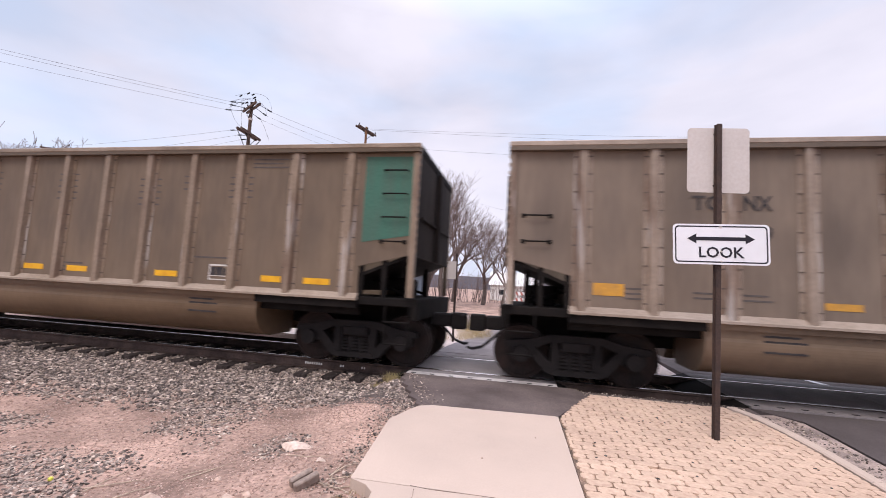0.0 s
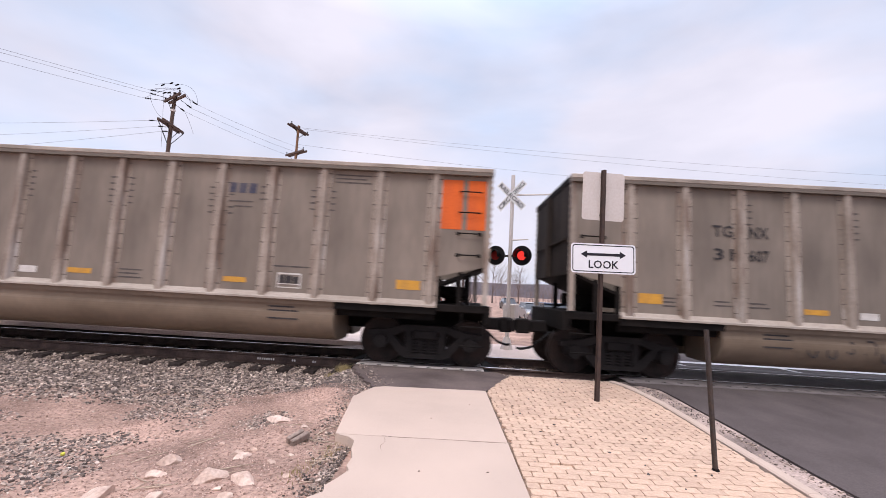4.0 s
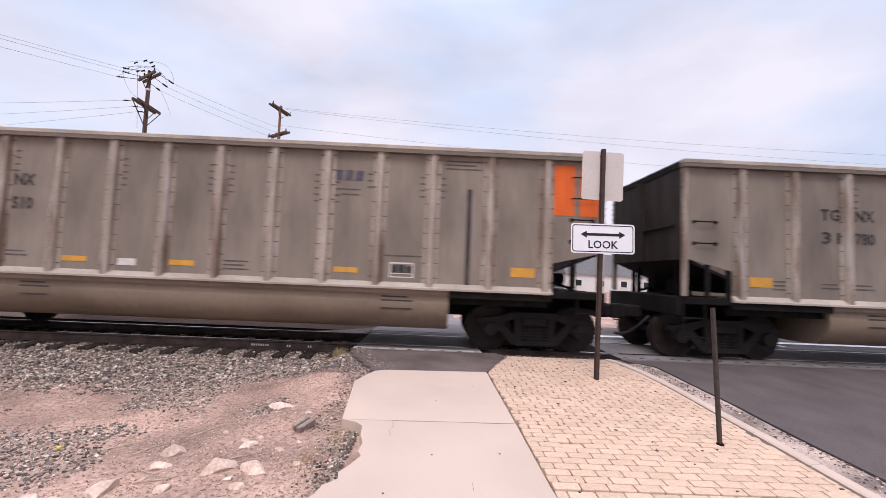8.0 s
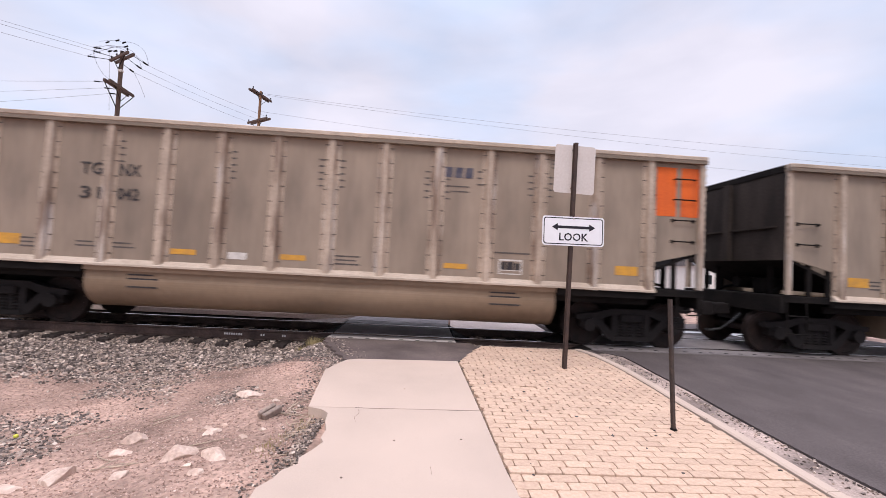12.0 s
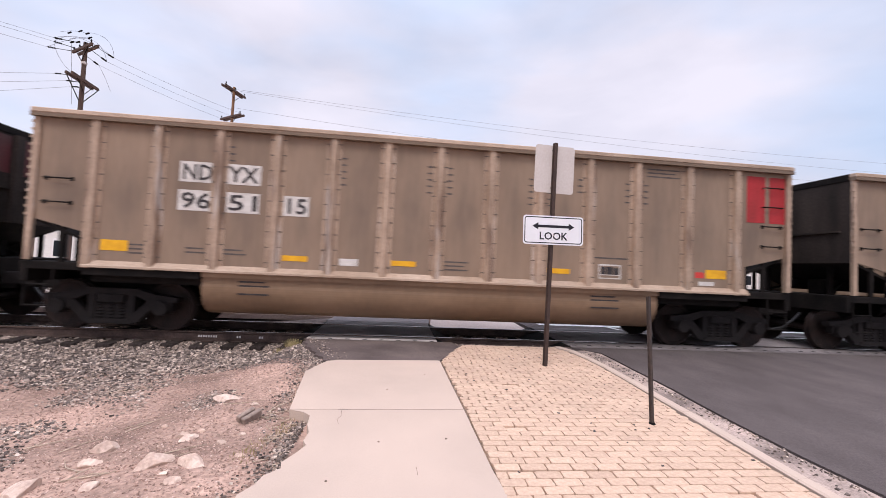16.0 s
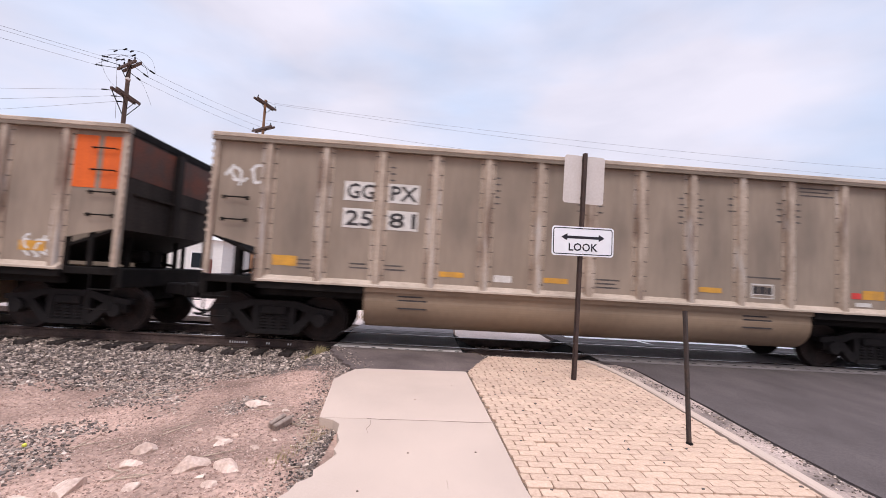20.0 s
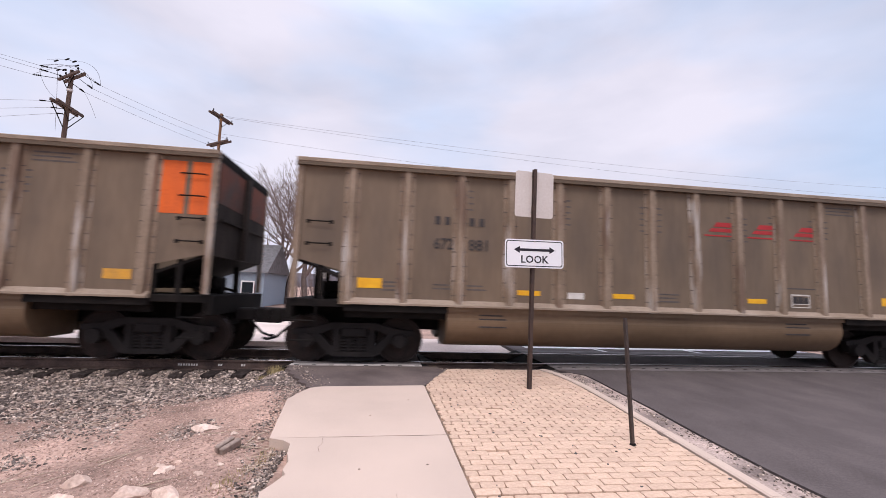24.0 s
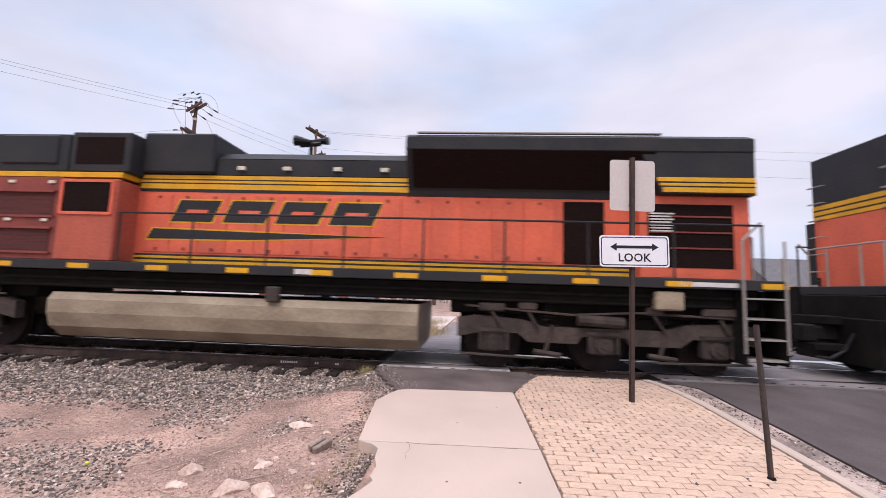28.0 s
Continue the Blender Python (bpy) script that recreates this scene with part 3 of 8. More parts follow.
# Pale lot starts past the strip darkened for the train's shadow.
strip("lot_beyond", [(11.1, -70, -1.8, -0.10), (11.5, -70, -1.75, -0.10), (17.5, -70, -1.5, -0.40), (29, -70, -1.0, -0.40)], M["pale_lot"], "pale dusty gravel lot beyond the rails", "ground")
strip("verge_beyond", [(9.6, 0.8, 3.4, -0.10), (11.5, 0.95, 3.48, -0.10), (17.5, 1.15, 3.78, -0.425), (60, 3, 5.4, -0.425)], M["pale_lot"], "pale dusty verge beyond the rails", "ground")


def road_line(pts, w=0.12, z=-0.006):
    for (x0, y0), (x1, y1) in zip(pts, pts[1:]):
        d = Vector((x1 - x0, y1 - y0)).normalized() * w / 2
        bm = bmesh.new()
        prism(bm, [(x0 - d.y, y0 + d.x), (x0 + d.y, y0 - d.x), (x1 + d.y, y1 - d.x), (x1 - d.y, y1 + d.x)], "z", z - 0.004, z)
        tagged(part("road_marking", bm, M["white_paint"]), "worn white painted road line", "road marking", kind="structure")


road_line([(3.9, 10.2), (13.0, 10.25)], 0.3, -0.012)
road_line([(6.0, 9.5), (5.9, 10.05)], 0.14, -0.008)
road_line([(8.9, 9.5), (8.8, 10.05)], 0.14, -0.008)
for y0, y1 in ((6.95, 7.40), (7.60, 8.84), (9.04, 9.5)):
    for x0, x1 in ((3.44, 2.92), (-1.81, -2.2), (0.74, 1.12)):
        bm = bmesh.new()
        prism(bm, [(x0, -0.01), (x1, -0.17), (x0, -0.17)], "y", y0, y1)
        tagged(part("deflector", bm, M["steel_dark"]), "sloping dark steel deflector at the crossing's end", "crossing panel", kind="structure")


def build_kerb():
    inner = [(2.92, 6.44), (3.05, 6.1), (3.12, 5.5), (3.14, 5.0), (3.12, 4.3), (3.09, 3.7), (3.07, 3.1), (3.03, 2.4), (2.99, 1.7), (2.97, 1.0), (2.95, -0.5), (2.95, -6.0)]
    root = tagged(new("kerb", None), "narrow pale concrete kerb edging the brick pavers", "kerb", kind="structure")
    for (x0, y0), (x1, y1) in zip(inner, inner[1:]):
        bm = bmesh.new()
        z0, z1 = SLOPE * (y0 - 3) + 0.012, SLOPE * (y1 - 3) + 0.012
        ends = []
        for xx, yy, zz in ((x0, y0 - 0.002, z0), (x1, y1 + 0.002, z1)):
            ends.append([bm.verts.new((xx + a, yy, zz + c)) for a, c in ((0.0, -0.14), (0.0, -0.012), (0.02, 0.0), (0.105, 0.0), (0.135, -0.03), (0.145, -0.14))])
        lo, hi = ends
        made = [bm.faces.new((lo[i], lo[(i + 1) % 6], hi[(i + 1) % 6], hi[i])) for i in range(6)] + [bm.faces.new(lo), bm.faces.new(hi)]
        bmesh.ops.recalc_face_normals(bm, faces=made)
        part("kerb_stone", bm, M["concrete"], root)


build_kerb()


def inside(pt, outline):
    x, y = pt
    c = False
    for (x0, y0), (x1, y1) in zip(outline, outline[1:] + outline[:1]):
        if (y0 > y) != (y1 > y) and x < (x1 - x0) * (y - y0) / (y1 - y0) + x0:
            c = not c
    return c


PAVED = [(0.70, -6.0), (0.665, -1.5), (0.66, 1.5), (0.645, 3.11), (0.60, 5.2), (0.83, 5.82), (1.12, 6.42), (2.9, 6.42), (3.02, 6.1), (3.10, 5.5), (3.12, 5.0), (3.10, 4.3), (3.07, 3.7), (3.04, 3.1), (3.00, 2.4), (2.96, 1.7), (2.94, 1.0), (2.92, -1.5), (2.92, -6.0)]


# ---- track ----
def build_track():
    bed = bmesh.new()
    for x0, x1 in ((-140, -1.85), (0.74, 3.4)):
        prism(bed, [(6.0, -0.40), (6.8, -0.285), (7.05, -0.228), (9.75, -0.228), (10.5, -0.40)], "x", x0, x1)
    tagged(part("ballast", bed, M["ballast_bed"]), "dark crushed stone ballast under the ties", "ballast", kind="structure")
    bed = bmesh.new()
    prism(bed, [(6.0, -0.36), (6.7, -0.225), (9.75, -0.225), (10.5, -0.36)], "x", 13.3, 140)
    tagged(part("ballast", bed, M["ballast_bed"]), "dark crushed stone ballast under the ties", "ballast", kind="structure")
    for y, name in ((NEAR_RAIL, "near"), (FAR_RAIL, "far")):
        root = tagged(new("rail", None), "long steel rail with rusty web and polished head", "rail", kind="structure")
        root.location = (0, y, 0)
        prof = [(-0.075, -0.185), (0.075, -0.185), (0.075, -0.172), (0.012, -0.155), (0.009, -0.05), (0.037, -0.036), (0.037, -0.006), (-0.037, -0.006), (-0.037, -0.036), (-0.009, -0.05), (-0.012, -0.155), (-0.075, -0.172)]
        bm = bmesh.new()
        prism(bm, prof, "x", -150, 150)
        part("web", bm, M["rail"], root)
        bm = bmesh.new()
        prism(bm, [(-0.034, -0.006), (0.034, -0.006), (0.028, 0.0), (-0.028, 0.0)], "x", -150, 150)
        part("rail_head", bm, M["rail_head"], root)
        if name == "near":
            for x, w in ((-3.98, 0.36), (-3.25, 0.09), (-2.82, 0.09)):
                for k in range(int(w / 0.045)):
                    part("rolled_mark", boxes((x + k * 0.047, x + k * 0.047 + 0.03, -0.0125, -0.008, -0.125, -0.085)), M["label_white"], root)
    # ties
    master = mesh_of("tie", boxes((-0.115, 0.115, -1.3, 1.3, -0.15, 0.0), bevel=0.012), M["tie"])
    root = tagged(new("ties", None), "dark creosoted wooden railway ties", "railway ties", kind="structure")
    rng = random.Random(4)
    xs = [-2.15 - 0.535 * i for i in range(150)] + [14 + 0.535 * i for i in range(100)] + [1.1, 1.65, 2.2, 2.75]
    for x in xs:
        part("tie", master, None, root, at=pose(x + rng.uniform(-0.03, 0.03), TRACK + rng.uniform(-0.05, 0.05), -0.175 + rng.uniform(-0.012, 0.004), 0, 0, rng.uniform(-1.2, 1.2)))
    plate = mesh_of("tie_plate", boxes((-0.1, 0.1, -0.17, 0.17, 0.0, 0.014)), M["rail"])
    for x in xs[:40]:
        part("tie_plate", plate, None, root, at=pose(x, NEAR_RAIL, -0.187))
    # crossing panels: field side, gauge, field side, for the walk and the road
    for n0, n1, label in ((-1.80, 0.73, "grey concrete crossing panel of the footway"), (3.45, 13.2, "grey concrete crossing panel of the road")):
        step = 2.53 if n0 < 0 else 2.43
        x = n0
        while x < n1 - 0.1:
            root = tagged(new("crossing_panel", None), label, "crossing panel", kind="structure")
            for y0, y1 in ((6.94, 7.42), (7.58, 8.86), (9.02, 9.5)):
                part("panel", boxes((x, x + step - 0.012, y0, y1, -0.18, -0.004), bevel=0.008), M["panel"], root)
            part("edge_angle", boxes((x, x + step - 0.012, 6.90, 7.16 if n0 < 0 else 7.02, -0.17, 0.002)), M["panel_edge" if n0 < 0 else "panel"], root)
            for k in range(8):
                bx = x + 0.12 + k * (step - 0.24) / 7
                bm = bmesh.new()
                box(bm, bx - 0.04, bx + 0.04, 6.985, 7.03, 0.0, 0.006)
                part("bolt", bm, M["steel_dark"], root)
            x += step


build_track()


# ---- coal gondolas ----
LONG, PITCH, HALF, TOP, SILL = 14.64, 16.18, 1.62, 3.93, 1.20
RIBS = [1.02]
for step in [1.04, 1.06] + [1.010] * 8 + [1.12, 1.08]:
    RIBS.append(RIBS[-1] + step)
WHEEL_R, SPEED, START = 0.457, 15.56, -0.15


def ring(bm, x, y, z, r, n=20):
    return [bm.verts.new((x + r * math.cos(2 * math.pi * i / n), y, z + r * math.sin(2 * math.pi * i / n))) for i in range(n)]


def lathe_y(bm, rows, n=24):
    """A turned shape round the y axis from rows of (y, radius)."""
    rings = [ring(bm, 0, y, 0, r, n) for y, r in rows]
    made = []
    for a, b in zip(rings, rings[1:]):
        made += [bm.faces.new((a[i], a[(i + 1) % n], b[(i + 1) % n], b[i])) for i in range(n)]
    made += [bm.faces.new(rings[0]), bm.faces.new(rings[-1])]
    bmesh.ops.recalc_face_normals(bm, faces=made)


def wheelset_mesh(r, name="wheelset", axle=1.12):
    bm = bmesh.new()
    lathe_y(bm, [(-axle, 0.05), (-axle + 0.01, 0.085), (-0.86, 0.085), (-0.85, 0.13), (-0.80, 0.14), (-0.795, r * 0.62), (-0.80, r * 0.86), (-0.81, r * 0.88), (-0.81, r), (-0.72, r + 0.004), (-0.715, r + 0.026), (-0.685, r + 0.026), (-0.68, r * 0.88), (-0.70, r * 0.6), (-0.66, 0.14), (-0.6, 0.09),
                 (0.6, 0.09), (0.66, 0.14), (0.70, r * 0.6), (0.68, r * 0.88), (0.685, r + 0.026), (0.715, r + 0.026), (0.72, r + 0.004), (0.81, r), (0.81, r * 0.88), (0.80, r * 0.86), (0.795, r * 0.62), (0.80, 0.14), (0.85, 0.13), (0.86, 0.085), (axle - 0.01, 0.085), (axle, 0.05)], 28)
    for k in range(3):
        a = 2 * math.pi * k / 3
        for s in (-1, 1):
            rod(bm, (0.055 * math.cos(a), s * axle, 0.055 * math.sin(a)), (0.055 * math.cos(a), s * (axle + 0.025), 0.055 * math.sin(a)), 0.014, 6)
    return mesh_of(name, bm, M["wheel_iron"])


def side_frame_mesh():
    """A cast truck side frame: top chord, sloping diagonals, bottom chord, with its windows."""
    bm = bmesh.new()
    for s in (-1, 1):
        prism(bm, [(s * 1.16, 0.56), (s * 1.16, 0.66), (s * 0.78, 0.70), (s * 0.42, 0.80), (0, 0.80), (0, 0.68), (s * 0.40, 0.68), (s * 0.62, 0.585)], "y", -0.09, 0.09)
        prism(bm, [(s * 0.86, 0.60), (s * 0.66, 0.60), (s * 0.24, 0.17), (s * 0.36, 0.15), (s * 0.48, 0.18)], "y", -0.08, 0.08)
        prism(bm, [(s * 0.40, 0.69), (s * 0.28, 0.69), (s * 0.28, 0.16), (s * 0.36, 0.16), (s * 0.40, 0.28)], "y", -0.075, 0.075)
        prism(bm, [(s * 1.07, 0.60), (s * 1.00, 0.60), (s * 1.00, 0.40), (s * 1.07, 0.40)], "y", -0.08, 0.08)
        prism(bm, [(s * 0.78, 0.62), (s * 0.71, 0.62), (s * 0.72, 0.40), (s * 0.78, 0.40)], "y", -0.08, 0.08)
    prism(bm, [(-0.40, 0.15), (0.40, 0.15), (0.34, 0.24), (-0.34, 0.24)], "y", -0.11, 0.11)
    box(bm, -0.28, 0.28, -0.05, 0.05, 0.24, 0.56)
    return mesh_of("side_frame", bm, M["truck_iron"])


def spring_mesh():
    bm = bmesh.new()
    n = 12
    rings = []
    for k in range(11):
        rings.append([bm.verts.new(((0.087 if k % 2 else 0.055) * math.cos(2 * math.pi * i / n), (0.087 if k % 2 else 0.055) * math.sin(2 * math.pi * i / n), 0.24 + k * 0.029)) for i in range(n)])
    for lo, hi in zip(rings, rings[1:]):
        for i in range(n):
            bm.faces.new((lo[i], lo[(i + 1) % n], hi[(i + 1) % n], hi[i]))
    return mesh_of("spring", bm, M["truck_iron"])


TRUCK = {"wheelset": wheelset_mesh(WHEEL_R), "frame": side_frame_mesh(), "springs": spring_mesh()}
bm = boxes((-0.24, 0.24, -1.12, 1.12, 0.53, 0.70), (-0.17, 0.17, -0.22, 0.22, 0.70, 0.86), bevel=0.02)
TRUCK["bolster"] = mesh_of("bolster", bm, M["truck_iron"])
bm = bmesh.new()
bmesh.ops.create_cone(bm, cap_ends=True, segments=16, radius1=0.15, radius2=0.13, depth=0.16, matrix=pose(0, 0, 0, 90))
TRUCK["cap"] = mesh_of("bearing_cap", bm, M["truck_iron"])
bm = boxes((-0.035, 0.035, -0.3, 0.3, -0.16, 0.14), bevel=0.015)
TRUCK["shoe"] = mesh_of("brake_beam", bm, M["steel_dark"])
WHEELS = {"fore": [], "aft": []}


def build_truck(parent, x):
    t = part("truck", TRUCK["bolster"], None, parent, "dark cast iron two-axle truck", at=pose(x, 0, 0))
    for dx, key in ((-0.889, "fore"), (0.889, "aft")):
        part("wheelset_" + key, TRUCK["wheelset"], None, t, at=pose(dx, 0, WHEEL_R))
    for s in (-1, 1):
        part("side_frame", TRUCK["frame"], None, t, at=pose(0, s * 1.0, 0))
        for dx in (-0.19, 0.0, 0.19):
            part("spring", TRUCK["springs"], None, t, at=pose(dx, s * 1.0, 0))
        for dx in (-0.889, 0.889):
            part("bearing_cap", TRUCK["cap"], None, t, at=pose(dx, s * 1.08, WHEEL_R))
            part("brake_beam", TRUCK["shoe"], None, t, at=pose(dx * 0.42, s * 0.6, 0.42))
    return t


def side_wall(end_x=LONG):
    """One side sheet, its lower corners cut away over the end platforms."""
    bm = bmesh.new()
    prism(bm, [(0.02, TOP - 0.15), (0.02, 2.02), (1.0, 1.78), (1.0, SILL + 0.02), (LONG - 1.0, SILL + 0.02), (LONG - 1.0, 1.78), (LONG - 0.02, 2.02), (LONG - 0.02, TOP - 0.15)], "y", -HALF + 0.085, -HALF + 0.11)
    return bm


def rib_mesh():
    """A pressed hat section on two flat flanges, with a row of dark bolts down each flange."""
    bm = bmesh.new()
    w, skin = 0.080, -HALF + 0.084
    prism(bm, [(-w - 0.062, skin), (-w - 0.062, skin - 0.008), (-w, skin - 0.008), (-w * 0.70, -HALF), (w * 0.70, -HALF), (w, skin - 0.008), (w + 0.062, skin - 0.008), (w + 0.062, skin)], "z", SILL - 0.02, TOP - 0.15)
    bmesh.ops.triangulate(bm, faces=[f for f in bm.faces if len(f.verts) > 4])
    body = len(bm.faces)
    for k in range(9):
        z = SILL + 0.20 + k * 0.285
        for s in (-1, 1):
            box(bm, *sorted((s * (w + 0.002), s * (w + 0.056))), skin - 0.016, skin - 0.008, z + 0.004 * s, z + 0.022 + 0.004 * s)
    me = mesh_of("rib", bm, M["rib_tan"])
    me.materials.append(M["bolt_dark"])
    me.polygons.foreach_set("material_index", [1 if i >= body else 0 for i in range(len(me.polygons))])
    return me


def tub_mesh():
    bm = bmesh.new()
    arc = [(-1.50, 1.12), (-1.50, 0.98)]
    for k in range(19):
        a = radians(180 + k * 90 / 18)
        arc.append((-0.95 + 0.56 * math.cos(a), 0.93 + 0.53 * math.sin(a)))
    arc += [(-0.30, 0.40), (-0.22, 0.5), (-0.22, 1.12)]
    prism(bm, arc, "x", 2.92, LONG - 2.92)
    return mesh_of("tub", bm, M["tub_tan"], False)


def ladder(parent, x, side, zs, w=0.42, mat="steel_dark"):
    """Grab irons on the side of a car."""
    bm = bmesh.new()
    rod(bm, (0, -0.07, 0), (w, -0.07, 0), 0.013, 6)
    for dx in (0, w):
        rod(bm, (dx, 0.0, 0), (dx, -0.07, 0), 0.013, 6)
        box(bm, dx - 0.035, dx + 0.035, 0.0, 0.008, -0.035, 0.035)
    me = mesh_of("grab_iron", bm, M[mat])
    for z in zs:
        part("grab_iron", me, None, parent, at=pose(x, -HALF + 0.08, z) if side < 0 else pose(x + w, HALF - 0.08, z, 0, 0, 180))


TICK = mesh_of("rib_tick", boxes((-0.055, 0.055, 0, 0.003, -0.015, 0.015)), M["ink_soft"])


def build_gondola():
    """The pattern car: its front end at x = 0, rail tops at z = 0, track centre at y = 0."""
    car = new("coal_gondola", None)
    wall = mesh_of("side_wall", side_wall(), M["body_tan"])
    part("side_wall", wall, None, car)
    part("side_wall", wall, None, car, at=pose(LONG, 0, 0, 0, 0, 180))
    rib, tub = rib_mesh(), tub_mesh()
    for x in RIBS:
        part("rib", rib, None, car, at=pose(x, 0, 0))
        part("rib", rib, None, car, at=pose(x, 0, 0, 0, 0, 180))
    part("tub", tub, None, car, at=pose(0, 0, 0))
    part("tub", tub, None, car, at=pose(LONG, 0, 0, 0, 0, 180))
    for e in (0, 1):
        turn = pose(0, 0, 0) if e == 0 else pose(LONG, 0, 0, 0, 0, 180)
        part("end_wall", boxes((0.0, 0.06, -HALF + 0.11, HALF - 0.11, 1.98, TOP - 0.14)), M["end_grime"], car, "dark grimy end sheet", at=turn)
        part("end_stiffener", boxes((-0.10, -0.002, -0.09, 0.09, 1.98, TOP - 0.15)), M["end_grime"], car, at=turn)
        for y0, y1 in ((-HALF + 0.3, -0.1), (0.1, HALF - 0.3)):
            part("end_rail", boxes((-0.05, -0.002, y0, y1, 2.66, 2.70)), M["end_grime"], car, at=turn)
        bm = bmesh.new()
        prism(bm, [(0.02, 2.0), (0.06, 2.04), (1.6, 1.40), (1.6, 1.34)], "y", -HALF + 0.12, HALF - 0.12)
        part("slope_sheet", bm, M["steel_dark"], car, at=turn)
        for s in (-1, 1):
            bm = bmesh.new()
            box(bm, 0.0, 0.10, s * HALF - s * 0.115 - 0.01, s * HALF - s * 0.03 + 0.01, 1.28, TOP - 0.15)
            for k in range(13):
                z = 2.05 + k * 0.135
                box(bm, -0.02, 0.035, s * HALF - s * 0.05 - 0.025, s * HALF - s * 0.05 + 0.025, z, z + 0.045)
            part("corner_post", bm, M["rib_tan"], car, at=turn)
        bm = boxes((-0.06, 1.10, -HALF + 0.10, HALF - 0.10, 1.12, 1.26), (-0.08, 0.02, -HALF + 0.10, HALF - 0.10, 0.90, 1.26), (0.02, 2.2, -0.35, 0.35, 0.62, 1.12), bevel=0.012)
        part("end_platform", bm, M["steel_dark"], car, at=turn)
        for y in (-HALF + 0.14, HALF - 0.14):
            part("end_brace", boxes((0.50, 0.58, y - 0.03, y + 0.03, 1.26, 1.9)), M["steel_dark"], car, at=turn)
            part("end_brace", boxes((0.92, 0.99, y - 0.03, y + 0.03, 1.26, 1.82)), M["steel_dark"], car, at=turn)
        for y in (-0.8, 0.8):
            bm = boxes((0.30, 0.38, y - 0.04, y + 0.04, 1.26, 1.92))
            rod(bm, (0.33, y, 1.3), (1.2, y * 0.6, 1.6), 0.03, 6)
            part("end_brace", bm, M["steel_dark"], car, at=turn)
        part("brake_valve", boxes((0.45, 0.85, -0.55, -0.15, 1.26, 1.62), bevel=0.03), M["steel_dark"], car, at=turn)
        bm = bmesh.new()
        rod(bm, (0.35, 0.2, 1.5), (0.95, 0.2, 1.5), 0.13, 12)
        part("air_tank", bm, M["steel_dark"], car, at=turn)
        bm = boxes((-0.42, -0.02, -0.13, 0.13, 0.72, 0.98), (-0.745, -0.42, -0.14, 0.10, 0.68, 1.00), (-0.745, -0.62, 0.10, 0.2, 0.70, 0.98), bevel=0.03)
        part("coupler", bm, M["truck_iron"], car, at=turn)
        bm = bmesh.new()
        pts = [(-0.05, -0.45, 0.78), (-0.25, -0.45, 0.6), (-0.45, -0.38, 0.42), (-0.65, -0.3, 0.36), (-0.74, -0.28, 0.38)]
        for p, q in zip(pts, pts[1:]):
            rod(bm, p, q, 0.028, 8)
        part("air_hose", bm, M["black_gloss"], car, at=turn)
        for s in (-1, 1):
            bm = bmesh.new()
            for z in (0.50, 0.86):
                rod(bm, (0.05, s * (HALF - 0.06), z), (0.47, s * (HALF - 0.06), z), 0.015, 6)
            for x in (0.05, 0.47):
                rod(bm, (x, s * (HALF - 0.06), 0.49), (x, s * (HALF - 0.1), 1.15), 0.015, 6)
            part("sill_step", bm, M["steel_dark"], car, at=turn)
    for s in (-1, 1):
        turn = pose(0, 0, 0) if s < 0 else pose(LONG, 0, 0, 0, 0, 180)
        for x0, x1 in ((0.98, 2.92), (LONG - 2.92, LONG - 0.98)):
            part("side_sill", boxes((x0, x1, -HALF + 0.03, -HALF + 0.16, 1.06, SILL - 0.012)), M["steel_dark"], car, at=turn)
        part("sill_plate", boxes((2.925, LONG - 2.925, -HALF + 0.06, -HALF + 0.16, 1.10, SILL - 0.012)), M["tub_tan"], car, at=turn)
        bm = bmesh.new()
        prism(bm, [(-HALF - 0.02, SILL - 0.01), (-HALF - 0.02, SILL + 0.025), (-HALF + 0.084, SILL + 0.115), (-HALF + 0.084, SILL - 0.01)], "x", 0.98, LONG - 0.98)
        part("sill_flange", bm, M["ledge_tan"], car, "dusty pale lower flange, sky light put into its tone", at=turn)
        part("top_chord", boxes((-0.02, LONG + 0.02, -HALF - 0.035, -HALF + 0.12, TOP - 0.085, TOP), bevel=0.012), M["chord_tan"], car, "scuffed top rail", at=turn)
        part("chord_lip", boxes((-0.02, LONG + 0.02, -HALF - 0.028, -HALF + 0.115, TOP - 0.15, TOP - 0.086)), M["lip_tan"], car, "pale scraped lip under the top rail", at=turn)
        ladder(car, 0.24, s, (2.30, 2.72) if s < 0 else (2.3, 2.72, 3.14, 3.56))
        ladder(car, LONG - 0.62, s, (2.22, 2.64, 3.05, 3.46) if s < 0 else (2.3, 2.72))
        bm = bmesh.new()
        box(bm, 1.0, LONG - 1.0, -HALF + 0.24, -HALF + 0.30, 0.93, 1.06)
        part("pipe_run", bm, M["steel_dark"], car, at=turn)
    for x in (-0.02, LONG - 0.10):
        part("end_chord", boxes((x, x + 0.12, -HALF + 0.125, HALF - 0.125, TOP - 0.15, TOP), bevel=0.012), M["steel_dark"], car)
    part("floor_sheet", boxes((1.5, LONG - 1.5, -HALF + 0.12, HALF - 0.12, 1.14, 1.19), (2.2, LONG - 2.2, -0.19, 0.19, 0.62, 1.13)), M["steel_dark"], car)
    for x in (1.16, LONG - 1.16):
        build_truck(car, x)
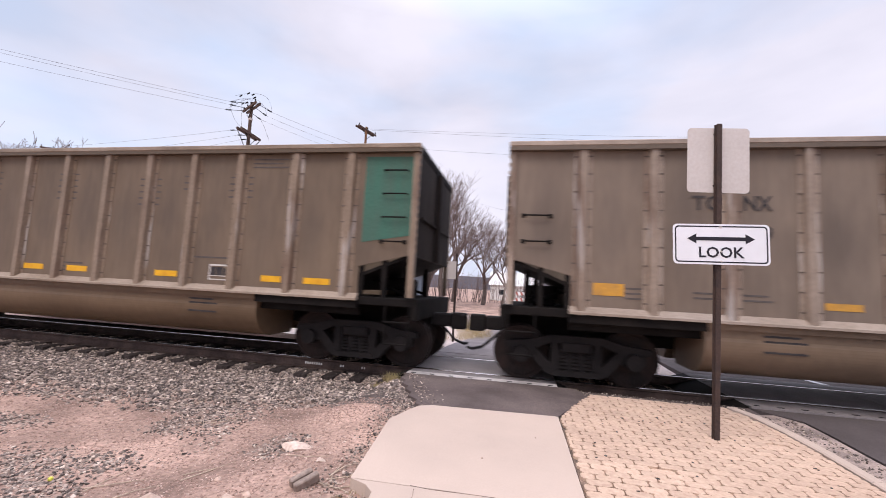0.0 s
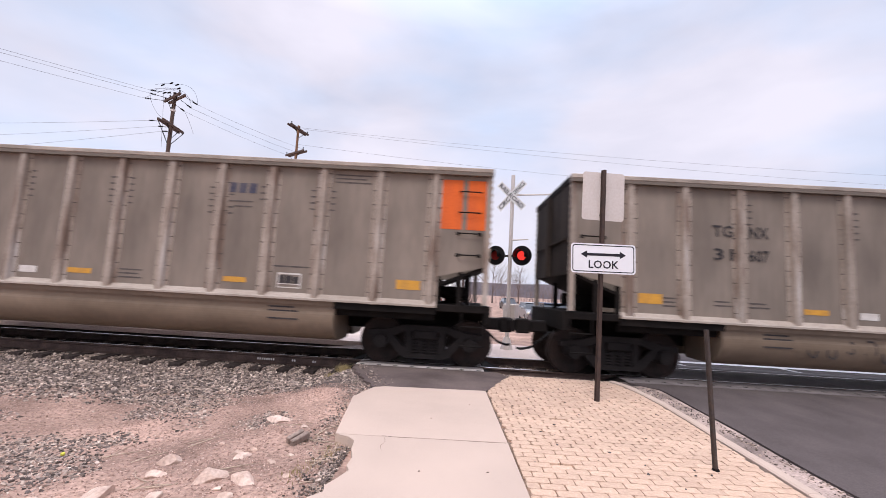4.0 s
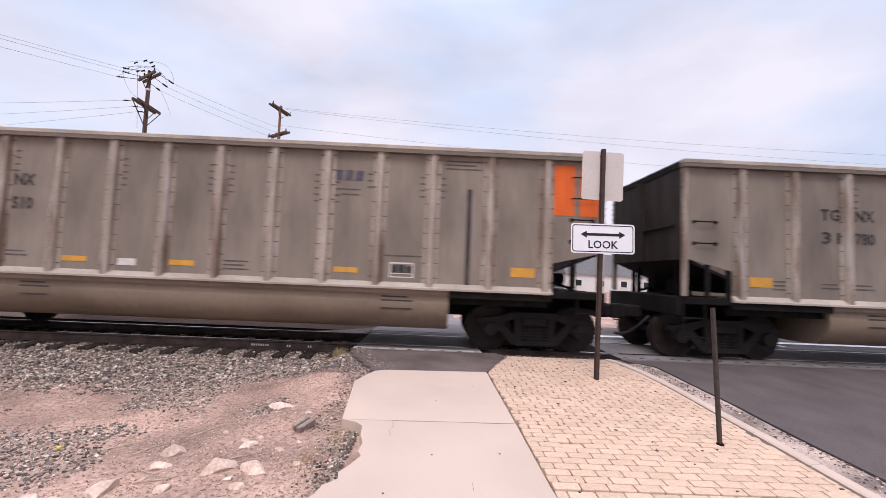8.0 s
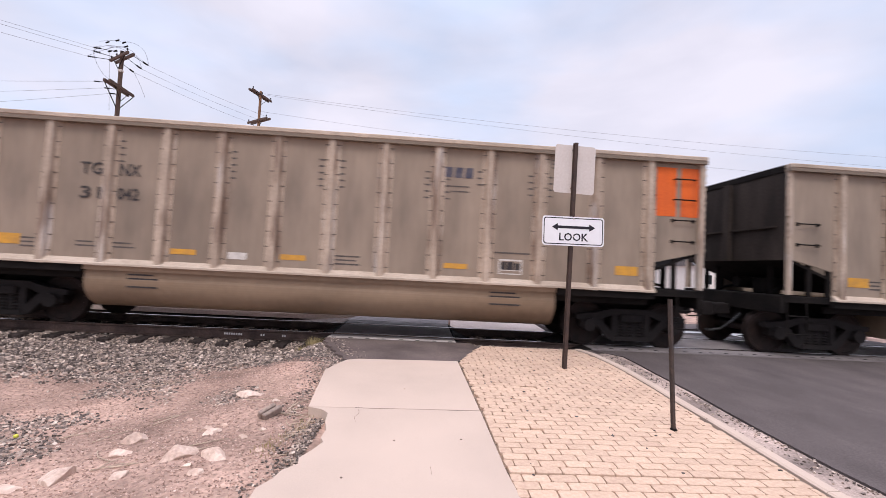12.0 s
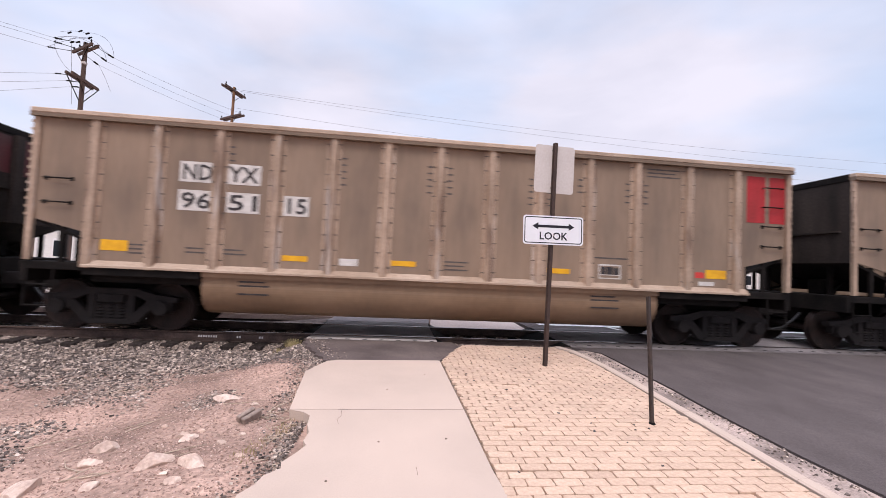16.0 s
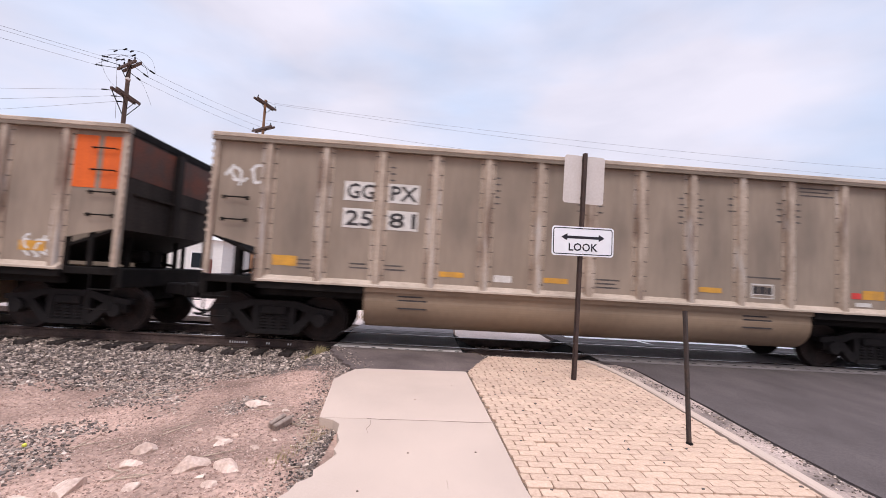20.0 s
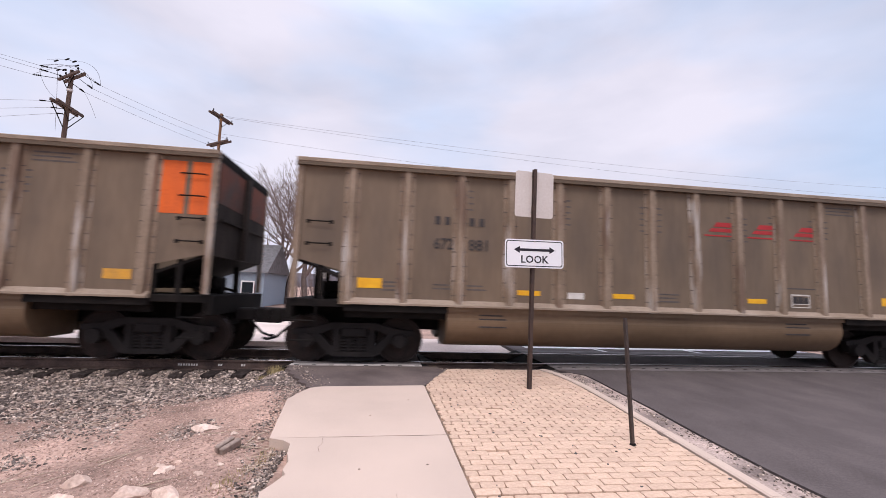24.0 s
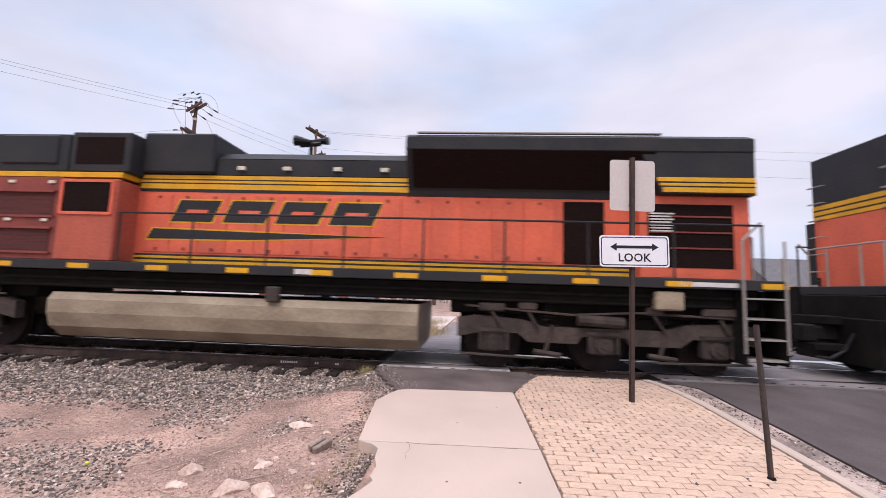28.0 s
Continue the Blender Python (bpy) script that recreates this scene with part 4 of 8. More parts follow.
    # load stencils and the inspection plate, dim lines that cannot be read
    for x, z, w, n in ((3.26, 1.52, 0.40, 2), (7.30, 1.42, 0.48, 3), (3.55, 0.80, 0.55, 4), (10.30, 0.80, 0.60, 4), (2.62, 1.52, 0.36, 2), (1.66, 1.46, 0.28, 3), (11.42, 3.52, 0.72, 3), (10.30, 1.80, 0.86, 1)):
        for k in range(n):
            part("stencil_line", boxes((x, x + w * (1 - 0.15 * (k % 2)), 0, 0.003, z + k * 0.075, z + k * 0.075 + 0.028)), M["ink_soft" if z > 1.2 else "ink"], car, at=pose(0, -HALF + 0.081 if z > 1.2 else -1.506, 0))
    for i, sides, n, z in ((2, (1,), 4, 3.50), (4, (1,), 5, 3.44), (6, (-1, 1), 5, 3.40), (8, (-1, 1), 5, 3.30), (9, (-1,), 3, 3.36), (10, (-1, 1), 4, 3.34)):
        for side in sides:
            for j in range(n):
                part("rib_tick", TICK, None, car, at=pose(RIBS[i] + side * 0.19, -HALF + 0.080, z - j * 0.125))
    part("inspection_plate", boxes((10.44, 10.90, 0, 0.004, 1.40, 1.42), (10.44, 10.90, 0, 0.004, 1.66, 1.69), (10.44, 10.465, 0, 0.004, 1.41, 1.66), (10.875, 10.90, 0, 0.004, 1.41, 1.66), (10.465, 10.875, 0, 0.004, 1.47, 1.485)), M["label_white"], car, "white stencilled inspection frame", at=pose(0, -HALF + 0.080, 0))
    for x, w, h in ((10.48, 0.10, 1.64), (10.60, 0.13, 1.64), (10.75, 0.11, 1.62)):
        part("inspection_mark", boxes((x, x + w, 0, 0.003, 1.49, h)), M["ink"], car, at=pose(0, -HALF + 0.078, 0))
    return car


def plate(car, name, x, z, w, h, mat, y=-HALF + 0.079, label=""):
    return part(name, boxes((x, x + w, 0, 0.005, z, z + h)), M[mat], car, label, at=pose(0, y, 0))


def scrawl(car, x, z, w, h, mat, seed, strokes=14, y=-HALF + 0.077, bold=0.03):
    """Graffiti that cannot be read: looping strokes of paint."""
    rng = random.Random(seed)
    bm = bmesh.new()
    for k in range(strokes):
        cx, cz = x + w * (k + 0.5) / strokes, z + h * rng.uniform(0.3, 0.7)
        r, a0 = h * rng.uniform(0.25, 0.5), rng.uniform(0, 6.28)
        last = None
        for i in range(9):
            a = a0 + i * rng.uniform(0.35, 0.75)
            p = Vector((cx + r * 0.8 * math.cos(a), 0, min(z + h, max(z, cz + r * math.sin(a)))))
            if last is not None and (p - last).length > 0.01:
                d = (p - last).normalized().cross(Vector((0, 1, 0))) * bold / 2
                lift = Vector((0, -0.0006 * (k * 9 + i) % 0.02, 0))
                f = [bm.verts.new(c + lift) for c in (last - d, p - d, p + d, last + d)]
                bm.faces.new(f)
            last = p
    return part("graffiti", bm, M[mat], car, "sprayed graffiti strokes", at=pose(0, y, 0))


ROLE = {"side_wall": "body_", "rib": "rib_", "corner_post": "rib_", "tub": "tub_", "sill_plate": "tub_", "top_chord": "chord_", "chord_lip": "lip_", "sill_flange": "ledge_"}


INNER = {"rib", "rib_tick", "stencil_line", "inspection_plate", "inspection_mark", "reflector", "label_patch", "mark_board", "lettering", "owner_mark", "graffiti"}


def finish(car, tone):
    for o in car.children:
        kind = ROLE.get(o.name.split(".")[0])
        if kind and o.material_slots:
            o.material_slots[0].link = "OBJECT"
            o.material_slots[0].material = M[kind + ("tan" if kind == "tub_" and tone == "brown" else tone)]


# reporting marks, number, tone, rear panel, style of the small plates, extra
FLEET = [
    # (index, marks, number, tone, rear, style)
    (-1, "TILX", "42 750", "olive", "green", "many"),
    (0, "TGNX", "31 349", "drab", "orange", "coal"),
    (1, "TGNX", "32 554", "tan", "orange", "coal"),
    (2, "TGNX", "31 845", "grey", "orange", "coal"),
    (3, "TGNX", "30 867", "tan", "orange", "coal"),
    (4, "TGNX", "31 607", "tan", "orange", "coal"),
    (5, "TGNX", "33 418", "tan", "orange", "coal"),
    (6, "TGNX", "32 415", "tan", "orange", "coal"),
    (7, "TGNX", "32 510", "tan", "orange", "coal"),
    (8, "TGNX", "31 780", "tan", "orange", "coal"),
    (9, "GGPX", "15 35", "dun", "yellow", "upright"),
    (10, "TGNX", "31 104", "tan", "orange", "coal"),
    (11, "TGNX", "31 042", "buff", "orange", "coal"),
    (12, "TGNX", "33 135", "buff", "orange", "coal"),
    (13, "TGNX", "31 220", "buff", "orange", "coal"),
    (14, "MILX", "323 17", "black", "red", "scrap"),
    (15, "NDYX", "96 51 15", "warm", "red", "boxed3"),
    (16, "TILX", "42 752", "warm", "green", "many"),
    (17, "BARS", "222 249", "brown", "yellow", "upright"),
    (18, "TGNX", "32 159", "buff", "orange", "coal"),
    (19, "GGPX", "25 81", "buff", "yellow", "boxed"),
    (20, "WFRX", "974 083", "warm", "yellow", "boxed"),
    (21, "BARS", "672 166", "olive", "maroon", "swoosh"),
    (22, "TGNX", "33 021", "olive", "orange", "coal"),
    (23, "BARS", "672 881", "olive", "maroon", "swoosh"),
    (24, "DLRX", "60 309", "buff", "bright_red", "coal"),
    (25, "DLRX", "60 357", "buff", "bright_red", "coal"),
]
WORDS = {"green": "green", "orange": "orange", "yellow": "yellow", "red": "red", "bright_red": "bright red", "maroon": "maroon"}
TONES = {"grey": "grey dusty aluminium", "tan": "tan-grey dusty aluminium", "warm": "warm tan dusty", "brown": "dark brown rusty", "black": "black sooty", "olive": "brownish weathered", "buff": "buff-tan dusty aluminium", "drab": "drab brownish-grey dusty aluminium", "dun": "dun brown dusty"}


def dress(car, k, marks, number, tone, rear, style):
    """Lettering, reflectors and painted end panels of one car."""
    finish(car, tone)
    skin = -HALF + 0.079
    ink = "chalk" if tone in ("black", "brown") else "ink"
    boxed = style in ("boxed", "boxed3") or tone in ("brown",) or marks == "GGPX"
    a, b = marks[:2], marks[2:]
    nums = number.split()
    cols = (RIBS[0], RIBS[1], RIBS[2]) if k == 9 else (RIBS[1], RIBS[2], RIBS[3])
    wid, size = (0.52, 0.40) if boxed else (0.39, 0.31)
    x1, x2 = cols[1] - 0.13 - wid, cols[1] + 0.16
    low = {"many": 0.34, "upright": 0.36, "scrap": 0.15, "swoosh": 0.10}.get(style, 0.0)
    if style == "scrap":
        x1, x2 = x1 - 0.12, x2 - 0.12
    rows = [(x1, a, x2, b, 2.86 - low, size * 0.71)]
    rows += [(x1, nums[0], x2, nums[1], (2.34 if boxed else 2.41) - low, size * 0.71)]
    for xa, ta, xb, tb, z, h in rows:
        for x, txt in ((xa, ta), (xb, tb)):
            if tone == "brown" or marks == "BARS" and z > 2.6:
                if tone == "brown":
                    plate(car, "mark_board", x - 0.04, z - 0.03, wid + 0.02, h + 0.04, "chalk", label="white patch with worn marks")
                for q in range(len(txt)):
                    step = wid / len(txt)
                    plate(car, "mark_bar", x + q * step + 0.02, z + 0.03, step * 0.5, h * 0.75, "ink" if tone != "brown" else "ink_soft", y=skin - 0.004)
                continue
            if boxed:
                plate(car, "mark_board", x - 0.04, z - 0.05, wid + 0.08, h + 0.09, "label_white", label="pale patch behind the marks")
            w = wid if len(txt) > 1 else 0.26
            written(txt, size, M["ink" if boxed else ink], car, x, skin - 0.004, z, width=w)
    if len(nums) > 2:
        plate(car, "mark_board", cols[2] + 0.10, 2.29, 0.5, 0.37, "label_white")
        written(nums[2], 0.40, M["ink"], car, cols[2] + 0.14, skin - 0.004, 2.34, width=0.42)
    # painted panel at the rear corner, behind the grab irons
    if style in ("many", "scrap") or k == 9:
        bm = bmesh.new()
        prism(bm, [(13.66, 2.2), (14.55, 2.34), (14.55, 3.72), (13.66, 3.72)], "y", 0, 0.005)
        part("corner_panel", bm, M["end_" + rear], car, WORDS[rear] + " painted corner panel", at=pose(0, skin, 0))
    else:
        plate(car, "corner_panel", 13.66, 2.72, 0.42, 0.98, "end_" + rear, label=WORDS[rear] + " painted corner panel")
        plate(car, "corner_panel", 14.18, 2.72, 0.36, 0.98, "end_" + rear, label=WORDS[rear] + " painted corner panel")
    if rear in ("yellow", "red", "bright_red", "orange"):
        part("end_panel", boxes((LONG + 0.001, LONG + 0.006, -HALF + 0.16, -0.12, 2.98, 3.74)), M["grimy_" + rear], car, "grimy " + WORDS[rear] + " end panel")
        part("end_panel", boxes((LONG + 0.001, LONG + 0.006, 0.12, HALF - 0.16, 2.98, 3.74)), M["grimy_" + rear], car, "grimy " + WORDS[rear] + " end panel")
    if style == "upright":
        for x, h, z in ((1.25, 0.95, 1.62), (4.52 if k == 17 else 4.68, 0.45, 1.38), (7.62 if k == 17 else 7.86, 0.5, 1.38), (10.69 if k == 17 else 10.96, 0.5, 1.38), (13.0, 0.9, 1.4)):
            plate(car, "reflector", x, z, 0.15, h, "yellow_tape", label="upright yellow reflector tape")
        plate(car, "label_patch", 4.4, 1.70, 0.8, 0.05, "label_white")
        plate(car, "label_patch", 5.6, 1.62, 0.5, 0.06, "label_white")
        if tone == "brown":
            plate(car, "paint_patch", 4.22, 1.62, 0.42, 0.62, "sprayed_blue", y=skin + 0.001, label="faded sprayed blue patch")
            scrawl(car, 2.35, 1.55, 0.75, 0.62, "ink_soft", 70, 9, bold=0.05)
            scrawl(car, 3.35, 1.45, 0.7, 0.5, "faint_chalk", 71, 8, bold=0.05)
            plate(car, "red_tag", 1.52, 1.52, 0.22, 0.12, "end_bright_red", label="small pink-red reflector")
        for o in car.children:
            if o.name.startswith("inspection_"):
                o.location.x -= 0.95
        if k == 9:
            plate(car, "front_panel", 0.10, 2.02, 0.80, 1.74, "soot", label="sooty black front panel")
    elif style == "many":
        for o in car.children:
            if o.name.startswith("inspection_"):
                o.location.x += 0.25
        for x in (1.30, 2.20, 4.28, 6.30, 7.40, 9.50, 11.78, 12.62):
            plate(car, "reflector", x, 1.42, 0.5, 0.11, "yellow_tape", label="yellow reflector tape")
    else:
        bright = style in ("scrap", "boxed3", "swoosh")
        for x, w, h in ((1.20, 0.45, 0.19), (4.30, 0.46, 0.10), (6.30, 0.47, 0.10), (9.38, 0.45, 0.10), (12.75, 0.46, 0.18)):
            plate(car, "reflector", x, 1.46 if h < 0.15 else 1.50, w, h, "yellow_tape" if bright else "ochre_tape", label="yellow reflector tape")
        plate(car, "label_patch", 5.34, 1.42, 0.34, 0.13, "label_white", label="small white data label")
    if k in (14, 15, 19, 24, 25):
        plate(car, "red_tag", 12.52, 1.50, 0.20, 0.12, "end_bright_red", label="small pink-red reflector")
        plate(car, "label_patch", 12.60, 1.35, 0.34, 0.08, "label_white")
    if marks == "TGNX":
        # the owner's blue mark, as plain slanted shapes
        for i in range(3):
            bm = bmesh.new()
            x = 9.30 + i * 0.20
            prism(bm, [(x, 3.22), (x + 0.15, 3.22), (x + 0.17, 3.42), (x + 0.02, 3.42)], "y", 0, 0.004)
            part("owner_mark", bm, M["brand_blue"], car, "faded blue owner's mark", at=pose(0, skin, 0))
        for z in (2.94, 3.04):
            plate(car, "stencil_line", 9.44, z, 0.36, 0.022, "ink_soft", y=skin)
    if style == "swoosh":
        for i in range(3):
            x = 8.5 + i * 1.04
            for q in ([(x, 2.98), (x + 0.55, 2.98), (x + 0.62, 3.06), (x + 0.08, 3.06)], [(x + 0.12, 3.09), (x + 0.62, 3.09), (x + 0.70, 3.19), (x + 0.2, 3.19)], [(x - 0.1, 2.88), (x + 0.65, 2.88), (x + 0.65, 2.91), (x - 0.1, 2.91)]):
                bm = bmesh.new()
                prism(bm, q, "y", 0, 0.004)
                part("owner_mark", bm, M["end_red"], car, "red slanted owner's mark", at=pose(0, skin, 0))
    if style == "scrap":
        for i, c in enumerate("SCRAP"):
            written(c, 1.08, M["chalk"], car, RIBS[4] - 0.88 + i * 0.99, skin - 0.004, 1.92 - 0.055 * i, "hand-painted white letter", width=0.55, bold=-0.010)
    if k == 4 or k == 25:
        scrawl(car, 4.3, 0.62, 4.2, 0.4, "ink", k, 12, y=-1.512)
    if k == 10:
        scrawl(car, 4.5, 0.62, 1.8, 0.38, "chalk", k, 16, y=-1.512, bold=0.16)
    if k == 18:
        scrawl(car, 3.7, 1.5, 4.4, 1.1, "chalk", k, 14, bold=0.05)
        scrawl(car, 11.55, 1.38, 0.62, 0.52, "chalk", k + 1, 12, bold=0.045)
        scrawl(car, 12.75, 1.40, 0.55, 0.42, "chalk", k + 2, 11, bold=0.045)
        scrawl(car, 8.72, 1.40, 0.62, 0.36, "ink_soft", k + 3, 10, bold=0.04)
        scrawl(car, 10.3, 0.64, 1.7, 0.34, "chalk", k + 4, 13, y=-1.512, bold=0.05)
    if k == 19:
        scrawl(car, 0.1, 2.95, 0.9, 0.45, "chalk", k, 8, bold=0.05)
    if k == 5:
        scrawl(car, 11.6, 1.5, 1.6, 0.6, "chalk", k, 9, bold=0.04)
    if k == 7:
        plate(car, "coal_streak", 12.0, 1.25, 0.09, 1.9, "ink", label="black coal streak")
    if k in (20, 24):
        plate(car, "patched_rib", RIBS[8 if k == 20 else 10] - 0.06, 1.25, 0.12, 2.5, "chalk", y=-HALF - 0.006, label="freshly painted white rib")
    if marks == "TGNX":
        for o in car.children:
            if o.name.split(".")[0] in INNER:
                o.location.x += 0.13
    tagged(car, f"{TONES[tone]} coal gondola with {WORDS[rear]} corner panel", "railway wagon", "coal gondolas of the train")


PATTERN = build_gondola()
CARS = []
for spec in FLEET:
    car = PATTERN if spec is FLEET[-1] else copy_thing(PATTERN, pose(0, TRACK, 0))
    CARS.append((spec[0], car))
for (k, car), spec in zip(CARS, FLEET):
    dress(car, *spec)
    car.location = (START + PITCH * k, TRACK, 0)
    # a longer build of the same pattern
    if k in (19, 20, 21, 23, 24, 25):
        car.scale.x = 1.014


# ---- signs ----
def build_signs():
    z0 = 0.036
    def channel(w, d, lip, top):
        """One bent steel section, open to the back."""
        bm = bmesh.new()
        g = 0.006
        prism(bm, [(-w - lip, d), (-w - lip, d - g), (-w, d - g), (-w, -d), (w, -d), (w, d - g), (w + lip, d - g), (w + lip, d), (w - g, d), (w - g, -d + g), (-w + g, -d + g), (-w + g, d)], "z", -0.3, top)
        bmesh.ops.triangulate(bm, faces=[f for f in bm.faces if len(f.verts) > 4])
        return bm
    bm = channel(0.025, 0.022, 0.015, 3.48)
    post = tagged(new("sign_post", None), "rusty brown steel channel post set in the pavers", "sign post")
    post.matrix_basis = pose(2.205, 5.0, z0, 0, 0.75, 3)
    part("channel", bm, M["sign_post"], post)
    sign = tagged(new("look_sign", None), "white sign with double arrow and the word LOOK", "traffic sign")
    sign.matrix_basis = pose(2.238, 4.95, 2.13, 0, -0.9, 3)

    def rounded(w, h, r, n=5):
        out = []
        for cx, cz, a0 in ((w / 2 - r, h / 2 - r, 0), (-w / 2 + r, h / 2 - r, 90), (-w / 2 + r, -h / 2 + r, 180), (w / 2 - r, -h / 2 + r, 270)):
            out += [(cx + r * math.cos(radians(a0 + 90 * i / n)), cz + r * math.sin(radians(a0 + 90 * i / n))) for i in range(n + 1)]
        return out
    bm = bmesh.new()
    prism(bm, rounded(0.985, 0.448, 0.045), "y", -0.002, 0.002)
    part("sign_face", bm, M["sign_white"], sign)
    bm = bmesh.new()
    outer, inner = rounded(0.945, 0.408, 0.04), rounded(0.917, 0.380, 0.03)
    vo = [bm.verts.new((x, -0.0035, z)) for x, z in outer]
    vi = [bm.verts.new((x, -0.0035, z)) for x, z in inner]
    n = len(vo)
    fs = [bm.faces.new((vo[i], vo[(i + 1) % n], vi[(i + 1) % n], vi[i])) for i in range(n)]
    bmesh.ops.recalc_face_normals(bm, faces=fs)
    part("border", bm, M["sign_black"], sign)
    bm = bmesh.new()
    prism(bm, [(-0.345, 0.06), (-0.25, 0.115), (-0.25, 0.08), (0.25, 0.08), (0.25, 0.115), (0.345, 0.06), (0.25, 0.005), (0.25, 0.04), (-0.25, 0.04), (-0.25, 0.005)], "y", -0.0045, -0.0025)
    bmesh.ops.triangulate(bm, faces=[f for f in bm.faces if len(f.verts) > 4])
    part("double_arrow", bm, M["sign_black"], sign)
    written("LOOK", 0.165, M["sign_black"], sign, -0.235, -0.004, -0.145, "black capital letters", width=0.47)
    for z in (0.19, -0.19, -0.08):
        bm = bmesh.new()
        rod(bm, (0, -0.008, z), (0, 0.0, z), 0.011, 8)
        part("bolt", bm, M["sign_back"], sign)
    back = tagged(new("plain_sign", None), "bare grey back of a rectangular sign on the same post", "traffic sign")
    back.matrix_basis = pose(2.252, 5.035, 3.105, 0, 0.75, 3)
    bm = bmesh.new()
    prism(bm, rounded(0.655, 0.755, 0.045), "y", -0.002, 0.002)
    part("sign_face", bm, M["sign_back"], back)
    for z in (0.30, -0.30):
        bm = bmesh.new()
        rod(bm, (-0.045, -0.012, z), (-0.045, 0.004, z), 0.012, 8)
        part("bolt", bm, M["steel_dark"], back)
    stub = tagged(new("steel_post", None), "leaning rusty steel channel post without a sign", "post")
    stub.matrix_basis = pose(2.51, 2.78, -0.006, 0, -3.8, 12)
    bm = channel(0.0125, 0.016, 0.006, 1.29)
    part("channel", bm, M["stub_steel"], stub)
    bm = bmesh.new()
    rod(bm, (0, 0, 0.0), (0, 0, 0.018), 0.036, 9, 0.028)
    part("base_plug", bm, M["steel_dark"], stub)


build_signs()


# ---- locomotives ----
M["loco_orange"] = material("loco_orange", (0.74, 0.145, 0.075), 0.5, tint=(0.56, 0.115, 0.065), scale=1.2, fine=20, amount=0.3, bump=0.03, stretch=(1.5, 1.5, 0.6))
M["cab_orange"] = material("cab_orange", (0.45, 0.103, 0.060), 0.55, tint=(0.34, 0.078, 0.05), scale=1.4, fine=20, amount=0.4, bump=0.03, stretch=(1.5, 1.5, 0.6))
M["loco_red"] = material("loco_red", (0.27, 0.060, 0.042), 0.55, tint=(0.18, 0.045, 0.035), scale=1.5, fine=20, amount=0.35, bump=0.03, stretch=(1.5, 1.5, 0.6))
M["loco_black"] = material("loco_black", (0.028, 0.028, 0.031), 0.5, tint=(0.040, 0.037, 0.036), scale=1.5, fine=20, amount=0.3, bump=0.04, gloss=0.12)
M["loco_yellow"] = material("loco_yellow", (0.72, 0.36, 0.015), 0.5, tint=(0.58, 0.29, 0.02), scale=3, fine=25, amount=0.3, bump=0)
M["tank_tan"] = material("tank_tan", (0.37, 0.295, 0.205), 0.6, tint=(0.22, 0.165, 0.115), scale=1.2, fine=20, amount=0.4, bump=0.05, stretch=(1, 1, 2))
M["loco_iron"] = material("loco_iron", (0.085, 0.062, 0.052), 0.75, tint=(0.036, 0.028, 0.025), scale=3, fine=25, amount=0.5, bump=0.1)
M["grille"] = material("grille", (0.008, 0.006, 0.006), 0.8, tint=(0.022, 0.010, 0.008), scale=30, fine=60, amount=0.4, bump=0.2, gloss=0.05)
M["louvre_red"] = material("louvre_red", (0.105, 0.026, 0.022), 0.7, tint=(0.055, 0.018, 0.016), scale=3, fine=25, amount=0.4, bump=0.1, stretch=(0.4, 1, 14))
M["handrail"] = material("handrail", (0.33, 0.29, 0.26), 0.5, tint=(0.3, 0.26, 0.23), scale=5, fine=30, amount=0.3)
M["glass_dark"] = bpy.data.materials.new("glass_dark")
M["glass_dark"].use_nodes = True
g = M["glass_dark"].node_tree.nodes["Principled BSDF"]
g.inputs["Base Color"].default_value, g.inputs["Roughness"].default_value = (0.02, 0.025, 0.03, 1), 0.08
M["lens"] = material("lens", (0.75, 0.68, 0.55), 0.2, scale=10, fine=30, amount=0.1, bump=0)
LOCO_R, LOCO_AXLE = 0.533, 2.05
LOCO_FRONT_AT_27 = -0.145


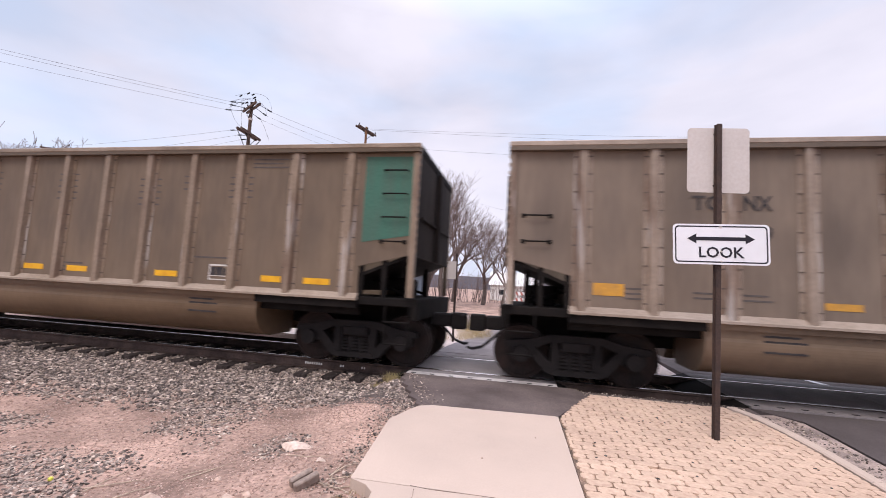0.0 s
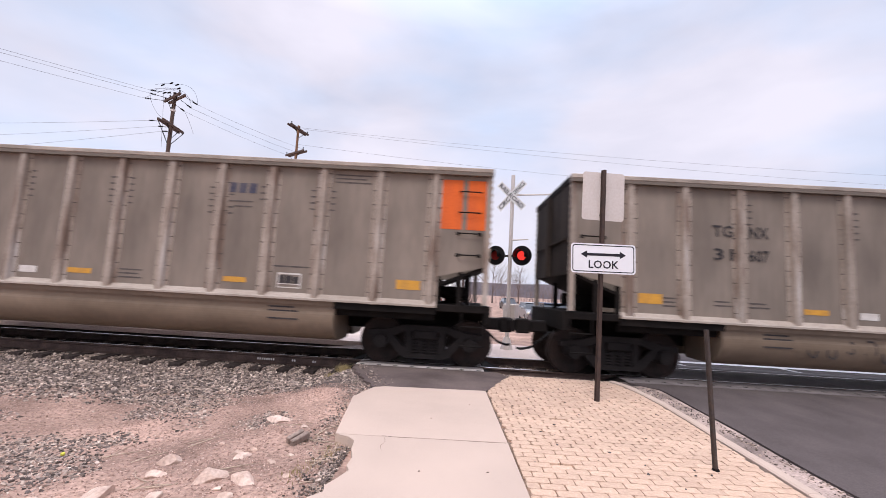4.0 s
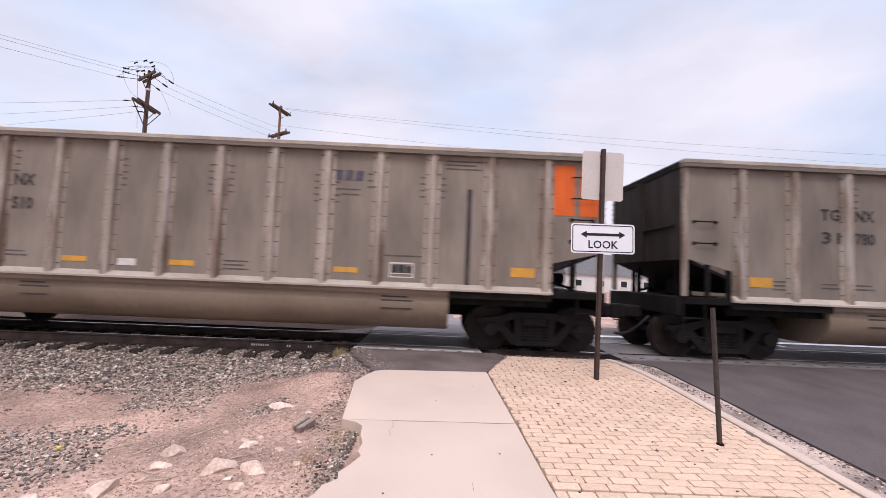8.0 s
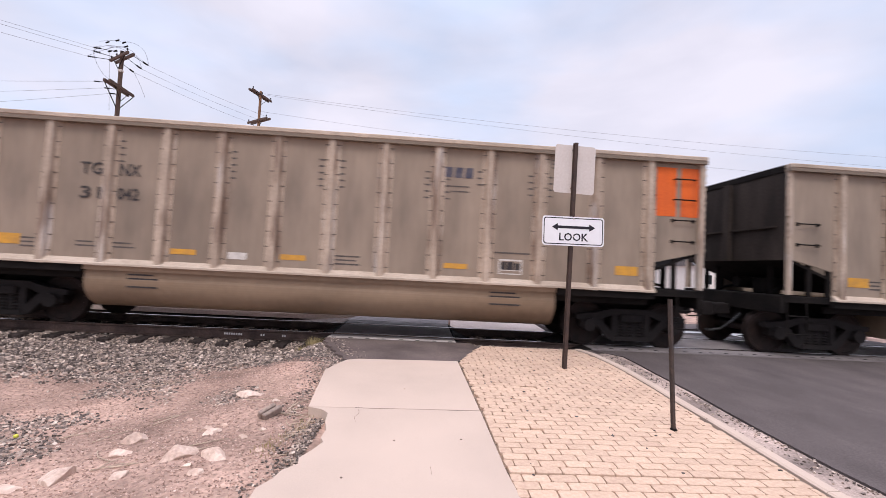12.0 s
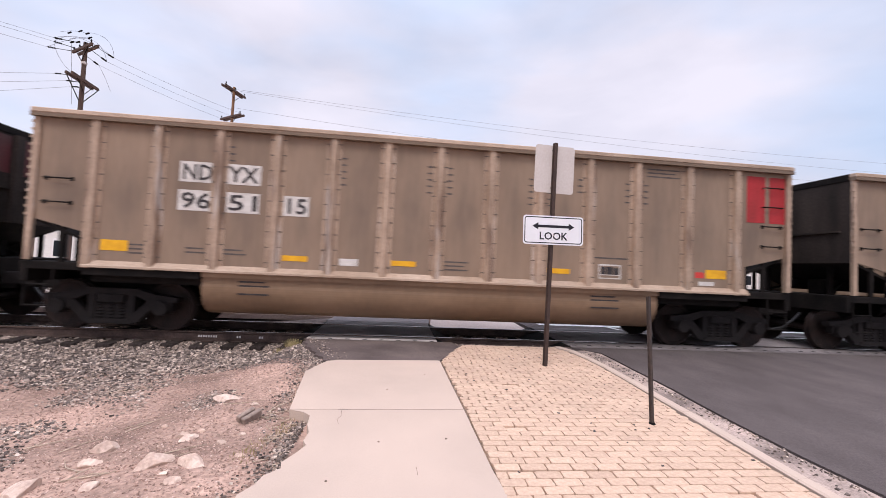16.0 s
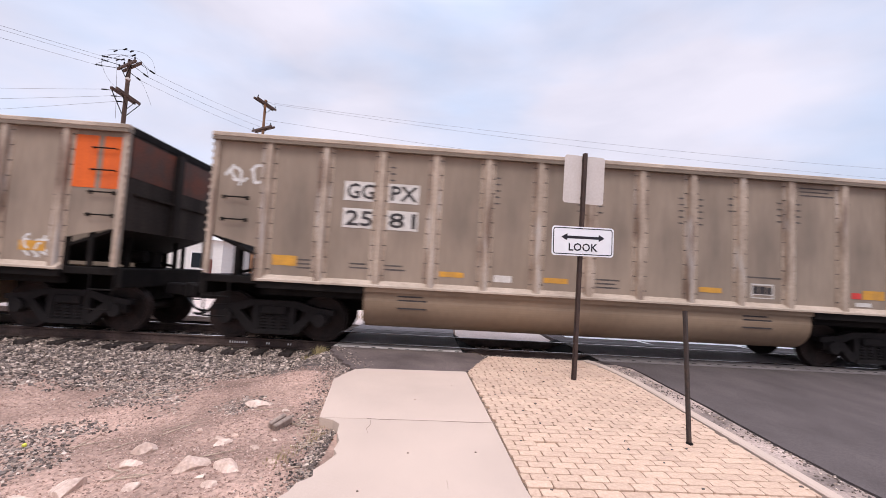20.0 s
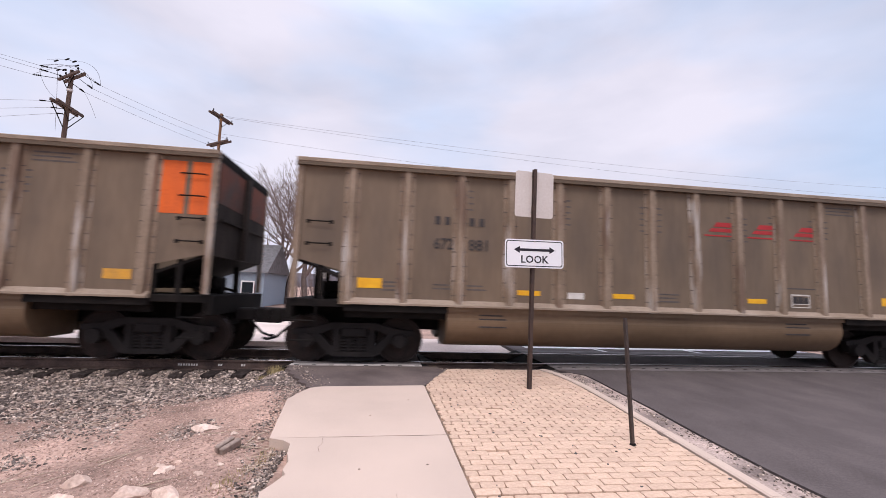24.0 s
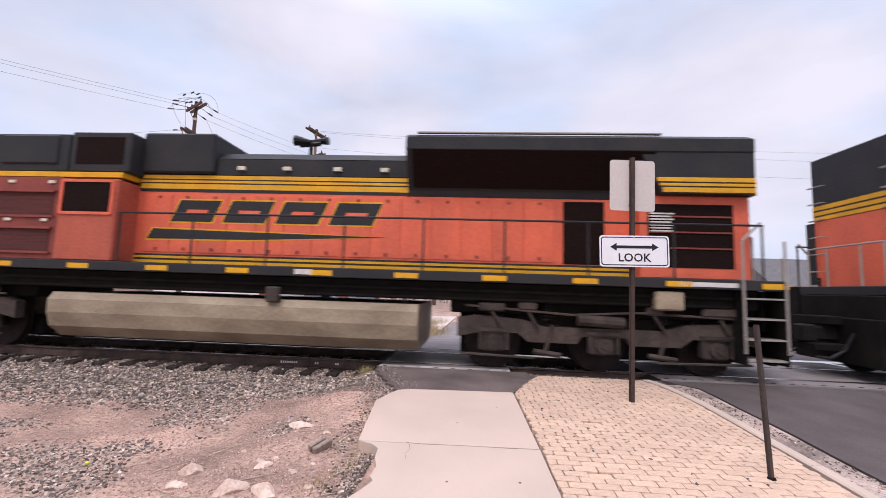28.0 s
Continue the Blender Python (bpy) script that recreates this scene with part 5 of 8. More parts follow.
def build_loco():
    """A six-axle road diesel: front plate at x = 0, cab first, rail tops at z = 0."""
    eng = new("locomotive", None)

    def p(name, mat, *rows, bevel=0.0, label="", parent=eng):
        return part(name, boxes(*rows, bevel=bevel), M[mat], parent, label)

    def both(name, mat, x0, x1, y0, y1, z0, z1, bevel=0.0, label="", parent=eng):
        """The same block on both sides; y counts outward from the middle."""
        p(name, mat, (x0, x1, -y1, -y0, z0, z1), bevel=bevel, label=label, parent=parent)
        p(name, mat, (x0, x1, y0, y1, z0, z1), bevel=bevel, label=label, parent=parent)

    p("underframe", "steel_dark", (0.9, 20.9, -1.30, 1.30, 1.30, 1.66), bevel=0.02)
    p("deck", "loco_black", (0.35, 21.2, -1.55, 1.55, 1.66, 1.84), bevel=0.01, label="black deck with painted edge")
    for k in range(13):
        both("deck_marker", "loco_yellow", 0.95 + k * 1.655, 1.40 + k * 1.655, 1.5505, 1.556, 1.69, 1.79)
    both("data_plate", "label_white", 12.25, 12.6, 1.5505, 1.556, 1.70, 1.80)
    both("data_plate", "label_white", 19.35, 20.4, 1.5505, 1.556, 1.70, 1.78)
    for e in (0, 1):
        def x(v, e=e):
            return v if e == 0 else 21.5 - v

        def xb(a, b):
            return tuple(sorted((x(a), x(b))))
        p("pilot", "steel_dark", (*xb(0.12, 0.26), -1.05, 1.05, 0.28, 1.2), (*xb(0.26, 0.40), -1.0, 1.0, 0.9, 1.655), bevel=0.02)
        for s in (-1, 1):
            ya, yb = sorted((s * 1.05, s * 1.56))
            st = p("stepwell", "steel_dark", (*xb(0.98, 1.03), ya, yb, 0.35, 1.84), (*xb(0.28, 0.33), ya, yb, 0.35, 1.84))
            for z in (0.42, 0.78, 1.14, 1.50):
                p("step_tread", "handrail", (*xb(0.33, 0.98), ya, yb, z, z + 0.03), parent=st)
            bm = bmesh.new()
            for v in (0.30, 1.02):
                rod(bm, (x(v), s * 1.57, 0.55), (x(v), s * 1.57, 2.55), 0.022, 8)
            rod(bm, (x(1.02), s * 1.57, 2.55), (x(0.62), s * 1.45, 2.9), 0.022, 8)
            part("step_rail", bm, M["handrail"], eng, "pale grab rail")
        bm = bmesh.new()
        for y in (-0.9, -0.4, 0.4, 0.9):
            rod(bm, (x(0.42), y, 1.84), (x(0.42), y, 2.7), 0.02, 8)
        rod(bm, (x(0.42), -0.9, 2.7), (x(0.42), 0.9, 2.7), 0.02, 8)
        part("end_rail", bm, M["handrail"], eng)
        p("draft_gear", "steel_dark", (*xb(-0.5, 0.11), -0.34, 0.34, 0.52, 0.67), (*xb(-0.2, 0.11), -0.30, 0.30, 1.04, 1.22), bevel=0.02)
        p("coupler", "truck_iron", (*xb(-0.35, 0.15), -0.13, 0.13, 0.72, 1.0), (*xb(-0.55, -0.3), -0.16, 0.16, 0.68, 1.03), bevel=0.03)
        bm = bmesh.new()
        pts = [(0.12, 0.5, 0.9), (-0.1, 0.52, 0.55), (-0.35, 0.5, 0.4), (-0.55, 0.45, 0.42)]
        for a, b in zip(pts, pts[1:]):
            for s in (-1, 1):
                rod(bm, (x(a[0]), s * a[1], a[2]), (x(b[0]), s * b[1], b[2]), 0.03, 8)
        part("air_hose", bm, M["black_gloss"], eng)
    # nose
    # wide nose: its sides run on from the cab and taper to the front
    bm = bmesh.new()
    prism(bm, [(2.25, -1.46), (1.02, -1.44), (0.66, -0.98), (0.66, 0.98), (1.02, 1.44), (2.25, 1.46)], "z", 1.84, 3.66)
    for v in bm.verts:
        if v.co.z > 3:
            v.co.x += 0.16 * (2.25 - v.co.x) / 1.59
            v.co.z -= 0.10 * (2.25 - v.co.x) / 1.59
    bmesh.ops.bevel(bm, geom=[e for e in bm.edges if e.calc_length() > 0.3], offset=0.05, segments=2, affect="EDGES")
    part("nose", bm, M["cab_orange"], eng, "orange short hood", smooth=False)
    p("nose_stripe", "loco_yellow", (0.64, 0.70, -0.92, 0.92, 2.02, 2.08), (0.64, 0.70, -0.92, 0.92, 2.14, 2.20))
    p("glare_panel", "loco_black", (1.05, 1.85, -0.2, 1.2, 3.60, 3.80), bevel=0.05, label="black panel on top of the nose")
    for sgn in (-1, 1):
        for k in range(3):
            bm = bmesh.new()
            prism(bm, [(-0.22 + 0.13 * k, 2.92), (-0.12 + 0.13 * k, 2.92), (-0.06 + 0.13 * k, 3.10), (-0.16 + 0.13 * k, 3.10)], "y", -0.004, 0.004)
            part("nose_mark", bm, M["loco_black"], eng, "slanted black shape", at=pose(0.83, sgn * 1.265, 0, 0, 0, sgn * 52))
    p("headlight", "lens", (0.68, 0.76, -0.25, 0.25, 3.1, 3.3), bevel=0.02)
    # cab
    bm = bmesh.new()
    prism(bm, [(2.20, 1.84), (2.20, 3.60), (2.02, 3.66), (1.98, 4.40), (2.06, 4.55), (4.70, 4.57), (4.70, 1.84)], "y", -1.52, 1.52)
    bmesh.ops.bevel(bm, geom=[e for e in bm.edges if abs(e.verts[0].co.y - e.verts[1].co.y) < 0.01 and e.calc_length() > 0.3], offset=0.05, segments=2, affect="EDGES")
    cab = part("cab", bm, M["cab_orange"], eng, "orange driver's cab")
    p("cab_roof", "cab_orange", (1.86, 4.78, -1.60, 1.60, 4.555, 4.63), (2.9, 3.9, -0.5, 0.5, 4.63, 4.74), bevel=0.02, parent=cab)
    for s in (-1, 1):
        y0, y1 = sorted((s * 1.522, s * 1.53))
        f0, f1 = sorted((s * 1.521, s * 1.56))
        for xa, xw in ((2.48, 0.34), (2.98, 0.98), (4.12, 0.34)):
            w = p("cab_window", "glass_dark", (xa, xa + xw, y0, y1, 3.78, 4.38), parent=cab)
        p("window_frame", "handrail", (2.42, 2.46, f0, f1, 3.74, 4.42), (4.48, 4.52, f0, f1, 3.74, 4.42), (2.46, 4.48, f0, f1, 3.72, 3.76), parent=cab)
        for px in (2.84, 3.98):
            p("window_post", "cab_orange", (px, px + 0.12, f0, f1, 3.76, 4.42), parent=cab)
        p("sliding_sash", "handrail", (3.42, 3.50, *sorted((s * 1.531, s * 1.54)), 3.78, 4.38), parent=cab)
        p("window_sill", "cab_orange", (2.36, 4.6, *sorted((s * 1.521, s * 1.60)), 3.60, 3.70), parent=cab)
        p("rain_hood", "cab_orange", (2.3, 4.62, *sorted((s * 1.521, s * 1.62)), 4.42, 4.47), parent=cab)
        p("louvre", "loco_red", *[(3.35, 3.95, *sorted((s * 1.521, s * 1.535)), 2.08 + k * 0.085, 2.13 + k * 0.085) for k in range(5)], parent=cab)
        bm = bmesh.new()
        rod(bm, (2.35, s * 1.56, 2.15), (2.85, s * 1.56, 2.62), 0.02, 6)
        rod(bm, (2.85, s * 1.56, 2.62), (4.6, s * 1.56, 2.62), 0.02, 6)
        part("cab_grab_rail", bm, M["loco_red"], cab)
        p("cab_stripe", "loco_yellow", (2.22, 4.70, y0, y1, 1.87, 1.92), (2.22, 4.70, y0, y1, 1.96, 2.00), parent=cab)
        p("nose_base_stripe", "loco_yellow", (1.10, 2.2, *sorted((s * 1.462, s * 1.468)), 1.87, 1.92), (1.10, 2.2, *sorted((s * 1.462, s * 1.468)), 1.96, 2.0))
    for y in (-0.62, 0.62):
        p("windscreen", "glass_dark", (1.955, 2.0, y - 0.5, y + 0.5, 3.80, 4.32), parent=cab)
    me = written("9179", 0.62, M["ink"], cab, 2.62, -1.533, 3.02, "black road number", width=1.55)
    # electrical cabinet, upper black, lower red with recessed grilles
    p("cabinet", "loco_red", (4.72, 7.12, -1.40, 1.40, 1.84, 3.66), bevel=0.02, label="red equipment cabinet with dark grilles")
    p("cabinet_top", "loco_black", (4.74, 7.12, -1.36, 1.36, 3.78, 4.64), (5.6, 6.9, -1.40, 1.40, 3.95, 4.6), bevel=0.03)
    p("cab_rear_band", "loco_yellow", (4.72, 8.4, -1.405, 1.405, 3.66, 3.77))
    for s in (-1, 1):
        for z0, z1 in ((2.02, 2.50), (2.80, 3.30)):
            g0, g1 = sorted((s * 1.401, s * 1.412))
            p("cabinet_grille", "louvre_red", (4.98, 6.95, g0, g1, z0, z1))
            p("grille_ledge", "loco_red", (4.92, 7.0, *sorted((s * 1.401, s * 1.47)), z1, z1 + 0.05), (4.92, 7.0, *sorted((s * 1.401, s * 1.44)), z0 - 0.05, z0))
        for xx, zz in ((6.72, 2.66), (5.9, 2.66), (5.9, 3.5), (6.8, 3.5)):
            p("cabinet_light", "lens", (xx, xx + 0.16, *sorted((s * 1.401, s * 1.43)), zz, zz + 0.07), bevel=0.01)
        b0, b1 = sorted((s * 0.9, s * 1.50))
        blower = p("blower_housing", "cab_orange", (7.16, 8.42, b0, b1, 1.84, 3.60), bevel=0.03, label="red air intake housing")
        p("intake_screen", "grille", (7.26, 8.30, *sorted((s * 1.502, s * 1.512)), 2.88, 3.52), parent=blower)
        p("screen_frame", "loco_orange", (7.20, 7.26, *sorted((s * 1.502, s * 1.53)), 2.83, 3.56), (8.30, 8.36, *sorted((s * 1.502, s * 1.53)), 2.83, 3.56), (7.26, 8.30, *sorted((s * 1.502, s * 1.53)), 2.82, 2.88), (7.26, 8.30, *sorted((s * 1.502, s * 1.53)), 3.52, 3.58), parent=blower)
    p("resistor_box", "loco_black", (7.16, 8.50, -1.38, 1.38, 3.78, 4.68), bevel=0.03)
    both("resistor_screen", "grille", 7.30, 8.36, 1.381, 1.39, 3.96, 4.56)
    p("inner_hood", "loco_orange", (8.40, 14.3, -0.95, 0.95, 1.84, 3.46), bevel=0.02, label="orange long hood with access doors")
    p("hood_top", "loco_black", (8.40, 14.3, -0.92, 0.92, 3.76, 4.18), (8.48, 10.1, -1.05, 1.05, 3.80, 4.68), bevel=0.04)
    bm = bmesh.new()
    prism(bm, [(-0.92, 4.16), (-0.70, 4.34), (0.70, 4.34), (0.92, 4.16)], "x", 10.1, 14.4)
    part("hood_crown", bm, M["loco_black"], eng)
    for s in (-1, 1):
        y0, y1 = sorted((s * 0.952, s * 0.96))
        p("hood_band", "loco_yellow", (8.44, 14.3, y0, y1, 3.47, 3.58), (8.44, 14.3, y0, y1, 3.61, 3.66), (8.44, 14.3, y0, y1, 3.69, 3.77))
        p("hood_band_edge", "loco_black", (8.44, 14.3, *sorted((s * 0.94, s * 0.955)), 3.40, 3.78))
        p("lower_band", "loco_yellow", (8.44, 20.86, y0, y1, 1.87, 1.93), (8.44, 20.86, y0, y1, 1.97, 2.02))
        p("lower_band_edge", "loco_black", (8.44, 20.86, *sorted((s * 0.951, s * 0.955)), 1.845, 2.06))
        for k in range(19):
            xx = 8.62 + k * 0.62
            if 17.2 < xx < 18.5 or 18.7 < xx:
                continue
            p("hood_door", "loco_orange", (xx, xx + 0.58, *sorted((s * 0.951, s * 0.966)), 2.10, 3.34), bevel=0.004)
            p("door_latch", "loco_red", (xx + 0.27, xx + 0.33, *sorted((s * 0.966, s * 0.985)), 2.14, 2.20), (xx + 0.27, xx + 0.33, *sorted((s * 0.966, s * 0.985)), 3.26, 3.31))
        for xx in (8.9, 10.6, 11.6, 12.7, 13.7):
            p("marker_light", "lens", (xx, xx + 0.16, *sorted((s * 0.93, s * 0.99)), 3.90, 3.98))
        # the railway's mark, as plain slanted bars over a long wedge
        w0, w1 = sorted((s * 0.968, s * 0.972))
        o0, o1 = sorted((s * 0.9665, s * 0.9685))
        for k in range(4):
            xx = 9.2 + k * 1.15
            for gmat, a0, a1, grow in (("loco_yellow", o0, o1, 0.03), ("loco_black", w0, w1, 0.0)):
                bm = bmesh.new()
                prism(bm, [(xx - grow, 2.76 - grow), (xx + 0.92 + grow, 2.76 - grow), (xx + 1.12 + grow, 3.22 + grow), (xx + 0.20 - grow, 3.22 + grow)], "y", a0, a1)
                part("owner_mark", bm, M[gmat], eng, "slanted black shape with yellow edge")
            bm = bmesh.new()
            prism(bm, [(xx + 0.34, 2.95), (xx + 0.80, 2.95), (xx + 0.83, 3.02), (xx + 0.37, 3.02)], "y", *sorted((s * 0.971, s * 0.974)))
            part("mark_slot", bm, M["loco_orange"], eng)
        for gmat, a0, a1, grow in (("loco_yellow", o0, o1, 0.03), ("loco_black", w0, w1, 0.0)):
            bm = bmesh.new()
            prism(bm, [(8.70 - grow, 2.38 - grow), (11.0, 2.40 - grow), (13.9 + grow, 2.52), (11.0, 2.56 + grow), (8.82 - grow, 2.60 + grow)], "y", a0, a1)
            part("owner_wedge", bm, M[gmat], eng, "long tapering black wedge")
    # rear hood with flared radiators
    p("rear_hood", "loco_orange", (14.3, 20.80, -0.95, 0.95, 1.84, 3.40), bevel=0.02, label="orange rear hood")
    bm = bmesh.new()
    prism(bm, [(-0.95, 3.40), (-1.0, 3.52), (-1.52, 4.22), (-1.52, 4.46), (-1.30, 4.58), (1.30, 4.58), (1.52, 4.46), (1.52, 4.22), (1.0, 3.52), (0.95, 3.40)], "x", 14.3, 20.80)
    rad = part("radiator_hood", bm, M["loco_black"], eng, "black flared radiator section")
    p("radiator_rim", "handrail", (14.5, 19.2, -1.40, -1.32, 4.585, 4.61), (14.5, 19.2, 1.32, 1.40, 4.585, 4.61), parent=rad)
    for s in (-1, 1):
        bm = bmesh.new()
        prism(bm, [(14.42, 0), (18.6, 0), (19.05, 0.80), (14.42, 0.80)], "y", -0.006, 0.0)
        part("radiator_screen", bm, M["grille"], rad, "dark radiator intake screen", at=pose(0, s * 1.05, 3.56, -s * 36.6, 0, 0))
        # end corner stays full width with its yellow bands
        bm = bmesh.new()
        prism(bm, [(19.15, 3.42), (20.80, 3.42), (20.80, 4.24), (18.75, 4.24)], "y", *sorted((s * 0.96, s * 1.5)))
        part("rear_shoulder", bm, M["loco_black"], rad)
        y0, y1 = sorted((s * 1.501, s * 1.508))
        p("shoulder_band", "loco_yellow", (19.15, 20.8, y0, y1, 3.44, 3.53), (19.1, 20.8, y0, y1, 3.56, 3.61), (19.05, 20.8, y0, y1, 3.64, 3.72))
        p("rear_cabinet", "loco_orange", (18.80, 20.80, *sorted((s * 0.95, s * 1.30)), 1.84, 3.42), bevel=0.02)
        p("end_band", "loco_yellow", *[(20.802, 20.81, *sorted((s * 0.0, s * 1.5)), z0, z1) for z0, z1 in ((3.40, 3.47), (3.50, 3.57), (3.60, 3.68))])
        p("end_pillar", "loco_black", (20.802, 20.808, *sorted((s * 1.02, s * 1.28)), 1.9, 3.36))
        p("intake_label", "label_white", *[(18.98, 19.42 - 0.06 * (k % 2), *sorted((s * 1.331, s * 1.334)), 2.72 + k * 0.055, 2.75 + k * 0.055) for k in range(7)], label="pale lines of small print")
        # Flat black sheets stand for the shade inside the open intake and doorway.
        p("rear_intake", "grille", (18.95, 20.50, *sorted((s * 1.301, s * 1.31)), 2.05, 3.25), label="black sheet for the shade in the open intake")
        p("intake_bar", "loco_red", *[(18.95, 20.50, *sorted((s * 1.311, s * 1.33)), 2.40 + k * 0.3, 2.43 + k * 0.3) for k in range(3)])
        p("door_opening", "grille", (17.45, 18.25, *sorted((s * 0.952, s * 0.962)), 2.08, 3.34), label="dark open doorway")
        # walkway rail
        bm = bmesh.new()
        rod(bm, (8.5, s * 1.50, 2.84), (20.9, s * 1.50, 2.84), 0.02, 8)
        part("walkway_rail", bm, M["loco_black"], eng)
        for k in range(9):
            bm = bmesh.new()
            rod(bm, (8.55 + k * 1.54, s * 1.50, 1.84), (8.55 + k * 1.54, s * 1.50, 2.84), 0.02, 8)
            part("rail_post", bm, M["loco_black"], eng)
        # tank and pipes
        bm = bmesh.new()
        q = [(0.0, 0.30), (1.10, 0.30), (1.38, 0.52), (1.46, 0.80), (1.46, 1.06), (1.36, 1.20), (0.0, 1.20)]
        prism(bm, [(s * a, b) for a, b in q], "x", 7.15, 14.65)
        part("fuel_tank", bm, M["tank_tan"], eng, "tan dusty fuel tank")
        bm = bmesh.new()
        for yy, zz, rr in ((1.36, 1.50, 0.035), (1.33, 1.34, 0.025)):
            rod(bm, (6.0, s * yy, zz), (20.4, s * yy, zz), rr, 8)
        part("pipe_run", bm, M["steel_dark"], eng)
        p("air_box", "tank_tan", (19.0, 19.5, *sorted((s * 1.30, s * 1.5)), 1.25, 1.60), bevel=0.03)
        p("air_box", "tank_tan", (2.75, 3.15, *sorted((s * 1.3, s * 1.5)), 1.15, 1.55), bevel=0.03)
        p("tank_filler", "loco_iron", (11.7, 11.95, *sorted((s * 1.40, s * 1.55)), 1.15, 1.45), bevel=0.02)
    for z in (2.2, 2.6, 3.0, 3.4, 3.8, 4.2):
        bm = bmesh.new()
        for yy in (-1.1, 0.7):
            rod(bm, (20.88, yy, z), (20.88, yy + 0.4, z), 0.014, 6)
            rod(bm, (20.79, yy, z), (20.88, yy, z), 0.012, 6)
            rod(bm, (20.79, yy + 0.4, z), (20.88, yy + 0.4, z), 0.012, 6)
        part("end_grab_iron", bm, M["handrail"], eng)
    # horn
    bm = bmesh.new()
    rod(bm, (11.78, 0, 4.30), (11.78, 0, 4.85), 0.05, 8)
    rod(bm, (11.8, -0.1, 4.84), (11.42, -0.1, 4.88), 0.05, 10, 0.13)
    rod(bm, (11.7, 0.1, 4.92), (12.15, 0.1, 4.95), 0.04, 10, 0.10)
    rod(bm, (11.5, 0.0, 4.80), (12.0, 0.0, 4.84), 0.06, 8)
    part("horn", bm, M["black_gloss"], eng, "black air horn on the roof")
    # trucks
    wheel = wheelset_mesh(LOCO_R, "drive_wheelset", 1.05)
    for cx in (3.45, 18.15):
        tr = part("truck", boxes((-2.4, 2.4, -0.5, 0.5, 0.62, 1.05), bevel=0.03), M["loco_iron"], eng, "dusty iron three-axle truck", at=pose(cx, 0, 0))
        for key, dx in (("a", -LOCO_AXLE), ("b", 0.0), ("c", LOCO_AXLE)):
            part("drive_wheelset_" + key, wheel, None, tr, at=pose(dx, 0, LOCO_R))
        # Two plain dark blocks, added to stop light showing through the truck.
        part("motor_casing", boxes((-2.7, 2.7, -0.58, 0.58, 0.22, 0.60), bevel=0.03), M["steel_dark"], tr)
        part("bolster", boxes((-2.9, 2.9, -0.98, 0.98, 1.06, 1.31), bevel=0.03), M["steel_dark"], tr)
        for s in (-1, 1):
            bm = bmesh.new()
            prism(bm, [(-2.75, 0.62), (-2.75, 0.98), (-2.4, 1.04), (-1.5, 0.98), (-1.1, 0.86), (1.1, 0.86), (1.5, 0.98), (2.4, 1.04), (2.75, 0.98), (2.75, 0.62), (2.4, 0.70), (1.6, 0.72), (1.4, 0.56), (0.5, 0.56), (0.4, 0.70), (-0.4, 0.70), (-0.5, 0.56), (-1.4, 0.56), (-1.6, 0.72), (-2.4, 0.70)], "y", *sorted((s * 1.04, s * 1.22)))
            bmesh.ops.triangulate(bm, faces=[f for f in bm.faces if len(f.verts) > 4])
            part("truck_side_frame", bm, M["loco_iron"], tr)
            for dx in (-LOCO_AXLE, 0.0, LOCO_AXLE):
                bm = boxes((dx - 0.22, dx + 0.22, *sorted((s * 1.05, s * 1.2)), 0.36, 0.74), bevel=0.03)
                bmesh.ops.create_cone(bm, cap_ends=True, segments=16, radius1=0.16, radius2=0.14, depth=0.10, matrix=pose(dx, s * 1.24, LOCO_R, 90))
                for k in range(4):
                    a = radians(45 + 90 * k)
                    rod(bm, (dx + 0.11 * math.cos(a), s * 1.28, LOCO_R + 0.11 * math.sin(a)), (dx + 0.11 * math.cos(a), s * 1.31, LOCO_R + 0.11 * math.sin(a)), 0.022, 6)
                rod(bm, (dx, s * 1.26, LOCO_R), (dx, s * 1.33, LOCO_R), 0.06, 12, 0.05)
                box(bm, dx - 0.30, dx + 0.30, *sorted((s * 1.20, s * 1.26)), 0.74, 0.80)
                box(bm, dx - 0.28, dx - 0.23, *sorted((s * 1.08, s * 1.24)), 0.40, 0.76)
                box(bm, dx + 0.23, dx + 0.28, *sorted((s * 1.08, s * 1.24)), 0.40, 0.76)
                part("axle_box", bm, M["loco_iron"], tr)
            for dx in (-1.05, 1.05):
                bm = bmesh.new()
                for k in range(5):
                    bmesh.ops.create_cone(bm, cap_ends=True, segments=12, radius1=0.15, radius2=0.15, depth=0.03, matrix=pose(dx, s * 1.12, 1.0 + k * 0.06))
                rod(bm, (dx, s * 1.12, 0.95), (dx, s * 1.12, 1.30), 0.09, 8)
                part("coil_spring", bm, M["steel_dark"], tr)
                bm = bmesh.new()
                rod(bm, (dx - 0.25, s * 1.25, 0.40), (dx + 0.25, s * 1.25, 0.34), 0.05, 8)
                rod(bm, (dx - 0.05, s * 1.25, 0.36), (dx + 0.1, s * 1.25, 0.9), 0.035, 6)
                part("brake_rigging", bm, M["loco_iron"], tr)
            bm = bmesh.new()
            rod(bm, (-0.5, s * 1.28, 1.02), (0.35, s * 1.28, 0.98), 0.11, 10)
            part("brake_cylinder", bm, M["loco_iron"], tr)
            for dx, w, z in ((-2.35, 0.5, 1.12), (-1.6, 0.35, 1.16), (0.75, 0.3, 1.14), (1.75, 0.6, 1.15)):
                bm = boxes((dx, dx + w, *sorted((s * 1.18, s * 1.34)), z, z + 0.16), bevel=0.03)
                rod(bm, (dx + w / 2, s * 1.28, z), (dx + w / 2 + 0.2, s * 1.28, 0.82), 0.03, 6)
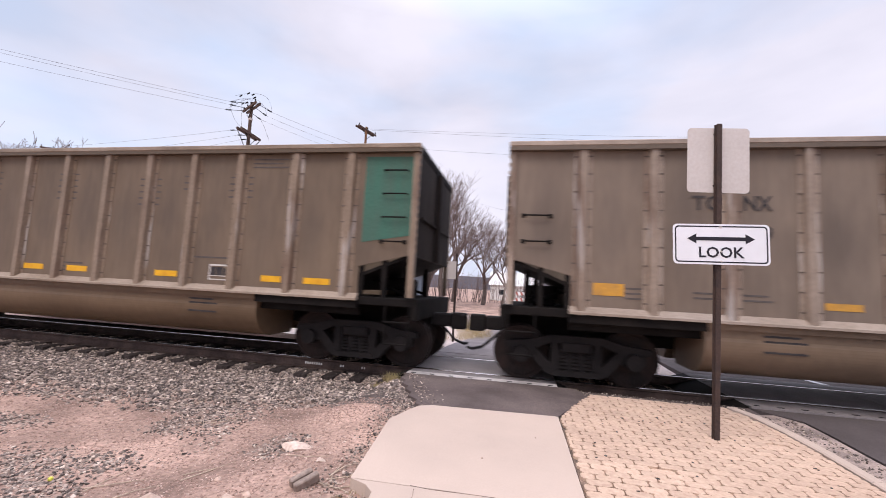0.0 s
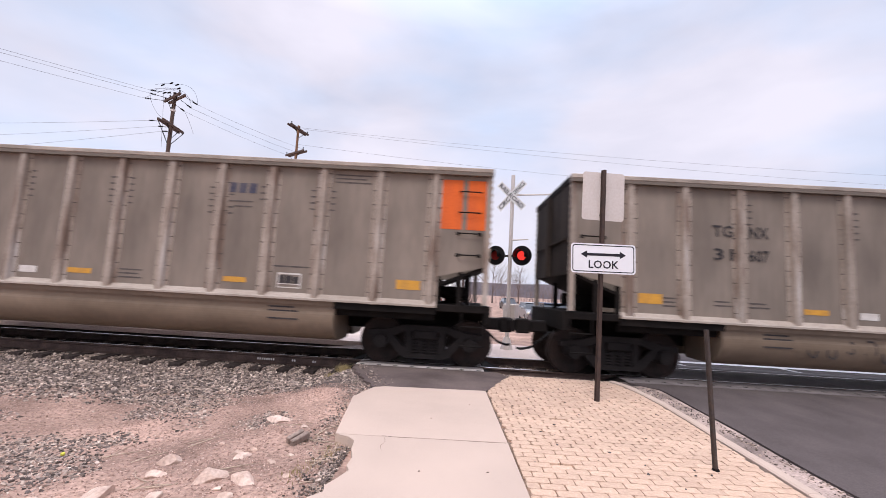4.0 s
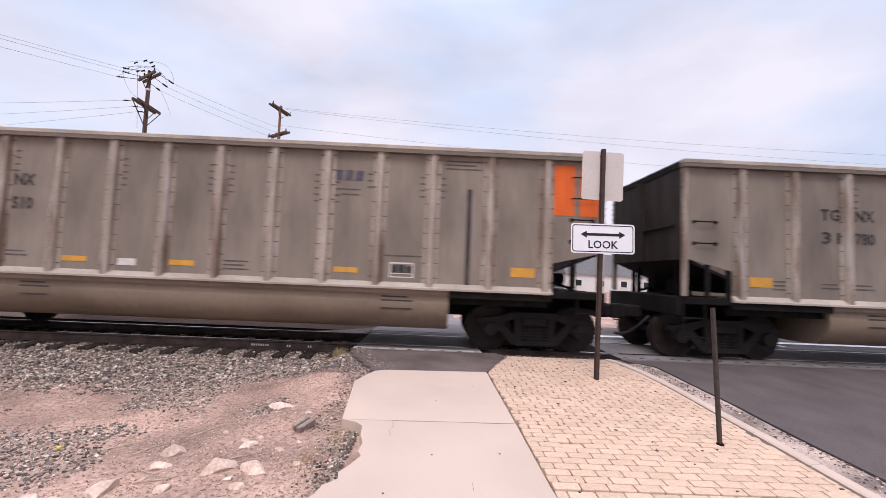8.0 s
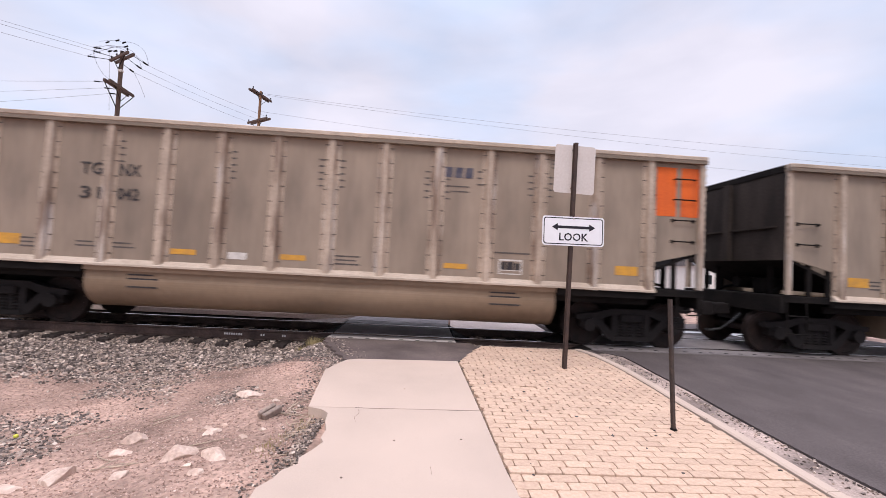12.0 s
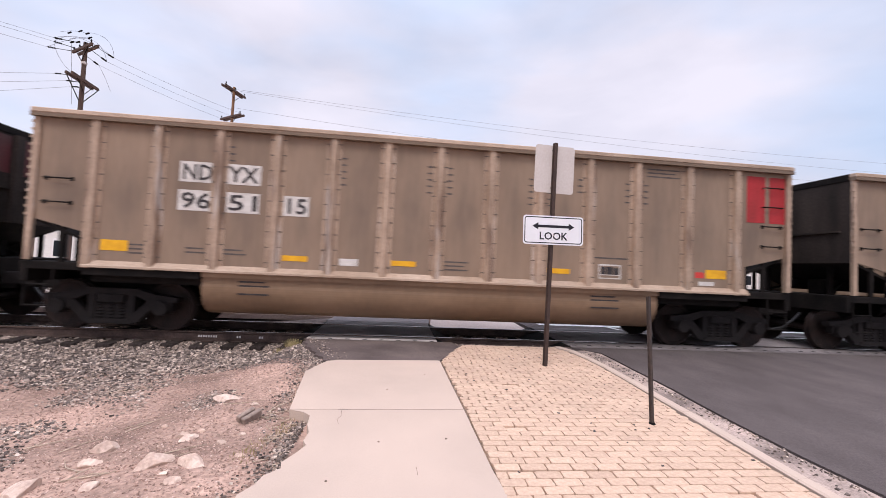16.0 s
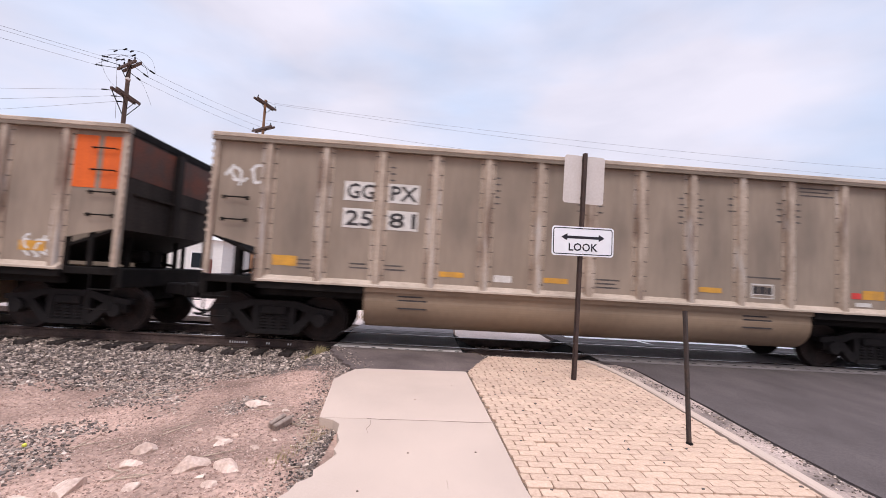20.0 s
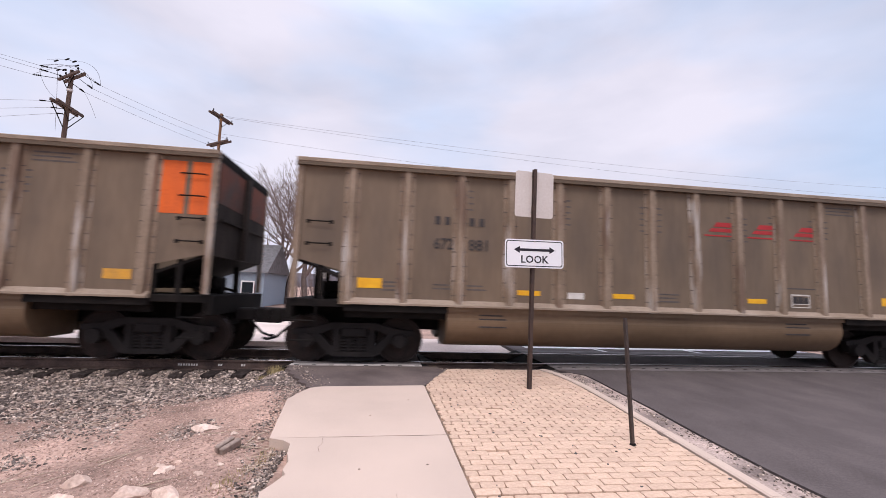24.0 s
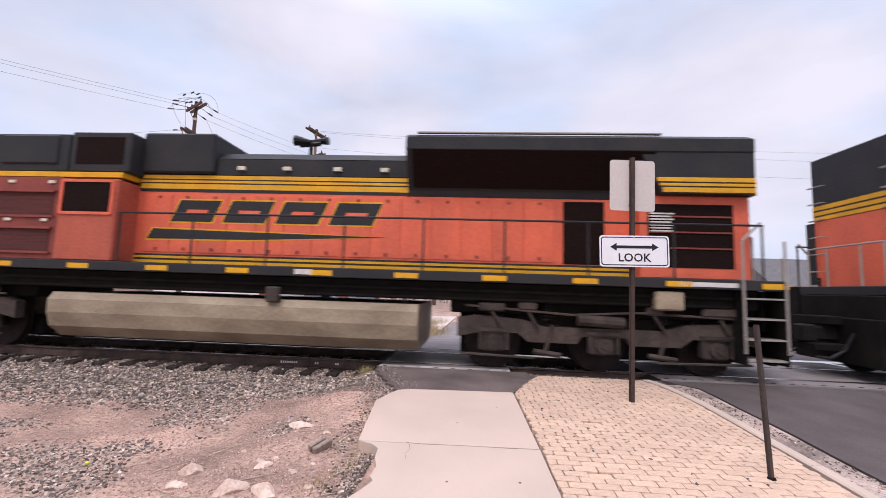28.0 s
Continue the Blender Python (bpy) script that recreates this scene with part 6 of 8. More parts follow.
                part("sanding_gear", bm, M["loco_iron"], tr)
            bm = bmesh.new()
            for a, b in (((-2.6, 1.22), (-0.6, 1.10)), ((-0.6, 1.10), (0.6, 1.18)), ((0.6, 1.18), (2.6, 1.12)), ((-2.7, 0.32), (-1.3, 0.28)), ((0.9, 0.28), (2.6, 0.31))):
                rod(bm, (a[0], s * 1.30, a[1]), (b[0], s * 1.30, b[1]), 0.024, 6)
            part("air_pipe", bm, M["loco_iron"], tr)
    # the cab end stands a little lower than the drawn pattern
    for top in eng.children:
        if top.name.split(".")[0] in ("nose", "nose_stripe", "glare_panel", "headlight", "cab", "cabinet", "cabinet_top", "cab_rear_band", "cabinet_grille", "grille_ledge", "cabinet_light", "blower_housing", "resistor_box", "resistor_screen"):
            for ob in (top, *top.children):
                if ob.name.startswith("lettering"):
                    ob.matrix_basis = Matrix.Translation((0, 0, -0.07)) @ ob.matrix_basis
                    continue
                for v in ob.data.vertices:
                    v.co.z = 1.84 + (v.co.z - 1.84) * 0.957
    return eng


LOCO = build_loco()
LOCO2 = copy_thing(LOCO, pose(0, TRACK, 0, 0, 0, 180))
for ob in LOCO2.children:
    if ob.name.split(".")[0] in ("radiator_hood", "shoulder_band", "end_band", "rear_cabinet"):
        for o in (ob, *ob.children):
            o.data = o.data.copy()
            for v in o.data.vertices:
                v.co.y = max(-1.05, min(1.05, v.co.y)) if v.co.x > 18.7 else v.co.y
                if v.co.z > 3.41:
                    v.co.z = 3.41 + (v.co.z - 3.41) * 1.24
tagged(LOCO, "orange, yellow and black diesel locomotive coupled behind the coal wagons", "locomotive", "locomotives of the train")
tagged(LOCO2, "second orange and black diesel locomotive running long hood first", "locomotive", "locomotives of the train")
LOCOS = [(LOCO, 0.0, 0), (LOCO2, 44.58, 180)]
for eng, dx, turn in LOCOS:
    eng.matrix_basis = pose(LOCO_FRONT_AT_27 + SPEED * 27 + dx, TRACK, 0, 0, 0, turn)


# ---- beyond the rails ----
def tube(vs, fs, p, q, r0, r1, n=4):
    """Adds a tapered tube to lists of vertices and faces."""
    d = (q - p)
    if d.length < 1e-4:
        return
    u = d.orthogonal().normalized()
    w = d.normalized().cross(u)
    o = len(vs)
    for c, r in ((p, r0), (q, r1)):
        for i in range(n):
            a = 2 * math.pi * i / n
            vs.append(tuple(c + (u * math.cos(a) + w * math.sin(a)) * r))
    fs.extend([(o + i, o + (i + 1) % n, o + n + (i + 1) % n, o + n + i) for i in range(n)])


def bare_tree(x, y, z, height, seed, spread=0.6, depth=5, label="tall bare winter tree with fine branching twigs", exact=False, thin=0.0, stout=1.0):
    rng = random.Random(seed)
    tv, tf, cv, cf = [], [], [], []

    def grow(p, d, length, r, level):
        q = p
        steps = 3 if level < 3 else 2
        for i in range(steps):
            d = (d + Vector((rng.uniform(-1, 1), rng.uniform(-1, 1), rng.uniform(-0.3, 0.6))) * 0.16).normalized()
            e = q + d * length / steps
            ra, rb = max(thin, r * (1 - 0.35 * i / steps)), max(thin, r * (1 - 0.35 * (i + 1) / steps))
            if level < 1:
                tube(tv, tf, q, e, ra, rb, 7)
            else:
                tube(cv, cf, q, e, ra, rb, 4 if level < 3 else 3)
            q = e
            if level < depth and i > 0 or level == 0 and i > 0:
                for _ in range(2 if level < 2 else rng.choice((1, 2))):
                    side = Vector((rng.uniform(-1, 1), rng.uniform(-1, 1), rng.uniform(-0.1, 0.8))).normalized()
                    grow(q, (d * (1 - spread) + side * spread).normalized(), length * rng.uniform(0.55, 0.8), rb * 0.62, level + 1)
        if level < depth:
            grow(q, (d + Vector((rng.uniform(-1, 1), rng.uniform(-1, 1), 0.3)) * 0.25).normalized(), length * 0.72, r * 0.6, level + 1)

    grow(Vector((0, 0, -0.3)), Vector((0, 0, 1)), height * 0.34, height * 0.018 * stout, 0)
    if exact:
        k = height / max(v[2] for v in cv)
        tv, cv = [[tuple(c * k for c in v) for v in vs] for vs in (tv, cv)]
    tree = tagged(new("tree", None), label, "tree", "bare trees beyond the rails")
    tree.location = (x, y, z)
    for name, vs, fs, mat in (("trunk", tv, tf, M["bark"]), ("crown", cv, cf, M["twigs_far"])):
        me = bpy.data.meshes.new(name)
        me.from_pydata(vs, [], fs)
        me.materials.append(mat)
        part(name, me, None, tree)
    return tree


FAR_Z = -0.42
for i, (x, y, h) in enumerate(((-10.5, 44, 15), (-7.6, 40, 13), (-13.5, 50, 16), (-4.6, 50, 12), (-2.0, 46, 11), (-18, 52, 13), (-9.0, 55, 15))):
    bare_tree(x, y, FAR_Z, h, 20 + i, depth=6 if i in (0, 1, 3) else 5, thin=0.008, stout=1.35)
for i, (x, y, h) in enumerate(((-74.0, 45, 22.8), (-87, 45, 20.6), (-104, 48, 20.5))):
    bare_tree(x, y, FAR_Z, h, 40 + i, spread=0.74, depth=6 if i < 3 else 5, label="distant rounded bare tree", exact=True, thin=0.03)
bare_tree(9.0, 85, FAR_Z, 11, 60, depth=4, label="distant bare tree beside the road")
bare_tree(16.0, 95, FAR_Z, 10, 61, depth=4, label="distant bare tree beside the road")


def pole(x, y, top, mat, label, arms, r=0.16, lean=0.0, double=False, arm_mat=""):
    root = tagged(new("utility_pole", None), label, "utility pole", "utility poles")
    root.matrix_basis = pose(x, y, FAR_Z, 0, lean, 0)
    bm = bmesh.new()
    rod(bm, (0, 0, -0.5), (0, 0, top - FAR_Z), r, 12, r * 0.7)
    part("shaft", bm, M[mat], root)
    for z, half, turn, pins in arms:
        c, s = math.cos(radians(turn)), math.sin(radians(turn))
        zz = z - FAR_Z
        bm = bmesh.new()
        box(bm, -half, half, -0.06, 0.06, -0.08, 0.08, bevel=0.01)
        arm = part("crossarm", bm, M[arm_mat or mat], root, at=pose(s * 0.14, -c * 0.14, zz, 0, 0, turn))
        if double:
            bm = bmesh.new()
            box(bm, -half, half, -0.06, 0.06, -0.08, 0.08, bevel=0.01)
            part("crossarm", bm, M[arm_mat or mat], root, at=pose(-s * 0.14, c * 0.14, zz, 0, 0, turn))
        for k in range(pins):
            px = -half + 0.12 + k * (2 * half - 0.24) / max(1, pins - 1)
            bm = bmesh.new()
            rod(bm, (px, 0, 0.07), (px, 0, 0.18), 0.02, 6)
            rod(bm, (px, 0, 0.16), (px, 0, 0.27), 0.05, 8, 0.03)
            part("insulator", bm, M["steel_dark"], arm)
        bm = bmesh.new()
        for q in (-0.62, 0.62):
            rod(bm, (q * half, 0.0, -0.05), (0, 0.0, -0.75), 0.02, 6)
        part("arm_brace", bm, M["steel_dark"], arm)
    return root


P1, P2, P0 = (-18.45, 24.0), (-13.85, 33.0), (-46.0, -6.0)
p1 = pole(*P1, 13.3, "wood_pole", "dark wooden utility pole with two crossarms and many wires", ((12.92, 1.15, -34, 4), (11.06, 1.14, 95, 0)), 0.15, 0.0, True)
part("pole_band", boxes((-0.125, 0.125, -0.125, 0.125, 12.0 - FAR_Z, 12.2 - FAR_Z), bevel=0.05), M["sign_back"], p1, "pale metal band")


def hung(name, pts, r, mat, n=8):
    """A cable of the pole through a few points, bent smoothly."""
    vs, fs = [], []
    pts = [Vector(p) for p in pts]
    a, b, c = pts
    last = a
    for i in range(1, n + 1):
        u = i / n
        q = a * (1 - u) ** 2 + b * 2 * u * (1 - u) + c * u ** 2
        tube(vs, fs, last, q, r, r, 4)
        last = q
    me = bpy.data.meshes.new(name)
    me.from_pydata(vs, [], fs)
    me.materials.append(M[mat])
    part(name, me, None, p1)


# dead ends of the conductors: strings of insulators, and the slack jumpers between them
up = -FAR_Z
LEFT_ENDS = [(-1.69, 0.0, 13.41 + up), (-1.60, -0.1, 13.15 + up), (-2.0, 0.0, 12.85 + up)]
RIGHT_ENDS = [(0.95, 0.9, 12.95 + up), (0.5, 1.0, 12.74 + up), (0.05, 1.0, 12.50 + up)]
for (ax, ay, az), (bx, by, bz) in ((LEFT_ENDS[0], (-0.2, -0.1, 13.2 + up)), (LEFT_ENDS[1], (-0.5, 0.3, 13.0 + up)), (LEFT_ENDS[2], (-0.9, 0.5, 12.95 + up)), (RIGHT_ENDS[0], (0.75, -0.45, 12.98 + up)), (RIGHT_ENDS[1], (0.15, 0.0, 13.0 + up)), (RIGHT_ENDS[2], (-0.2, 0.2, 12.7 + up))):
    p, q = Vector((ax, ay, az)), Vector((bx, by, bz))
    bm = bmesh.new()
    rod(bm, p, q, 0.018, 6)
    for k in range(4):
        c = p.lerp(q, 0.05 + 0.07 * k)
        rod(bm, c, c + (q - p).normalized() * 0.04, 0.05, 8)
    part("insulator", bm, M["steel_dark"], p1, "dark string of insulator discs")
for a, b, c in ((LEFT_ENDS[0], (-0.4, 0.3, 14.1 + up), RIGHT_ENDS[0]), (LEFT_ENDS[1], (-1.4, 0.2, 11.6 + up), (0.0, 0.3, 11.3 + up)), (LEFT_ENDS[2], (-0.3, 0.2, 13.9 + up), (0.4, -0.3, 13.4 + up)), ((-0.6, -0.3, 13.3 + up), (0.7, 0.2, 14.0 + up), RIGHT_ENDS[1]),
                (RIGHT_ENDS[0], (1.2, 0.3, 14.1 + up), (0.3, -0.4, 13.7 + up)), (RIGHT_ENDS[2], (0.7, 0.6, 11.8 + up), (0.5, 1.5, 11.15 + up)), (LEFT_ENDS[1], (-0.9, 0.0, 13.8 + up), (-0.2, 0.1, 13.55 + up)), ((-0.9, -0.6, 13.5 + up), (-0.5, 0.0, 14.0 + up), (0.1, -0.2, 13.75 + up)), ((-0.3, -0.6, 12.9 + up), (-0.35, -0.4, 12.0 + up), (-0.25, -0.3, 9.6 + up))):
    hung("jumper_wire", (a, b, c), 0.008, "wire")
for x, y, z in ((-0.55, -0.4, 13.55), (-0.15, -0.2, 13.8), (0.3, -0.3, 13.65), (0.55, -0.45, 13.35), (-0.9, 0.3, 13.35), (-0.45, 0.1, 13.3)):
    bm = bmesh.new()
    rod(bm, (x - 0.12, y, z + up), (x + 0.12, y - 0.1, z + up + 0.03), 0.04, 8)
    part("insulator", bm, M["steel_dark"], p1)
for x, z in ((-1.44, 11.37), (-0.83, 11.01), (-0.5, 10.7)):
    bm = bmesh.new()
    rod(bm, (x, 0.0, z + up), (-0.15, 0.0, z + up - 0.03), 0.02, 6)
    rod(bm, (x, 0.0, z + up), (x + 0.28, 0.0, z + up), 0.04, 8)
    part("insulator", bm, M["steel_dark"], p1, "dark insulator string")
bm = bmesh.new()
rod(bm, (0.05, 0.1, 9.9 + up), (0.2, 1.0, 10.98 + up), 0.025, 6)
rod(bm, (-0.05, -0.1, 9.9 + up), (-0.1, -1.0, 10.98 + up), 0.025, 6)
part("arm_brace", bm, M["steel_dark"], p1)
p2 = pole(*P2, 15.06, "wood_pole_pale", "pale brown wooden utility pole with two crossarms", ((14.72, 1.28, 76, 3), (12.6, 1.35, -37, 2)), 0.14, 0.0, True, "wood_pole")
bm = bmesh.new()
rod(bm, (0.45, 0, 10.9 - FAR_Z), (0.45, 0, 11.6 - FAR_Z), 0.2, 10)
part("transformer", bm, M["sign_back"], p2, "grey can transformer")
pole(-47.8, 34.0, 14.0, "wood_pole", "dark wooden utility pole far off", ((13.6, 2.0, 40, 5), (12.4, 1.3, 40, 2)), 0.18)
pole(1.95, 60.0, 12.2, "wood_pole", "slim dark utility pole by the far road", ((11.95, 1.25, 0, 3),), 0.17)
pole(66.0, 36.0, 13.6, "wood_pole", "wooden utility pole beside the far road", ((13.2, 1.2, 80, 3),), 0.17)
pole(5.6, 130.0, 14.0, "wood_pole", "thin utility pole far along the road", ((13.4, 1.3, 0, 3),), 0.2)


def wire(name, a, b, sag, r=0.008, n=18):
    vs, fs = [], []
    a, b = Vector(a), Vector(b)
    side = (b - a).cross(Vector((0, 0, 1))).normalized() * r
    up = Vector((0, 0, r))
    for i in range(n + 1):
        u = i / n
        p = a.lerp(b, u) - Vector((0, 0, 4 * sag * u * (1 - u)))
        vs += [tuple(p + side), tuple(p + up), tuple(p - side), tuple(p - up)]
    fs = [(i * 4 + k, i * 4 + (k + 1) % 4, i * 4 + 4 + (k + 1) % 4, i * 4 + 4 + k) for i in range(n) for k in range(4)]
    me = bpy.data.meshes.new(name)
    me.from_pydata(vs, [], fs)
    me.materials.append(M["wire"])
    tagged(new(name, me), "thin overhead wire strung between utility poles", "overhead wire", "overhead wires")


for (x, y, z), far in zip(LEFT_ENDS, (12.6, 12.4, 11.9)):
    wire("overhead_wire", (P1[0] + x, P1[1] + y, z + FAR_Z), (P0[0] + x, P0[1] + y, far), 0.5)
for (x, y, z), (ex, ey, ez) in zip(RIGHT_ENDS, ((0.9, -0.7, 12.75), (0.0, 0.0, 12.7), (-0.9, 0.7, 12.6))):
    wire("overhead_wire", (P1[0] + x, P1[1] + y, z + FAR_Z), (P2[0] + ex, P2[1] + ey, ez), 0.12)
for dx, z0, z1 in ((-0.8, 15.1, 14.4), (0.8, 14.6, 13.7)):
    wire("overhead_wire", (P2[0] + dx * 0.8, P2[1] - dx * 0.55, z0), (66 + dx * 0.2, 36 + dx, z1), 0.9)
wire("overhead_wire", (P2[0], P2[1], 13.4), (66, 36, 12.4), 1.2)
for x, z, far in ((-1.44, 11.37, 12.6), (-0.83, 11.01, 11.2), (-0.5, 10.7, 9.7)):
    wire("overhead_wire", (P1[0] + x, P1[1], z), (-47.8, 30.4, far), 0.15)
wire("overhead_wire", (-47.8, 34, 13.8), (-95, 20, 14.5), 0.6)
wire("overhead_wire", (1.95, 60, 12.2), (-13.85, 33, 11.8), 0.6)


def house(x, y, w, d, h, roof, wall, label, ridge=0.35):
    root = tagged(new("house", None), label, "house", "buildings beyond the rails")
    root.location = (x, y, FAR_Z)
    part("wall", boxes((-w / 2, w / 2, 0, d, 0, h)), wall, root)
    bm = bmesh.new()
    prism(bm, [(-0.3, h), (d / 2, h + d * ridge), (d + 0.3, h)], "x", -w / 2 - 0.3, w / 2 + 0.3)
    part("roof", bm, roof, root)
    for k in range(max(2, int(w / 3))):
        wx = -w / 2 + (k + 0.5) * w / max(2, int(w / 3))
        win = part("window", boxes((wx - 0.55, wx + 0.55, -0.06, -0.002, h * 0.35, h * 0.75)), M["white_paint"], root)
        part("pane", boxes((wx - 0.45, wx + 0.45, -0.07, -0.061, h * 0.39, h * 0.71)), M["glass_dark"], win)
    part("door", boxes((w / 2 - 1.6, w / 2 - 0.7, -0.05, -0.003, 0, 2.05)), M["maroon_door"], root)


M["maroon_door"] = material("maroon_door", (0.2, 0.06, 0.05), 0.6, scale=4, fine=20)
M["siding_blue"] = material("siding_blue", (0.26, 0.31, 0.36), 0.7, tint=(0.21, 0.25, 0.30), scale=2, fine=20, stretch=(1, 1, 8))
M["siding_white"] = material("siding_white", (0.72, 0.69, 0.66), 0.7, tint=(0.64, 0.61, 0.58), scale=2, fine=20, stretch=(1, 1, 8))
M["siding_tan"] = material("siding_tan", (0.45, 0.35, 0.27), 0.7, tint=(0.38, 0.29, 0.22), scale=2, fine=20, stretch=(1, 1, 8))
M["shingle"] = material("shingle", (0.16, 0.15, 0.15), 0.9, tint=(0.11, 0.10, 0.10), scale=4, fine=20)
M["hill"] = material("hill", (0.20, 0.17, 0.18), 0.95, tint=(0.15, 0.13, 0.14), scale=0.02, fine=0.2, amount=0.4, bump=0)
house(-20.5, 31, 10.5, 9, 3.5, M["siding_white"], M["siding_white"], "long low white metal building", 0.12)
house(-13.0, 36, 5.2, 8, 2.9, M["shingle"], M["siding_blue"], "small blue-grey house with white trim and porch")
house(-40, 30, 12, 9, 3.2, M["shingle"], M["siding_tan"], "low tan house with a dark roof")
house(-1.6, 74, 8, 7, 2.7, M["siding_white"], M["siding_white"], "small white shed far down the street")
house(27, 62, 14, 10, 2.8, M["shingle"], M["siding_white"], "low white building beside the far road")
house(42, 48, 16, 10, 3.6, M["shingle"], M["siding_white"], "low white building beside the far road")
house(-62, 60, 16, 10, 4, M["shingle"], M["siding_tan"], "tan building behind distant trees")


def hedge_line(x0, x1, y, h, seed, label):
    """Bare scrub along the far edge: many thin stems."""
    rng = random.Random(seed)
    vs, fs = [], []
    for k in range(int((x1 - x0) * 9)):
        p = Vector((rng.uniform(x0, x1), y + rng.uniform(-3, 3), FAR_Z))
        d = Vector((rng.uniform(-0.35, 0.35), rng.uniform(-0.35, 0.35), 1)).normalized()
        q = p + d * h * rng.uniform(0.4, 1.0)
        tube(vs, fs, p, q, 0.035, 0.012, 3)
        for _ in range(3):
            u = rng.uniform(0.3, 0.95)
            s = p.lerp(q, u)
            tube(vs, fs, s, s + Vector((rng.uniform(-1, 1), rng.uniform(-1, 1), rng.uniform(0.2, 1))) * 0.28 * h, 0.016, 0.006, 3)
    stuff("scrub", vs, fs, M["twigs_far"], label, "scrub")


hedge_line(-30, 4, 58, 5.0, 3, "line of bare brown scrub beyond the rails")
hedge_line(10, 70, 85, 6.0, 4, "line of bare brown scrub along the far road")
hedge_line(-130, -34, 66, 7.0, 5, "line of bare brown scrub far off")


def build_hills():
    vs, fs = [], []
    n = 80
    for i in range(n + 1):
        a = radians(-100 + 200 * i / n)
        r = 900.0
        h = 12 + 14 * (noise.noise((i * 0.21, 0, 5)) + 1)
        vs += [(r * math.sin(a), r * math.cos(a), -3), (r * math.sin(a), r * math.cos(a), h), (r * 1.2 * math.sin(a), r * 1.2 * math.cos(a), -3)]
    for i in range(n):
        o = i * 3
        fs += [(o, o + 3, o + 4, o + 1), (o + 1, o + 4, o + 5, o + 2)]
    me = bpy.data.meshes.new("hills")
    me.from_pydata(vs, [], fs)
    me.materials.append(M["hill"])
    tagged(new("hills", me), "low hazy brown hills on the horizon", "hills", kind="structure")


build_hills()


# ---- crossing signal, barricade, vehicles beyond the rails ----
M["lens_lit"] = material("lens_lit", (0.6, 0.04, 0.03), 0.3, scale=10, fine=30, amount=0.1, bump=0)
lit = M["lens_lit"].node_tree.nodes["Principled BSDF"]
lit.inputs["Emission Color"].default_value, lit.inputs["Emission Strength"].default_value = (1.0, 0.05, 0.04, 1), 0.8


def build_signal():
    root = tagged(new("crossing_signal", None), "silver crossing signal mast with crossbuck and black flashing lights", "railway signal")
    root.matrix_basis = pose(1.76, 11.4, -0.10, 0, 0, -28)
    bm = bmesh.new()
    rod(bm, (0, 0, 0), (0, 0, 5.35), 0.06, 12)
    part("mast", bm, M["sign_back"], root)
    bm = bmesh.new()
    rod(bm, (0, 0, 0), (0, 0, 0.35), 0.2, 8, 0.1)
    part("base", bm, M["sign_back"], root)
    for sgn, words in ((1, "RAILROAD"), (-1, "CROSSING")):
        blade = part("crossbuck_blade", boxes((-0.58, 0.58, -0.006, 0.0, -0.105, 0.105)), M["white_paint"], root, "white crossbuck blade", at=pose(0, -0.09 - 0.008 * sgn, 4.68, 0, 45 * sgn, 0))
        me, w = letters(words, 0.19)
        me.materials.clear()
        me.materials.append(M["sign_black"])
        for v in me.vertices:
            v.co.x = v.co.x / w * 1.08 - 0.54
        part("lettering", me, None, blade, at=pose(0, -0.010, -0.065, 90, 0, 0))
    arm = part("light_arm", boxes((-0.55, 0.55, -0.03, 0.03, 2.78, 2.84)), M["steel_dark"], root)
    for sx in (-0.42, 0.42):
        bm = bmesh.new()
        rod(bm, (sx, -0.16, 2.81), (sx, -0.12, 2.81), 0.30, 20)
        rod(bm, (sx, -0.12, 2.81), (sx, 0.0, 2.81), 0.16, 16, 0.10)
        lamp = part("signal_head", bm, M["black_gloss"], root, "round black signal head")
        bm = bmesh.new()
        n = 14
        for i in range(n):
            a0, a1 = radians(-20 + 220 * i / n), radians(-20 + 220 * (i + 1) / n)
            f = [bm.verts.new((sx + 0.17 * math.cos(a), yy, 2.81 + 0.17 * math.sin(a))) for a, yy in ((a0, -0.16), (a1, -0.16), (a1, -0.46), (a0, -0.46))]
            bm.faces.new(f)
        bmesh.ops.solidify(bm, geom=bm.faces[:], thickness=0.008)
        part("hood", bm, M["black_gloss"], lamp)
        bm = bmesh.new()
        rod(bm, (sx, -0.175, 2.81), (sx, -0.16, 2.81), 0.14, 16)
        part("red_lens", bm, M["lens_lit" if sx > 0 else "red_paint"], lamp)
    bm = bmesh.new()
    rod(bm, (0.05, 0, 4.72), (1.5, 0.05, 4.66), 0.025, 8)
    rod(bm, (0.05, 0, 3.30), (0.55, 0, 3.32), 0.02, 8)
    part("side_arm", bm, M["sign_back"], root)
    part("gate_box", boxes((-0.2, 0.2, 0.08, 0.5, 0.75, 1.35), bevel=0.03), M["sign_back"], root)


M["faded_red"] = material("faded_red", (0.50, 0.16, 0.13), 0.6, tint=(0.42, 0.15, 0.12), scale=4, fine=30, amount=0.2)


